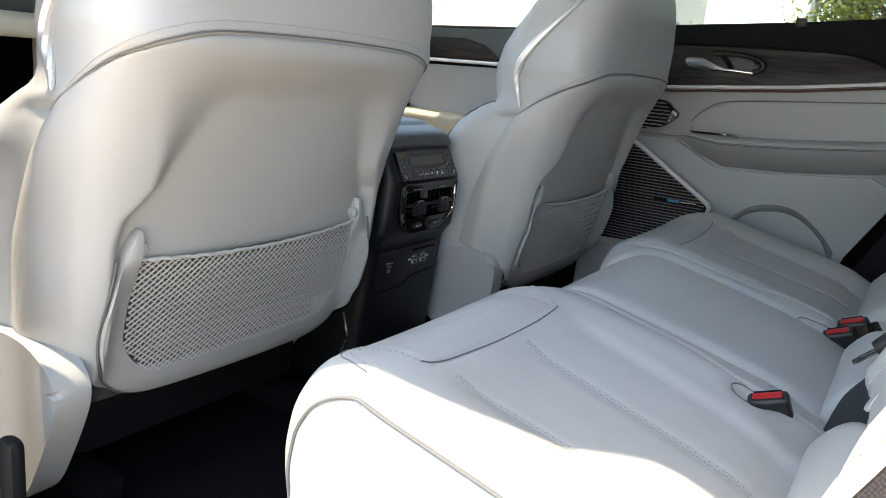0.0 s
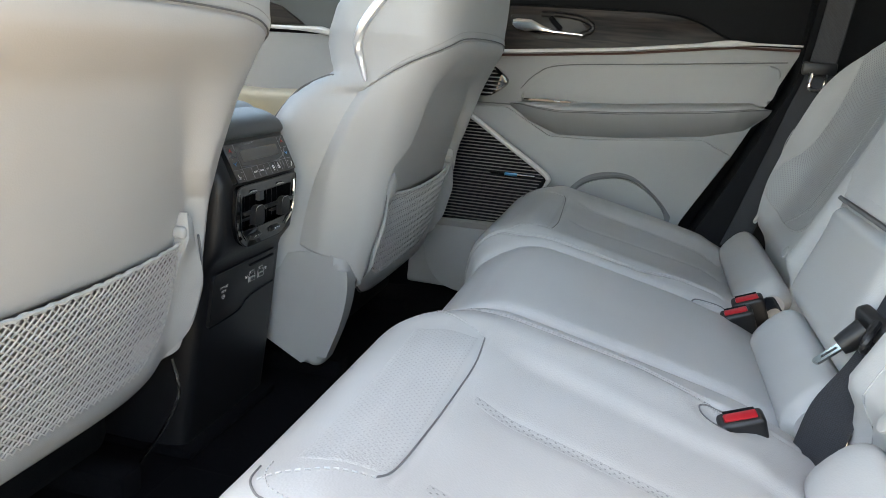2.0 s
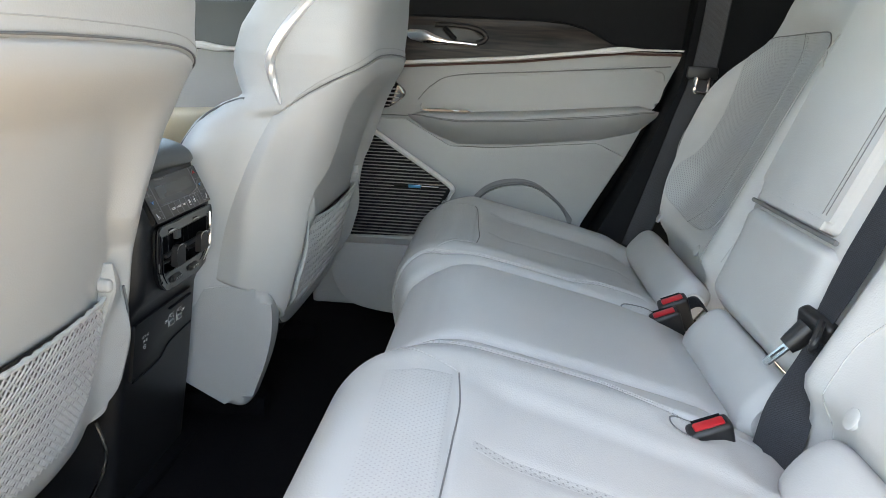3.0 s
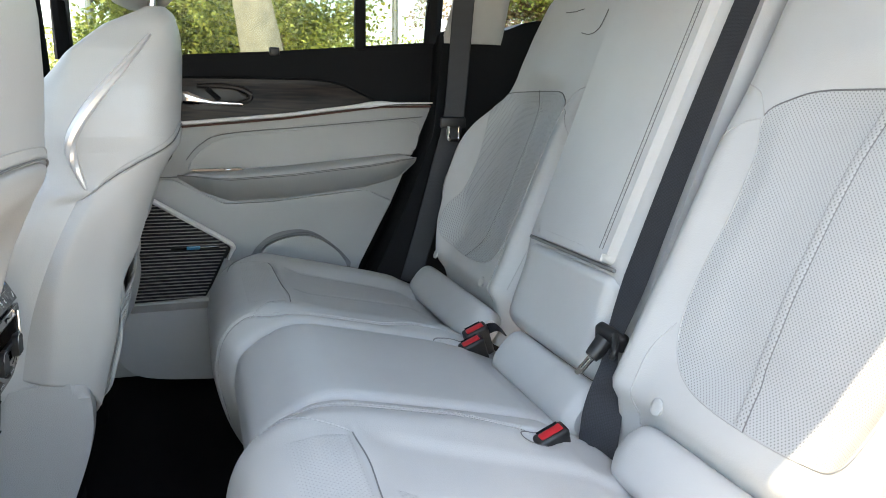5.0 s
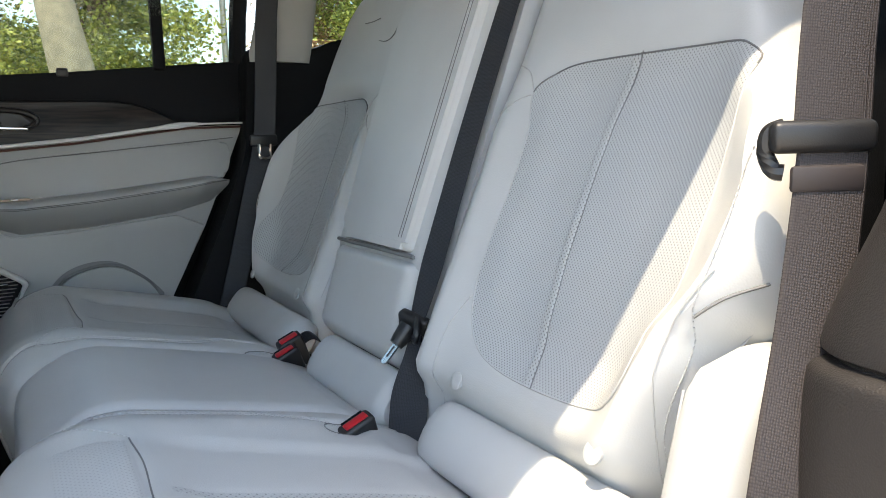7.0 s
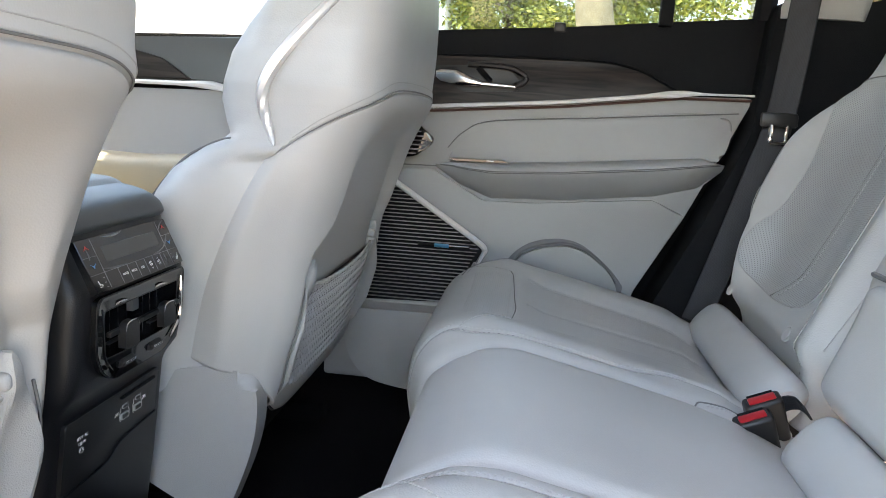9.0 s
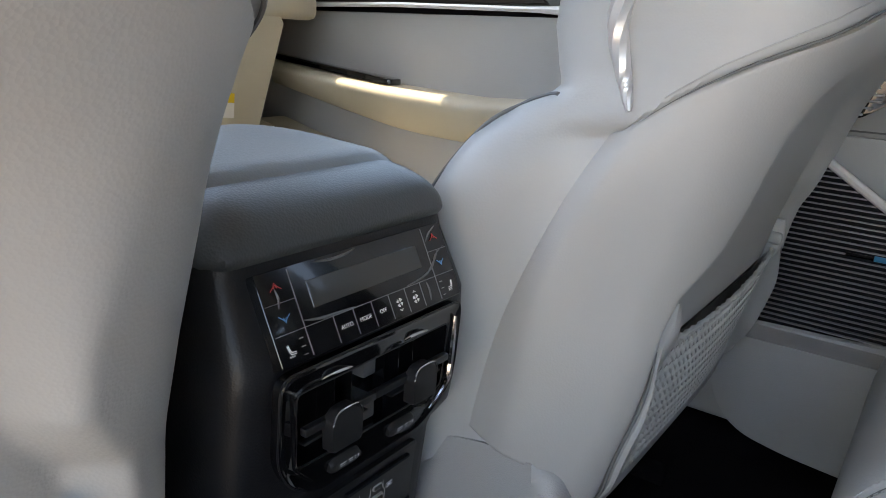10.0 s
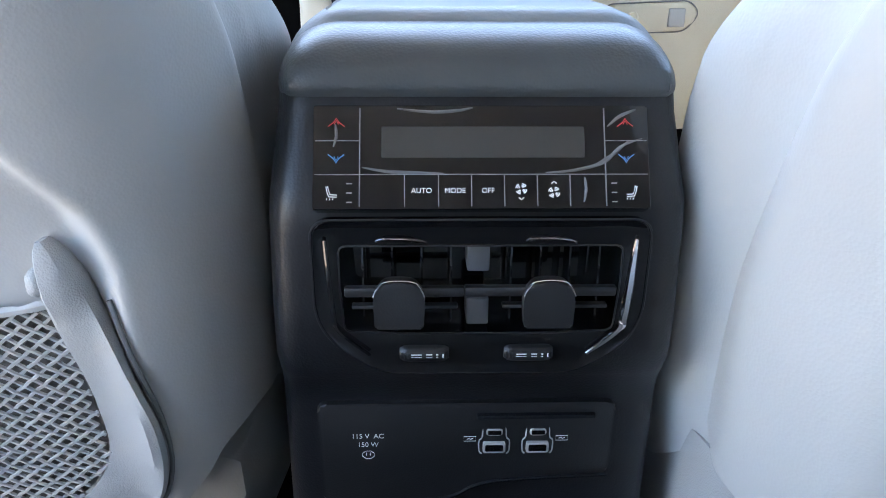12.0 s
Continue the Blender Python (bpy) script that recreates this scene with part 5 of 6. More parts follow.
part("trim_edge", tube(smooth_path([(-0.1030, 0.26, 0.478), (-0.1028, 0.07, 0.475), (-0.1012, 0.0366, 0.4735), (-0.0990, 0.0225, 0.4728)], 6), 0.0011, 6), SILVER, console, "thin silver edge line")
part("front_deck", box(-0.10, 0.10, 0.24, 0.80, 0.26, 0.335, 0.02), DARK, console, "gloss black shifter deck")

# climate panel: a plate that leans back, 158 mm across
PT, PB = Vector((0, -0.0005, 0.4685)), Vector((0, -0.0225, 0.4245))
PUP = (PT - PB).normalized()
PN = Vector((0, -PUP.z, PUP.y))
PH = (PT - PB).length


def plate(x, s, d=0.0):
    """A place on the climate panel: x across, s from 0 (bottom) to 1 (top), d proud of it."""
    return PB + PUP * (PH * s) + Vector((x, 0, 0)) + PN * d


def panel_slab(x0, x1, s0, s1, d0, d1, r=0.0015, bevel=0.0004):
    o = round_poly([(x0, s0 * PH), (x1, s0 * PH), (x1, s1 * PH), (x0, s1 * PH)], r, 3)
    return slab(o, lambda a, b, d: plate(a, b / PH, d1 - d * (d1 - d0)), 1.0, bevel, 1)


panel = part("climate_panel", panel_slab(-0.0795, 0.0795, -0.01, 1.01, -0.006, 0.0022), PANEL, console, "gloss black touch panel under clear film")
part("display", panel_slab(-0.0475, 0.0490, 0.49, 0.80, 0.0018, 0.0027, 0.0008), SCREEN, panel, "unlit grey display")
for x in (-0.0575, 0.0585):
    part("panel_line", panel_slab(x - 0.0003, x + 0.0003, 0.02, 0.98, 0.0018, 0.0026, 0.0001, 0), PRINT, panel)
for x in (-0.0365, -0.0205, -0.005, 0.0105, 0.026, 0.0415):
    part("panel_line", panel_slab(x - 0.00025, x + 0.00025, 0.02, 0.33, 0.0018, 0.0026, 0.0001, 0), PRINT, panel)
part("panel_line", panel_slab(-0.0785, 0.0785, 0.325, 0.333, 0.0018, 0.0026, 0.0001, 0), PRINT, panel)
for x0, x1 in ((-0.0785, -0.0575), (0.0585, 0.0785)):
    part("panel_line", panel_slab(x0, x1, 0.655, 0.663, 0.0018, 0.0026, 0.0001, 0), PRINT, panel)
MP = Matrix((Vector((1, 0, 0)), PUP, PN)).transposed().to_4x4()


def on_plate(x, s, d=0.0026):
    return Matrix.Translation(plate(x, s, d)) @ MP


text_part("AUTO", 0.0035, WHITE, panel, on_plate(-0.0285, 0.17))
text_part("MODE", 0.0035, WHITE, panel, on_plate(-0.0128, 0.17))
text_part("OFF", 0.0035, WHITE, panel, on_plate(0.0027, 0.17))


def glyph(shapes, mat, x, s, name="icon"):
    """Small printed strokes on the panel, in millimetres round (x, s)."""
    bm = bmesh.new()
    m = on_plate(x, s, 0.0027)
    for pts in shapes:
        tube([m @ Vector((a / 1000, b / 1000, 0)) for a, b in pts], 0.00028, 4, bm=bm)
    return part(name, bm, mat, panel)


for x in (-0.0685, 0.0685):
    glyph([[(-3.8, -1.6), (-1.2, 0.4), (0, 2.4), (1.2, 0.4), (3.8, -1.6)], [(-1.0, -0.6), (0, 1.4), (1.0, -0.6)]], REDPRINT, x, 0.83, "warmer_arrow")
    glyph([[(-3.8, 1.6), (-1.2, -0.4), (0, -2.4), (1.2, -0.4), (3.8, 1.6)], [(-1.0, 0.6), (0, -1.4), (1.0, 0.6)]], BLUEPRINT, x, 0.49, "cooler_arrow")
    g = -1 if x < 0 else 1
    glyph([[(g * 1.8, 3.2), (g * 1.4, 1.2), (g * 0.6, -0.8), (-g * 2.4, -1.0)], [(g * 2.6, 3.0), (g * 2.0, 0.2), (g * 1.2, -1.8), (-g * 2.4, -2.0)], [(-2.2, -2.6), (-2.2, -3.4)], [(-0.8, -2.6), (-0.8, -3.4)], [(0.6, -2.6), (0.6, -3.4)]], WHITE, x - 0.002 * g * -1, 0.15, "seat_heat_icon")
    for k in range(3):
        glyph([[(-1.3, 0), (1.3, 0)]], SHELL, x + 0.0062 * -g, 0.06 + 0.09 * k, "level_bar")
for x, sgn in ((0.0183, -1), (0.0338, 1)):
    bl = []
    for q in range(4):
        t0 = q * math.pi / 2 + 0.5
        for rr in (0.9, 1.5, 2.1):
            bl.append([(rr * math.cos(t0 + a), rr * math.sin(t0 + a) + sgn * -0.3) for a in (0, 0.35, 0.7, 0.95)])
    bl.append([(-1.0, sgn * 3.3), (0, sgn * 4.2), (1.0, sgn * 3.3)])
    glyph([[(a * 1.25, b * 1.15) for a, b in q] for q in bl], WHITE, x, 0.17 - sgn * 0.01, "fan_icon")


for pts in (((-0.0565, 0.40), (-0.045, 0.36), (-0.030, 0.345), (-0.018, 0.338)), ((0.030, 0.345), (0.044, 0.37), (0.058, 0.45), (0.066, 0.60), (0.0765, 0.68)), ((0.052, 0.40), (0.062, 0.52), (0.070, 0.66)),
            ((-0.040, 0.975), (-0.025, 0.945), (-0.012, 0.955), (-0.004, 0.985)), ((0.060, 0.80), (0.066, 0.90), (0.074, 0.97)), ((-0.070, 0.60), (-0.0685, 0.70), (-0.069, 0.82)), ((0.0485, 0.30), (0.049, 0.18), (0.0478, 0.06))):
    path = smooth_path([(x, s, 0) for x, s in pts], 6)
    part("film_crease", tube([plate(p.x, p.y, 0.0022) for p in path], [0.0003 + 0.0006 * math.sin(math.pi * i / (len(path) - 1)) for i in range(len(path))], 5), FILM, panel, "crease in the clear film")


# air vent
def vface(x, z, d=0.0):
    return Vector((x, con_y(z) - 0.001 - d, z))


VENT_OUT = [(-0.0815, 0.420), (0.0815, 0.420), (0.0815, 0.368), (0.073, 0.350), (0.050, 0.3345), (-0.048, 0.3345), (-0.071, 0.350), (-0.0815, 0.368)]
VENT_IN = [(-0.0685, 0.4065), (0.0685, 0.4065), (0.0685, 0.385), (0.0670, 0.3605), (0.030, 0.3590), (-0.030, 0.3590), (-0.0670, 0.3605), (-0.0685, 0.385)]


def vent_frame():
    outer = round_poly(VENT_OUT, 0.010, 5)
    inner = round_poly(VENT_IN, 0.004, 5)
    bm = bmesh.new()
    lv = [(outer, -0.003), (outer, 0.0022), ([Vector(p) * 0.985 + Vector((0, 0.38 * 0.015)) for p in outer], 0.0034), ([Vector(p).lerp(Vector(q), 0.35) for p, q in zip(outer, inner)], 0.0018), ([Vector(p).lerp(Vector(q), 0.93) for p, q in zip(outer, inner)], 0.0022), (inner, 0.0018), (inner, -0.030)]
    rows = [[bm.verts.new(vface(p.x, p.y, d)) for p in o] for o, d in lv]
    k = len(outer)
    for a, b in zip(rows, rows[1:]):
        for i in range(k):
            bm.faces.new((a[i], a[(i + 1) % k], b[(i + 1) % k], b[i]))
    bm.faces.new(rows[-1])
    return bm


# the console body is open behind the vent: a dark well set into a recess block
vent = part("air_vent", vent_frame(), GLOSS, console, "gloss black double air vent")
for ol, rad, d in ((round_poly(VENT_OUT, 0.010, 5), 0.0006, 0.0026), (round_poly(VENT_IN, 0.004, 5), 0.0005, 0.0020)):
    part("vent_rim", tube([vface(p.x, p.y, d) for p in ol], rad, 6, True), CONSOLE, vent, "satin edge of the vent")
for z0, z1 in ((0.3610, 0.3755), (0.3900, 0.4045)):
    part("vent_divider", box(-0.0062, 0.0050, -0.0150, 0.005, z0, z1, 0.001), STEEL, vent, "grey divider between the vents")
for x0, x1, tx in ((-0.066, -0.008, -0.0395), (0.008, 0.066, 0.0325)):
    part("vane", box(x0 if x0 < 0 else -0.0078, x1, -0.0275, -0.0225, 0.3815, 0.3865, 0.001), BLACK, vent, "black cross vane")
    part("vane", box(x0 + 0.003, x1 - 0.003, -0.0235, -0.0185, 0.3735, 0.3755, 0.0006), BLACK, vent)
    o = round_poly([(tx - 0.0118, 0.3675), (tx + 0.0118, 0.3675), (tx + 0.0125, 0.384), (tx + 0.0075, 0.3918), (tx - 0.0075, 0.3918), (tx - 0.0125, 0.384)], [0.0015, 0.0015, 0.004, 0.005, 0.005, 0.004], 4)
    tab = part("vane_tab", slab(o, lambda a, b, d: Vector((a, -0.0335 + d, b)), 0.008, 0.0015, 2), BLACK, vent, "black thumb tab with a chrome edge")
    arc = [Vector((tx + p[0], -0.0336, p[1])) for p in ((-0.0122, 0.3845), (-0.0105, 0.3885), (-0.0072, 0.3916), (0, 0.3924), (0.0072, 0.3916), (0.0105, 0.3885), (0.0122, 0.3845))]
    part("tab_edge", tube(smooth_path(arc, 4), 0.0005, 5), CHROME, tab, "chrome edge")
    for k in range(4):
        x = x0 + 0.008 + (x1 - x0 - 0.014) * k / 3
        part("guide_vane", box(x - 0.0005, x + 0.0005, -0.0125, 0.002, 0.360, 0.406, 0.0), GLOSS, vent)
    bump = smooth_path([(tx - 0.011, -0.0232, 0.4088), (tx - 0.006, -0.0246, 0.4102), (tx + 0.004, -0.0246, 0.4100), (tx + 0.013, -0.0232, 0.4082)], 5)
    part("vent_notch", tube(bump, 0.0008, 5), CHROME, vent, "bright notch above the vane")
for tx in (-0.0275, 0.0255):
    rg = []
    for t in span(-0.0125, 0.0125, 13):
        h = 0.0050 * (1 - (abs(t) / 0.0128) ** 8) ** 0.3 if abs(t) < 0.0125 else 0.003
        rg.append([Vector((tx + t, -0.0185 - h * math.cos(a), 0.3475 + h * math.sin(a))) for a in [2 * math.pi * j / 14 for j in range(14)]])
    wheel = part("thumb_wheel", loft(rg), BLACK, vent, "ribbed thumb wheel")
    for k in range(15):
        x = tx - 0.0115 + 0.023 * k / 14
        part("rib", tube([(x, -0.0228, 0.3455), (x, -0.0232, 0.3475), (x, -0.0228, 0.3495)], 0.00035, 4), CONSOLE, wheel)
    for dx, w in ((-0.004, 0.0026), (0.0025, 0.0015), (0.0065, 0.0006), (0.0095, 0.0004)):
        part("mark", box(tx + dx - w, tx + dx + w, -0.0234, -0.0225, 0.3467, 0.3485, 0.0), WHITE, wheel, "white mark")
# right bevel is chrome, a painted reflection; the left stays gloss black
for sg in (-1, 1):
    pts = smooth_path([(sg * 0.0745, -0.0248, 0.410), (sg * 0.0735, -0.0250, 0.395), (sg * 0.0720, -0.0246, 0.372), (sg * 0.0695, -0.0240, 0.362), (sg * 0.055, -0.0215, 0.3475)], 6)
    part("vent_edge", tube(pts, [0.0009 + (0.0013 if sg > 0 else 0.0004) * math.sin(math.pi * i / (len(pts) - 1)) for i in range(len(pts))], 6), CHROME if sg > 0 else GLOSS, vent, "vent bevel, chrome on the right to stand for a reflection")

# power outlet and charging ports
o = round_poly([(-0.088, 0.303), (0.081, 0.303), (0.081, 0.250), (0.02, 0.246), (0.0, 0.242), (-0.018, 0.232), (-0.088, 0.230)], 0.006, 4)
ports = part("port_panel", slab(o, lambda a, b, d: Vector((a, con_y(b) - 0.0005 + d, b)), 0.01, 0.002, 2), BLACK, console, "black panel with outlet and charging ports")
part("panel_ridge", tube(smooth_path([(-0.088, con_y(.232) - 0.001, 0.231), (-0.02, con_y(.235) - 0.001, 0.233), (0.002, con_y(.245) - 0.001, 0.243), (0.022, con_y(.25) - 0.001, 0.2475), (0.080, con_y(.25) - 0.001, 0.2505)], 6), 0.0012, 6), DARK, ports)
part("port_recess", box(0.002, 0.069, 0.0020, 0.0075, 0.2935, 0.2962, 0.0008), DARK, ports)
MV = Matrix(((1, 0, 0, 0), (0, 0, -1, 0), (0, 1, 0, 0), (0, 0, 0, 1)))
text_part("115 V  AC", 0.0043, WHITE, ports, Matrix.Translation((-0.060, con_y(0.28) - 0.0008, 0.2805)) @ MV)
text_part("150 W", 0.0043, WHITE, ports, Matrix.Translation((-0.060, con_y(0.275) - 0.0008, 0.2745)) @ MV)
oct_ = [(-0.060 + 0.0036 * math.cos(t), con_y(0.267) - 0.0008, 0.2672 + 0.0028 * math.sin(t)) for t in [2 * math.pi * i / 8 + 0.39 for i in range(8)]]
part("outlet_icon", tube(oct_, 0.00025, 4, True), WHITE, ports)
for dx in (-0.0012, 0.0012):
    part("outlet_icon", tube([(-0.060 + dx, con_y(0.267) - 0.0008, 0.2668), (-0.060 + dx, con_y(0.267) - 0.0008, 0.2686)], 0.0003, 4), WHITE, ports)
for ux in (0.0125, 0.0375):
    y = con_y(0.272) - 0.0016
    for sg in (-1, 1):
        part("port_bracket", tube(smooth_path([(ux + sg * 0.0055, y, 0.2860), (ux + sg * 0.0066, y, 0.2845), (ux + sg * 0.0070, y, 0.2790), (ux + sg * 0.0088, y, 0.2765), (ux + sg * 0.0086, y, 0.2700), (ux + sg * 0.0072, y, 0.2680)], 4), 0.00045, 4), SHELL, ports, "grey printed bracket")
    for zc, w, h in ((0.2725, 0.0065, 0.0034), (0.2828, 0.0048, 0.0021)):
        oo = round_poly([(ux - w, zc - h), (ux + w, zc - h), (ux + w, zc + h), (ux - w, zc + h)], h * (0.35 if w > 0.006 else 0.95), 4)
        pr = part("charging_port", slab(oo, lambda a, b, d: Vector((a, y - 0.0012 + d, b)), 0.004, 0.0005, 1), SHELL, ports, "grey rimmed charging port")
        oo = round_poly([(ux - w * 0.8, zc - h * 0.62), (ux + w * 0.8, zc - h * 0.62), (ux + w * 0.8, zc + h * 0.62), (ux - w * 0.8, zc + h * 0.62)], h * 0.3, 3)
        part("port_opening", slab(oo, lambda a, b, d: Vector((a, y - 0.0016 + d, b)), 0.002, 0.0, 1), GLOSS, pr)
for ux in (-0.0015, 0.0515):
    y = con_y(0.278) - 0.0008
    part("charge_icon", tube([(ux - 0.0034, y, 0.2765), (ux + 0.0034, y, 0.2765), (ux + 0.0034, y, 0.2795), (ux - 0.0034, y, 0.2795)], 0.00022, 4, True), WHITE, ports)
    part("charge_icon", tube([(ux - 0.0018, y, 0.2777), (ux, y, 0.2785), (ux, y, 0.2775), (ux + 0.0018, y, 0.2783)], 0.0003, 4), WHITE, ports)
tagged(part("tunnel_carpet", box(-0.12, 0.12, 0.02, 0.9, FLOOR_Z + 0.001, 0.065, 0.006), CARPET), "black carpet over the floor tunnel", "carpet", kind="structure")
knob = tagged(part("seat_bolt_cover", loft([[Vector((0.155 + r * math.cos(t), 0.09 + r * math.sin(t), z)) for t in [2 * math.pi * i / 14 for i in range(14)]] for z, r in ((FLOOR_Z, 0.016), (0.085, 0.016), (0.096, 0.010), (0.099, 0.003))]), BLACK), "black bolt cover on the carpet under the seat", "cover")
part("floor_mat", box(-0.62, -0.14, -0.28, 0.02, FLOOR_Z, FLOOR_Z + 0.012, 0.005), CARPET)
tagged(bpy.data.objects["floor_mat"], "black ribbed floor mat in the rear footwell", "floor mat")


# ---------------------------------------------------------------- doors
def face(x, lean=0.0):
    return lambda a, b, d: Vector((x + lean * (b - 0.5) + d, a, b))


def belt_z(y):
    return float(np.interp(-y, [-1.4, -0.4, 0.2, 0.42, 0.62, 0.78, 0.85], [0.715, 0.718, 0.759, 0.774, 0.792, 0.806, 0.81]))


def strip_z(y):
    return float(np.interp(-y, [-0.1, 0.2, 0.44, 0.62, 0.66, 0.79], [0.592, 0.613, 0.634, 0.657, 0.6615, 0.664]))


def rear_door():
    d = thing("rear_door", "closed rear door with pale grey trim, wood inlay and speaker grille", "car door", (0.8, -0.35, FLOOR_Z))
    edge = [(-0.545, 0.06), (-0.603, 0.287), (-0.687, 0.439), (-0.783, 0.655)]
    part("door_shell", slab([(0.0, 0.06)] + edge + [(-0.80, 0.80), (-0.60, 0.785), (-0.2, 0.752), (0.0, 0.738)], face(0.812), 0.07, 0.004), DARK, d, "black door shell")
    part("door_skin", slab([(0.0, 0.0), (-0.50, 0.0), (-0.66, 0.35), (-0.81, 0.66), (-0.81, 0.79), (0.0, 0.735)], face(0.90), 0.02, 0.004), PAINT, d, "painted outer skin")
    ys = span(-0.002, -0.797, 40)
    up = [(y, belt_z(y) - 0.003) for y in ys] + [(y, strip_z(y) + 0.001) for y in ys[::-1]]
    part("upper_trim", slab(up, face(0.783, 0.02), 0.03, 0.008, 3), DARK, d, "black soft-touch upper trim")
    wood = [(-0.004, strip_z(0) + 0.003)] + [(y, strip_z(y) + 0.003) for y in span(-0.05, -0.645, 20)] + [(-0.615, 0.678), (-0.575, 0.697), (-0.535, 0.706), (-0.48, 0.710), (-0.2, 0.708), (-0.004, 0.695)]
    part("wood_inlay", slab(wood, face(0.774, 0.02), 0.02, 0.002), WOOD, d, "dark grey walnut inlay")
    part("inlay_edge", tube([(0.776 + 0.02 * (z - 0.5), y, z) for y, z in [(p.x, p.y) for p in smooth_path([(-0.004, 0.698, 0), (-0.2, 0.711, 0), (-0.48, 0.7135, 0), (-0.535, 0.7095, 0), (-0.578, 0.700, 0), (-0.62, 0.680, 0), (-0.652, 0.664, 0)], 6)]], 0.0022, 6), DARK, d)
    pts = [(0.7615, y, strip_z(y)) for y in span(-0.004, -0.79, 60)]
    part("chrome_strip", tube(pts, [(0.0039 + 0.003 * math.exp(-((p[1] + 0.635) / 0.03) ** 2)) * (1 - 0.45 * step(-0.66, -0.70, p[1])) for p in pts], 8), BRIGHT, d, "satin silver strip")
    part("strip_gap", tube([(0.7745, y, strip_z(y) - 0.0085) for y in span(-0.004, -0.785, 50)], 0.0026, 6), UMBER, d, "red-brown line under the strip")
    # trim under the strip
    mid = [(-0.002, strip_z(0) - 0.003)] + [(y, strip_z(y) - 0.004) for y in span(-0.03, -0.785, 30)] + [(-0.70, 0.47), (-0.680, 0.425), (-0.40, 0.40), (-0.002, 0.45)]
    part("upper_panel", slab(mid, face(0.778, 0.03), 0.03, 0.003), DOORSKIN, d, "pale grey leather upper panel")
    ins = [(p.x, p.y) for p in round_poly([(-0.215, 0.508), (-0.26, 0.560), (-0.31, 0.585), (-0.50, 0.602), (-0.755, 0.625), (-0.745, 0.555), (-0.72, 0.530)], 0.03, 5)]
    part("stitched_panel", slab(ins, face(0.772, 0.03), 0.02, 0.006, 3), DOORSKIN, d, "stitched leather panel above the armrest")
    part("stitching", stitches([(0.7735 + 0.03 * (z - 0.5) - 0.003, y, z) for y, z in [(p.x, p.y) for p in smooth_path([(-0.235, 0.545, 0), (-0.27, 0.576, 0), (-0.32, 0.596, 0), (-0.50, 0.612, 0), (-0.76, 0.634, 0)], 8)]]), SEAM, d)

    def arm(u, v):
        y = u
        zt = float(np.interp(-y, [0.205, 0.24, 0.33, 0.45, 0.55, 0.70, 0.745], [0.500, 0.510, 0.514, 0.522, 0.532, 0.546, 0.534]))
        zb = float(np.interp(-y, [0.205, 0.25, 0.315, 0.45, 0.62, 0.70, 0.745], [0.497, 0.465, 0.438, 0.444, 0.464, 0.486, 0.526]))
        e = min(1.0, max(0.0, min(-y - 0.204, 0.746 + y) / 0.07)) ** 0.6
        t = v
        x = 0.778 - 0.052 * e * math.sin(math.pi * min(1.0, t * 1.05) ** 0.62) ** 0.75
        z = zt + (zb - zt) * (t ** 1.25) + 0.006 * math.sin(math.pi * t) * (1 - t)
        return Vector((x, y, z))
    sl = smooth_path([(-0.225, 0.535, 0), (-0.255, 0.568, 0), (-0.31, 0.591, 0), (-0.50, 0.608, 0), (-0.76, 0.631, 0)], 8)
    part("seam", tube([(0.7762 + 0.03 * (p.y - 0.5), p.x, p.y) for p in sl], 0.0011, 5), CREASE, d, "sewn seam over the stitched panel")
    part("seam", tube([(0.776, -0.002, 0.4945), (0.775, -0.10, 0.497), (0.773, -0.205, 0.499)], 0.0012, 5), CREASE, d, "joint ahead of the armrest")
    a = part("armrest", sheet(arm, span(-0.204, -0.746, 110), span(0, 1, 26)), DOORSKIN, d, "padded pale grey armrest")
    for dz in (0.0, 0.05):
        part("seam", tube([arm(u, 0.33 + dz * 0.8) + Vector((-0.0003, 0, 0)) for u in span(-0.215, -0.735, 60)], 0.0009, 5), CREASE, a, "stitched seam along the armrest")
    part("pull_slot", slab(round_poly([(-0.232, 0.5165), (-0.335, 0.5185), (-0.345, 0.515), (-0.33, 0.5135), (-0.245, 0.5125)], 0.002, 3), face(0.752), 0.012, 0.001), GLOSS, d, "gloss black pull slot with window switch")
    part("window_switch", box(0.748, 0.754, -0.318, -0.303, 0.5145, 0.5175, 0.0012), SILVER, d)
    # lower panel and bottle holder
    lowp = [(-0.002, 0.488), (-0.20, 0.492), (-0.30, 0.438), (-0.40, 0.44), (-0.62, 0.462), (-0.683, 0.436), (-0.60, 0.287), (-0.545, 0.065), (-0.002, 0.065)]
    part("lower_panel", slab(round_poly(lowp, 0.008, 3), face(0.768, 0.06), 0.03, 0.004), DOORSKIN, d, "pale grey moulded lower panel")
    arch = smooth_path([(0, -0.340, 0.30), (0, -0.363, 0.337), (0, -0.392, 0.362), (0, -0.430, 0.375), (0, -0.472, 0.376), (0, -0.507, 0.363), (0, -0.553, 0.327), (0, -0.58, 0.295)], 8)
    mouth = round_poly([(-0.340, 0.10), (-0.362, 0.310), (-0.382, 0.341), (-0.420, 0.359), (-0.468, 0.366), (-0.505, 0.356), (-0.548, 0.324), (-0.570, 0.29), (-0.57, 0.10)], 0.02, 5)
    holder = part("bottle_holder", slab(mouth, lambda a, b, e: Vector((0.738 + 0.04 * (b - 0.3) + e, a, b)), 0.06, 0.006, 4), DOORSKIN, d, "moulded bottle holder")
    # grey strip on the panel face, coloured as the shade over the holder
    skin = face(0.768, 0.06)
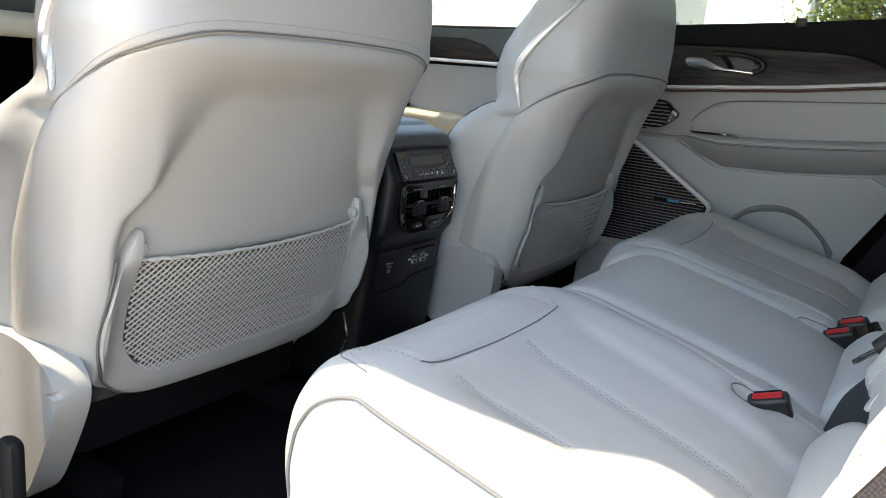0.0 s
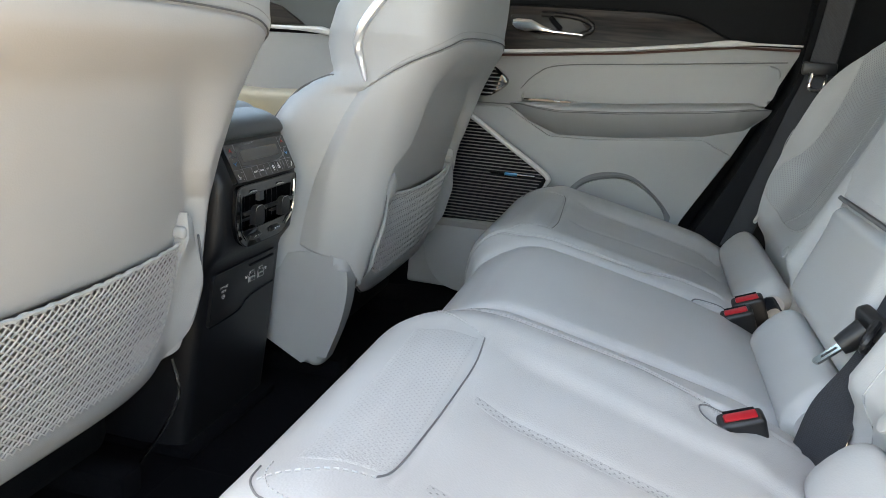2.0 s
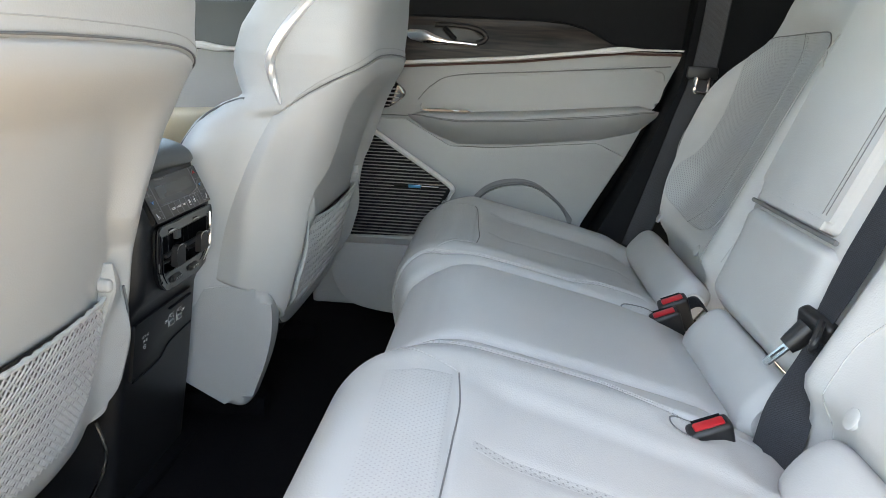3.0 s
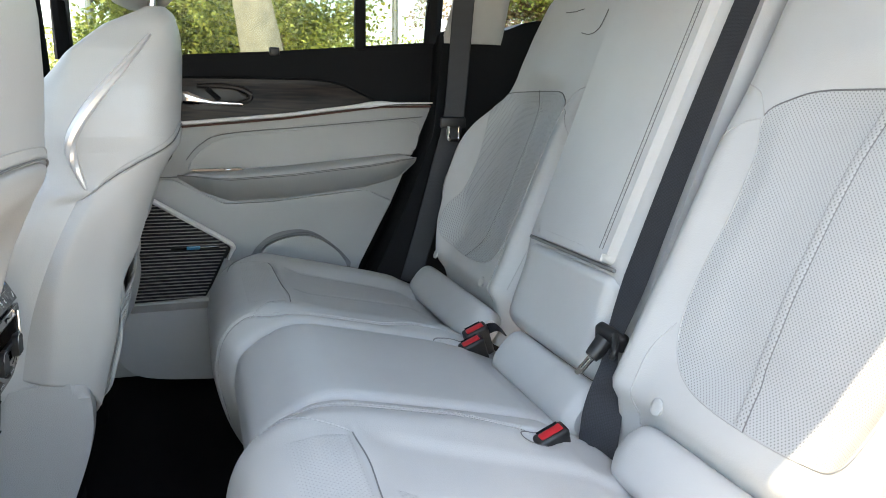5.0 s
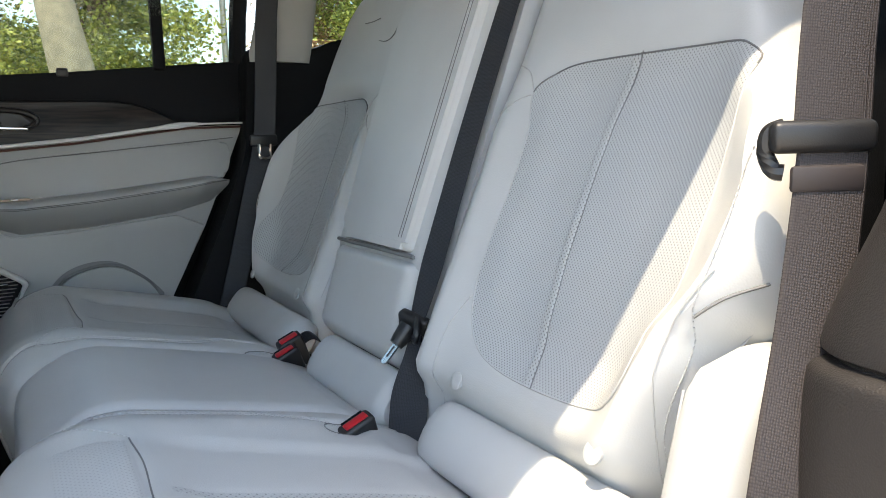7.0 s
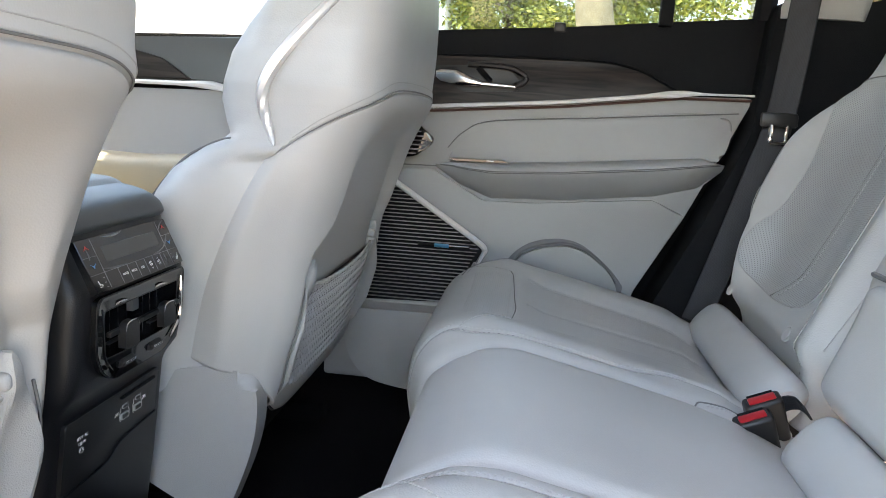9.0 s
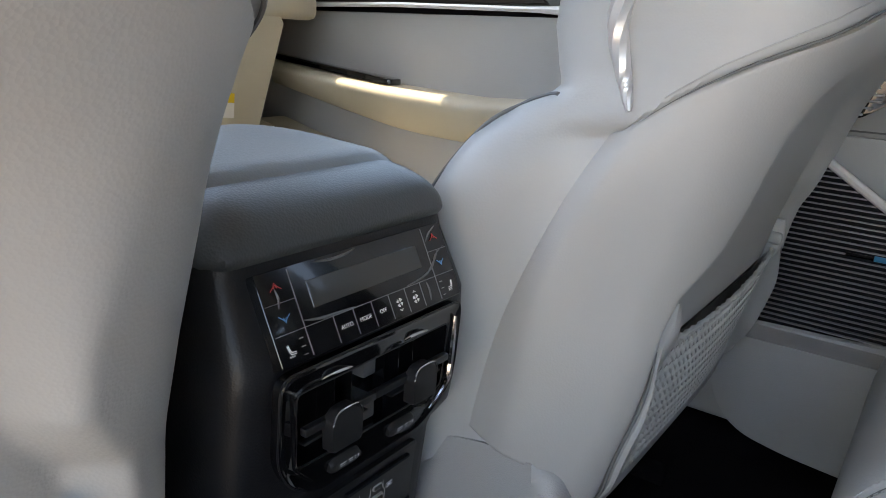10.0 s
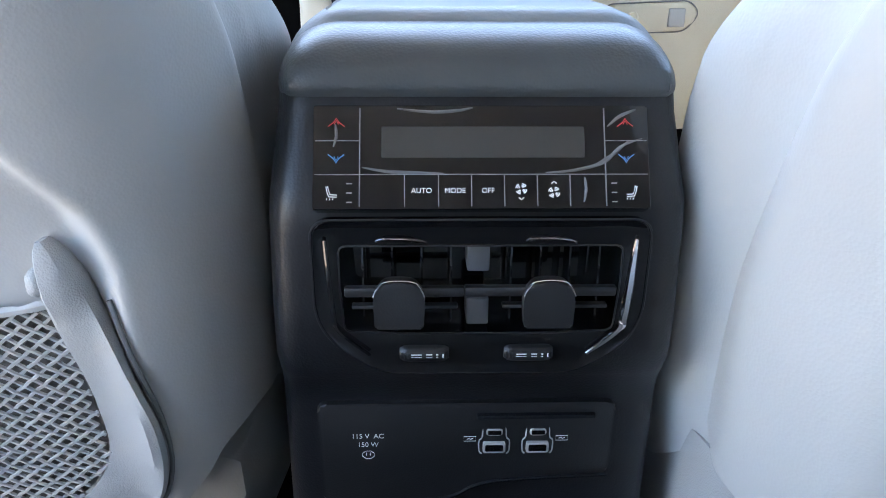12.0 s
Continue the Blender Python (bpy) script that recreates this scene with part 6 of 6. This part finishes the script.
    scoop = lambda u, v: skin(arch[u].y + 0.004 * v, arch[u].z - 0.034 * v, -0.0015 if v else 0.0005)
    part("holder_hollow", sheet(scoop, list(range(len(arch))), [0.0, 0.12, 0.5, 1.0]), SHADE_GREY, holder, "grey strip whose colour stands for the shade above the holder")
    # dark cord along the lip, painted for the shade behind it
    lip = smooth_path([(0, a, b) for a, b in ((-0.352, 0.300), (-0.364, 0.318), (-0.386, 0.3465), (-0.420, 0.361), (-0.468, 0.368), (-0.505, 0.358), (-0.548, 0.326), (-0.566, 0.300))], 6)
    part("holder_gap", tube([(0.7385 + 0.04 * (p.z - 0.3) + 0.010, p.y, p.z) for p in lip], [0.0012 + 0.0030 * math.sin(math.pi * i / len(lip)) for i in range(len(lip))], 6), CREASE, holder, "dark cord that stands for the shade behind the holder's lip")
    # speaker
    gr = round_poly([(0.0, 0.484), (-0.125, 0.470), (-0.312, 0.352), (-0.258, 0.245), (-0.24, 0.236), (0.0, 0.225)], 0.012, 5)
    sp = part("speaker_grille", slab(gr, face(0.728), 0.03, 0.002), DARK, d, "black slatted speaker grille with a silver edge")
    for i in range(32):
        z = 0.241 + 0.0072 * i
        if z > 0.468:
            break
        ye = -0.127 - (0.470 - z) / 0.118 * 0.184 if z > 0.352 else -0.258 - (z - 0.245) / 0.107 * 0.053
        o = [(z - 0.0010, 0.0), (z - 0.0001, -0.005), (z + 0.0007, -0.005), (z + 0.0012, 0.001)]
        bm = loft([[Vector((0.7275 + q, y, p)) for p, q in o] for y in (0.0, ye + 0.008)])
        part("slat", bm, SLAT, sp, smooth=False)
    edge_path = smooth_path([(0.724, -0.10, 0.484), (0.724, -0.13, 0.470), (0.724, -0.20, 0.426), (0.724, -0.295, 0.366), (0.724, -0.313, 0.350), (0.724, -0.310, 0.338), (0.724, -0.300, 0.315)], 6)
    part("silver_edge", tube(edge_path, [0.0058] * (len(edge_path) - 12) + [0.0058 - 0.0004 * i for i in range(12)], 8), BRIGHT, sp, "satin silver edge")
    part("grille_rim", tube(smooth_path([(0.724, -0.303, 0.32), (0.722, -0.265, 0.245), (0.72, -0.24, 0.232), (0.72, -0.10, 0.226), (0.72, 0.0, 0.222)], 6), 0.010, 8), SHELL, sp)
    part("badge_plate", box(0.7205, 0.724, -0.285, -0.185, 0.3485, 0.3535, 0.001), GLOSS, sp, "gloss black badge bar")
    part("badge", box(0.7195, 0.722, -0.245, -0.217, 0.3480, 0.3550, 0.0008), BADGE, sp, "small blue badge")
    tw = round_poly([(-0.10, 0.585), (-0.168, 0.578), (-0.198, 0.552), (-0.196, 0.540), (-0.165, 0.516), (-0.10, 0.504)], 0.008, 4)
    t2 = part("tweeter", slab(tw, face(0.762), 0.02, 0.003), GLOSS, d, "small slatted tweeter in gloss black")
    for i in range(8):
        z = 0.512 + 0.0085 * i
        ye = -0.165 - (z - 0.516) / 0.026 * 0.028 if z < 0.541 else -0.190 + (z - 0.545) / 0.033 * 0.022
        part("slat", box(0.7575, 0.7615, ye + 0.004, -0.10, z - 0.0014, z + 0.0014, 0.0005, 1), SLAT, t2)
    # lever
    pk = round_poly([(-0.186, 0.690), (-0.30, 0.694), (-0.335, 0.688), (-0.360, 0.662), (-0.350, 0.648), (-0.25, 0.643), (-0.19, 0.668)], 0.008, 4)
    hp = part("handle_pocket", slab(pk, face(0.7715, 0.02), 0.01, 0.003), BLACK, d, "black handle pocket")
    loop = smooth_path([(-0.255, 0.694, 0), (-0.300, 0.6945, 0), (-0.340, 0.690, 0), (-0.364, 0.678, 0), (-0.362, 0.666, 0), (-0.345, 0.659, 0)], 6)
    part("handle_surround", tube([(0.768, p.x, p.y) for p in loop], 0.0055, 8), BLACK, hp, "raised black surround")
    rg = []
    for y, z, w, h in ((-0.196, 0.673, 0.003, 0.006), (-0.205, 0.671, 0.006, 0.012), (-0.235, 0.668, 0.008, 0.015), (-0.262, 0.662, 0.008, 0.009), (-0.285, 0.6585, 0.007, 0.0055), (-0.33, 0.657, 0.006, 0.004), (-0.347, 0.656, 0.004, 0.003)):
        rg.append([Vector((0.760 + 0.5 * w * math.cos(t), y, z + h * math.sin(t) * 0.9)) for t in [2 * math.pi * j / 14 for j in range(14)]])
    part("door_handle", loft(rg), CHROME, hp, "polished chrome door lever")
    part("handle_hinge", tube([(0.766, -0.275, 0.688), (0.764, -0.300, 0.664)], 0.006, 6), DARK, hp)
    part("lock_button", box(0.785, 0.800, -0.432, -0.410, belt_z(-0.42) - 0.012, belt_z(-0.42) + 0.006, 0.003), BLACK, d, "black sunshade hook")
    # window
    zt = 1.13
    part("window_frame", tube([(0.80, 0.0, 0.742), (0.79, 0.0, 0.85), (0.70, 0.0, zt)], 0.018, 8), DARK, d, "black window frame")
    part("window_divider", box(0.770, 0.790, -0.623, -0.599, 0.78, 1.14, 0.003), DARK, d)
    bmf = tube([(0.795, -0.785, 0.80), (0.785, -0.79, 0.90), (0.71, -0.80, zt)], 0.020, 8)
    part("window_frame", bmf, DARK, d)
    part("window_frame", tube([(0.705, 0.0, zt), (0.70, -0.4, zt + 0.01), (0.705, -0.8, zt)], 0.02, 8), DARK, d)
    for y0, y1 in ((-0.005, -0.612), (-0.612, -0.79)):
        bm = bmesh.new()
        q = [(0.800, y0, belt_z(y0) - 0.01), (0.800, y1, belt_z(y1) - 0.01), (0.705, y1, zt), (0.705, y0, zt)]
        a = [bm.verts.new(p) for p in q] + [bm.verts.new((p[0] + 0.004, p[1], p[2])) for p in q]
        for f in ((0, 1, 2, 3), (7, 6, 5, 4), (0, 4, 5, 1), (1, 5, 6, 2), (2, 6, 7, 3), (3, 7, 4, 0)):
            bm.faces.new([a[i] for i in f])
        part("window_pane", bm, TINTED, d, "lightly tinted side window glass", smooth=False)
    return d


rear_door()


def front_door():
    d = thing("front_door", "closed front passenger door with pale grey trim and long armrest", "car door", (0.8, 0.6, FLOOR_Z))
    part("door_shell", slab([(0.075, 0.05), (1.3, 0.05), (1.3, 0.70), (0.075, 0.735)], face(0.812), 0.09, 0.004), DARK, d, "black door shell")
    part("upper_trim", slab([(0.078, 0.728), (0.40, 0.716), (1.25, 0.70), (1.25, 0.60), (0.55, 0.628), (0.30, 0.632), (0.078, 0.612)], face(0.783, 0.02), 0.03, 0.006), SOFT, d, "dark soft upper trim")
    part("wood_inlay", slab([(0.30, 0.637), (0.36, 0.675), (0.42, 0.690), (1.2, 0.675), (1.2, 0.615), (0.5, 0.632)], face(0.774, 0.02), 0.02, 0.002), WOOD, d, "dark grey walnut inlay")
    pts = [(0.768, y, float(np.interp(y, [0.08, 0.22, 0.26, 0.6, 1.2], [0.622, 0.622, 0.628, 0.625, 0.605]))) for y in span(0.08, 1.2, 40)]
    part("chrome_strip", tube(pts, [0.0045 + 0.004 * math.exp(-((p[1] - 0.25) / 0.04) ** 2) for p in pts], 8), BRIGHT, d, "pale satin metal strip")
    part("upper_panel", slab([(0.078, 0.612), (0.25, 0.618), (1.2, 0.60), (1.2, 0.06), (0.078, 0.06)], face(0.785, 0.06), 0.03, 0.004), SHELL, d, "pale grey moulded panel")

    def arm(u, v):
        zt = float(np.interp(u, [0.2, 0.4, 0.6, 0.75, 0.92], [0.495, 0.482, 0.487, 0.496, 0.512]))
        e = min(1.0, max(0.02, min(u - 0.18, 0.93 - u) / 0.08)) ** 0.5
        return Vector((0.785 - 0.075 * e * math.sin(math.pi * v ** 0.5) ** 0.6, u, zt - (0.085 - 0.03 * step(0.5, 0.95, u)) * v ** 1.3))
    part("armrest", sheet(arm, span(0.182, 0.928, 50), span(0, 1, 18), 0.012, (-1, 0, 0)), CREAM, d, "cream padded armrest in sunlight")
    part("switch_panel", slab(round_poly([(0.58, 0.735), (0.58, 0.772), (0.72, 0.775), (0.90, 0.772), (0.92, 0.745)], 0.01, 3), lambda a, b, e: Vector((b + 0.004, a, 0.497 - e + 0.10 * max(0, a - 0.66))), 0.01, 0.002), GLOSS, d, "gloss black window switch panel")
    part("door_pocket", slab(round_poly([(0.36, 0.10), (0.36, 0.27), (0.59, 0.335), (0.80, 0.375), (0.92, 0.40), (0.95, 0.23), (0.93, 0.10)], 0.04, 5), face(0.712, 0.05), 0.08, 0.020, 4), CREAM, d, "moulded door pocket")
    part("window_frame", tube([(0.80, 1.25, 0.70), (0.775, 1.0, 0.88), (0.70, 0.45, 1.13), (0.70, 0.09, 1.14)], 0.018, 8), DARK, d)
    bm = bmesh.new()
    q = [(0.800, 0.09, 0.725), (0.800, 1.22, 0.70), (0.775, 1.0, 0.88), (0.70, 0.45, 1.13), (0.70, 0.09, 1.14)]
    a = [bm.verts.new(p) for p in q] + [bm.verts.new((p[0] + 0.004, p[1], p[2])) for p in q]
    bm.faces.new(a[:5])
    bm.faces.new(a[5:][::-1])
    for i in range(5):
        bm.faces.new((a[i], a[(i + 1) % 5], a[(i + 1) % 5 + 5], a[i + 5]))
    part("window_pane", bm, GLASS, d, "clear side window glass", smooth=False)


front_door()

# driver's door, closed, far side of the driver's seat
dd = thing("front_door", "closed driver's door with pale grey trim", "car door", (-0.8, 0.6, FLOOR_Z))
part("door_panel", slab([(0.22, 0.05), (1.3, 0.05), (1.3, 0.70), (0.22, 0.725)], lambda a, b, d: Vector((-0.785 - d, a, b)), 0.10, 0.006), SHELL, dd)
part("window_frame", tube([(-0.80, 1.25, 0.70), (-0.775, 1.0, 0.88), (-0.70, 0.45, 1.13), (-0.70, 0.2, 1.14)], 0.018, 8), DARK, dd)


# ---------------------------------------------------------------- dashboard
dash = thing("dashboard", "cream and black dashboard with closed glovebox", "dashboard", (0, 0.9, FLOOR_Z))


def dash_top():
    prof = [(0.74, 0.70), (0.70, 0.735), (0.74, 0.775), (0.90, 0.79), (1.28, 0.78), (1.28, 0.60), (0.80, 0.60)]
    rings = []
    for x in span(-0.76, 0.76, 21):
        rings.append([Vector((x, p.x + 0.05 * (x / 0.76) ** 2, p.y)) for p in round_poly(prof, 0.03, 4)])
    return loft(rings)


part("dash_top", dash_top(), SOFT, dash, "charcoal dash top")
part("dash_band", box(-0.74, 0.74, 0.755, 1.2, 0.588, 0.635, 0.015, 3), CREAM, dash, "cream dash band")
part("glovebox_surround", slab(round_poly([(0.135, 0.60), (0.66, 0.60), (0.60, 0.325), (0.135, 0.29)], 0.02, 4), lambda a, b, d: Vector((a, 0.768 + 0.12 * (0.53 - b) + d, b)), 0.10, 0.01, 3), CREAM, dash, "cream lower dash")
gb = part("glovebox", slab(round_poly([(0.187, 0.573), (0.580, 0.573), (0.526, 0.343), (0.160, 0.335)], 0.018, 4), lambda a, b, d: Vector((a, 0.760 + 0.12 * (0.53 - b) + d, b)), 0.02, 0.006, 3), CREAM, dash, "cream glovebox lid")
part("glovebox_handle", slab(round_poly([(0.238, 0.492), (0.358, 0.498), (0.374, 0.482), (0.356, 0.458), (0.238, 0.454)], 0.012, 5), lambda a, b, d: Vector((a, 0.754 + 0.12 * (0.53 - b) + d, b)), 0.01, 0.003, 2), CREAM, gb, "moulded glovebox handle")
part("glovebox_lock", loft([[Vector((0.276 + r * math.cos(t), y - 0.011, 0.476 + r * math.sin(t))) for t in [2 * math.pi * i / 18 for i in range(18)]] for y, r in ((0.784, 0.009), (0.770, 0.009), (0.7685, 0.007), (0.771, 0.005))]), CREAM, gb, "round cream lock")
# grey outline and grey block give the handle's recess shade as colour
part("handle_gap", tube([(p.x, 0.7595 + 0.12 * (0.53 - p.y), p.y) for p in round_poly([(0.236, 0.494), (0.359, 0.500), (0.376, 0.482), (0.357, 0.456), (0.236, 0.452)], 0.013, 6)], 0.0010, 6, True), SHADE_GREY, gb, "grey line painted for the shade round the handle")
part("handle_recess", box(0.328, 0.352, 0.7555, 0.785, 0.463, 0.489, 0.002), SHELL, gb, "grey block whose colour stands for a finger recess's shade")
cs = part("radio_panel", slab(round_poly([(-0.15, 0.66), (0.074, 0.66), (0.074, 0.36), (-0.14, 0.36)], 0.010, 4), lambda a, b, d: Vector((a, 0.645 + 0.15 * (0.6 - b) + d, b)), 0.12, 0.006, 2), GLOSS, dash, "gloss black radio panel")
for x in (-0.125, -0.048, 0.015, 0.041):
    part("indicator", box(x - 0.006, x + 0.006, 0.658, 0.668, 0.484, 0.491, 0.0015), LED, cs, "small red indicator lamp")
for z in (0.474, 0.500):
    part("stack_line", box(-0.135, 0.070, 0.657, 0.670, z - 0.0008, z + 0.0008, 0.0), STEEL, cs)
part("stack_knob", loft([[Vector((0.036 + r * math.cos(t), y - 0.098, 0.523 + r * math.sin(t))) for t in [2 * math.pi * i / 22 for i in range(22)]] for y, r in ((0.770, 0.020), (0.742, 0.019), (0.740, 0.016), (0.744, 0.013))]), SILVER, cs, "silver rotary knob")
for x in (-0.165, 0.101):
    part("stack_edge", box(x - 0.024, x + 0.024, 0.665, 0.85, 0.30, 0.62, 0.014, 3), CREAM, dash, "pale upright beside the radio panel")
part("toe_board", box(0.12, 0.72, 1.05, 1.28, FLOOR_Z, 0.30, 0.02), CARPET, dash, "black carpeted toe board")
part("kick_speaker", box(0.54, 0.76, 0.84, 1.04, 0.06, 0.33, 0.03, 3), DARK, dash, "dark kick panel")
part("kick_badge", box(0.600, 0.640, 0.835, 0.841, 0.240, 0.248, 0.001), BADGE, dash)

tag = thing("hang_tag", "white and yellow card tag hanging from the dash", "tag", (0.485, 0.74, 0.42))
part("tag_string", slab([(0.468, 0.60), (0.484, 0.60), (0.482, 0.462), (0.470, 0.462)], lambda a, b, d: Vector((a, 0.738 + d, b)), 0.002, 0.0), PAPER, tag)
part("tag_card", slab([(0.446, 0.430), (0.519, 0.423), (0.521, 0.448), (0.448, 0.4545)], lambda a, b, d: Vector((a, 0.736 + d, b)), 0.003, 0.0005, 1), PAPER, tag, "white card")
part("tag_band", slab([(0.448, 0.455), (0.521, 0.4485), (0.522, 0.464), (0.450, 0.470)], lambda a, b, d: Vector((a, 0.736 + d, b)), 0.003, 0.0005, 1), YELLOW, tag, "yellow band")

# rear glass; left and tail panes are unseen, added to dim the rear
for side in (-1, 1):
    q = [(side * 0.775, -0.93, 0.86), (side * 0.775, -2.02, 0.86), (side * 0.70, -2.02, 1.12), (side * 0.69, -0.96, 1.14)]
    bm = bmesh.new()
    vs = [bm.verts.new(p) for p in q] + [bm.verts.new((p[0] + side * 0.004, p[1], p[2])) for p in q]
    for f in ((0, 1, 2, 3), (7, 6, 5, 4), (0, 4, 5, 1), (1, 5, 6, 2), (2, 6, 7, 3), (3, 7, 4, 0)):
        bm.faces.new([vs[i] for i in f])
    tagged(part("quarter_window_right" if side > 0 else "quarter_window_left", bm, TINTED, None, smooth=False), "tinted quarter window behind the rear door", "window", kind="structure")
setting("tail_glass", box(-0.74, 0.74, -2.11, -2.105, 0.86, 1.18, 0.0), PRIVACY, "unseen dark tailgate glass, added to cut light from behind", "window")

# windscreen
ws = bmesh.new()
q = [(-0.70, 1.25, 0.80), (0.70, 1.25, 0.80), (0.62, 0.62, 1.17), (-0.62, 0.62, 1.17)]
a = [ws.verts.new(p) for p in q] + [ws.verts.new((p[0], p[1] + 0.003, p[2] + 0.005)) for p in q]
for f in ((0, 1, 2, 3), (7, 6, 5, 4), (0, 4, 5, 1), (1, 5, 6, 2), (2, 6, 7, 3), (3, 7, 4, 0)):
    ws.faces.new([a[i] for i in f])
w = part("windscreen", ws, GLASS, None, smooth=False)
tagged(w, "clear raked windscreen glass", "window", kind="structure")


# ---------------------------------------------------------------- outside
def tree(name, x, y, h, r, leaves, mat, seed, label):
    rnd = random.Random(seed)
    t = thing(name, label, "tree", (x, y, -0.42), "trees outside")
    pts = [Vector((x, y, -0.42)), Vector((x + 0.1, y + 0.05, 0.6)), Vector((x + 0.05, y - 0.1, h * 0.45)), Vector((x, y, h * 0.8))]
    path = smooth_path(pts, 6)
    part("trunk", tube(path, [0.16 * (1 - 0.85 * i / len(path)) for i in range(len(path))], 9), BARK, t, "grey brown trunk")
    bml = bmesh.new()
    ends = []
    for i in range(16):
        a = rnd.uniform(0, 2 * math.pi)
        z0 = h * rnd.uniform(0.12, 0.6)
        e = Vector((x + r * rnd.uniform(0.35, 0.95) * math.cos(a), y + r * rnd.uniform(0.35, 0.95) * math.sin(a), z0 + h * rnd.uniform(0.0, 0.35)))
        tube(smooth_path([Vector((x, y, z0)), Vector((x, y, z0)).lerp(e, 0.5) + Vector((0, 0, 0.15)), e], 4), [0.045, 0.04, 0.035, 0.03, 0.025, 0.02, 0.015, 0.012, 0.006], 5, bm=bml)
        ends.append(e)
    part("limbs", bml, BARK, t)
    verts, faces = [], []
    clumps = ends + [Vector((x + r * 0.8 * rnd.gauss(0, 0.55), y + r * 0.8 * rnd.gauss(0, 0.55), h * rnd.uniform(0.12, 0.95))) for _ in range(46)]
    for i in range(leaves):
        c = clumps[rnd.randrange(len(clumps))]
        p = c + Vector((rnd.gauss(0, 0.23), rnd.gauss(0, 0.23), rnd.gauss(0, 0.19)))
        u = Vector((rnd.gauss(0, 1), rnd.gauss(0, 1), rnd.gauss(0, 0.6))).normalized()
        v = u.cross(Vector((rnd.gauss(0, 1), rnd.gauss(0, 1), rnd.gauss(0, 1)))).normalized()
        s = rnd.uniform(0.024, 0.054)
        k = len(verts)
        verts += [p - u * s, p + v * s * 0.5, p + u * s, p - v * s * 0.5]
        faces.append((k, k + 1, k + 2, k + 3))
    me = bpy.data.meshes.new("crown")
    me.from_pydata(verts, [], faces)
    me.materials.append(mat)
    c = new("crown", me)
    c.parent = t
    c.matrix_parent_inverse = Matrix.Translation(-t.location)
    return t


tree("tree", 13.0, 0.3, 5.5, 2.2, 62000, LEAF, 3, "leafy green tree beyond the car park")
tree("tree", 12.0, -1.75, 5.0, 1.6, 62000, LEAF, 4, "leafy green tree beyond the car park")
tree("tree", 14.5, -6.4, 4.0, 1.6, 20000, LEAF_RED, 5, "reddish sparse tree beyond the car park")
tree("tree", 12.5, -7.2, 6.0, 2.5, 62000, LEAF, 6, "leafy green tree beyond the car park")
tree("tree", 16.0, -8.2, 3.2, 1.7, 26000, LEAF, 7, "low green tree beyond the car park")
for x, y in ((14.0, -4.15), (12.0, 1.17)):
    p = tagged(part("light_pole", tube([(x, y, -0.42), (x, y, 7.0)], [0.07, 0.05], 10), METAL), "grey metal light pole beyond the car park", "pole", "poles outside")


# pale column set up outside in place of a reflection in the glass
bare = tube(smooth_path([(9.6, -1.35, -0.42), (9.6, -1.20, 1.0), (9.6, -0.98, 2.4), (9.6, -0.80, 4.2)], 6), [0.36 - 0.011 * i for i in range(19)], 12)
tagged(part("leaning_trunk", bare, PALE_REFLECTION), "pale leaning column added in place of a window reflection", "trunk")


def hedge():
    rnd = random.Random(11)
    verts, faces = [], []
    for i in range(70000):
        p = Vector((18 + rnd.gauss(0, 0.6), rnd.uniform(-14, 6), -0.4 + 2.6 * rnd.random() ** 0.8 * (0.75 + 0.25 * math.sin(i))))
        u = Vector((rnd.gauss(0, 1), rnd.gauss(0, 1), rnd.gauss(0, 1))).normalized()
        v = u.orthogonal().normalized()
        s = rnd.uniform(0.035, 0.075)
        k = len(verts)
        verts += [p - u * s, p + v * s * 0.5, p + u * s, p - v * s * 0.5]
        faces.append((k, k + 1, k + 2, k + 3))
    me = bpy.data.meshes.new("hedge")
    me.from_pydata(verts, [], faces)
    me.materials.append(LEAF)
    return tagged(new("hedge", me), "green hedge along the car park's edge", "hedge", kind="stuff")


hedge()
bld = thing("building", "white stucco building with upright ribs beyond the car park", "building", (16, 12, -0.42))
part("wall", box(15.0, 24.0, 6.0, 24.0, -0.42, 5.0, 0.02), STUCCO, bld)
for i in range(14):
    part("rib", box(14.9, 15.0, 6.3 + 1.2 * i, 6.45 + 1.2 * i, -0.42, 5.0, 0.01), STUCCO, bld)
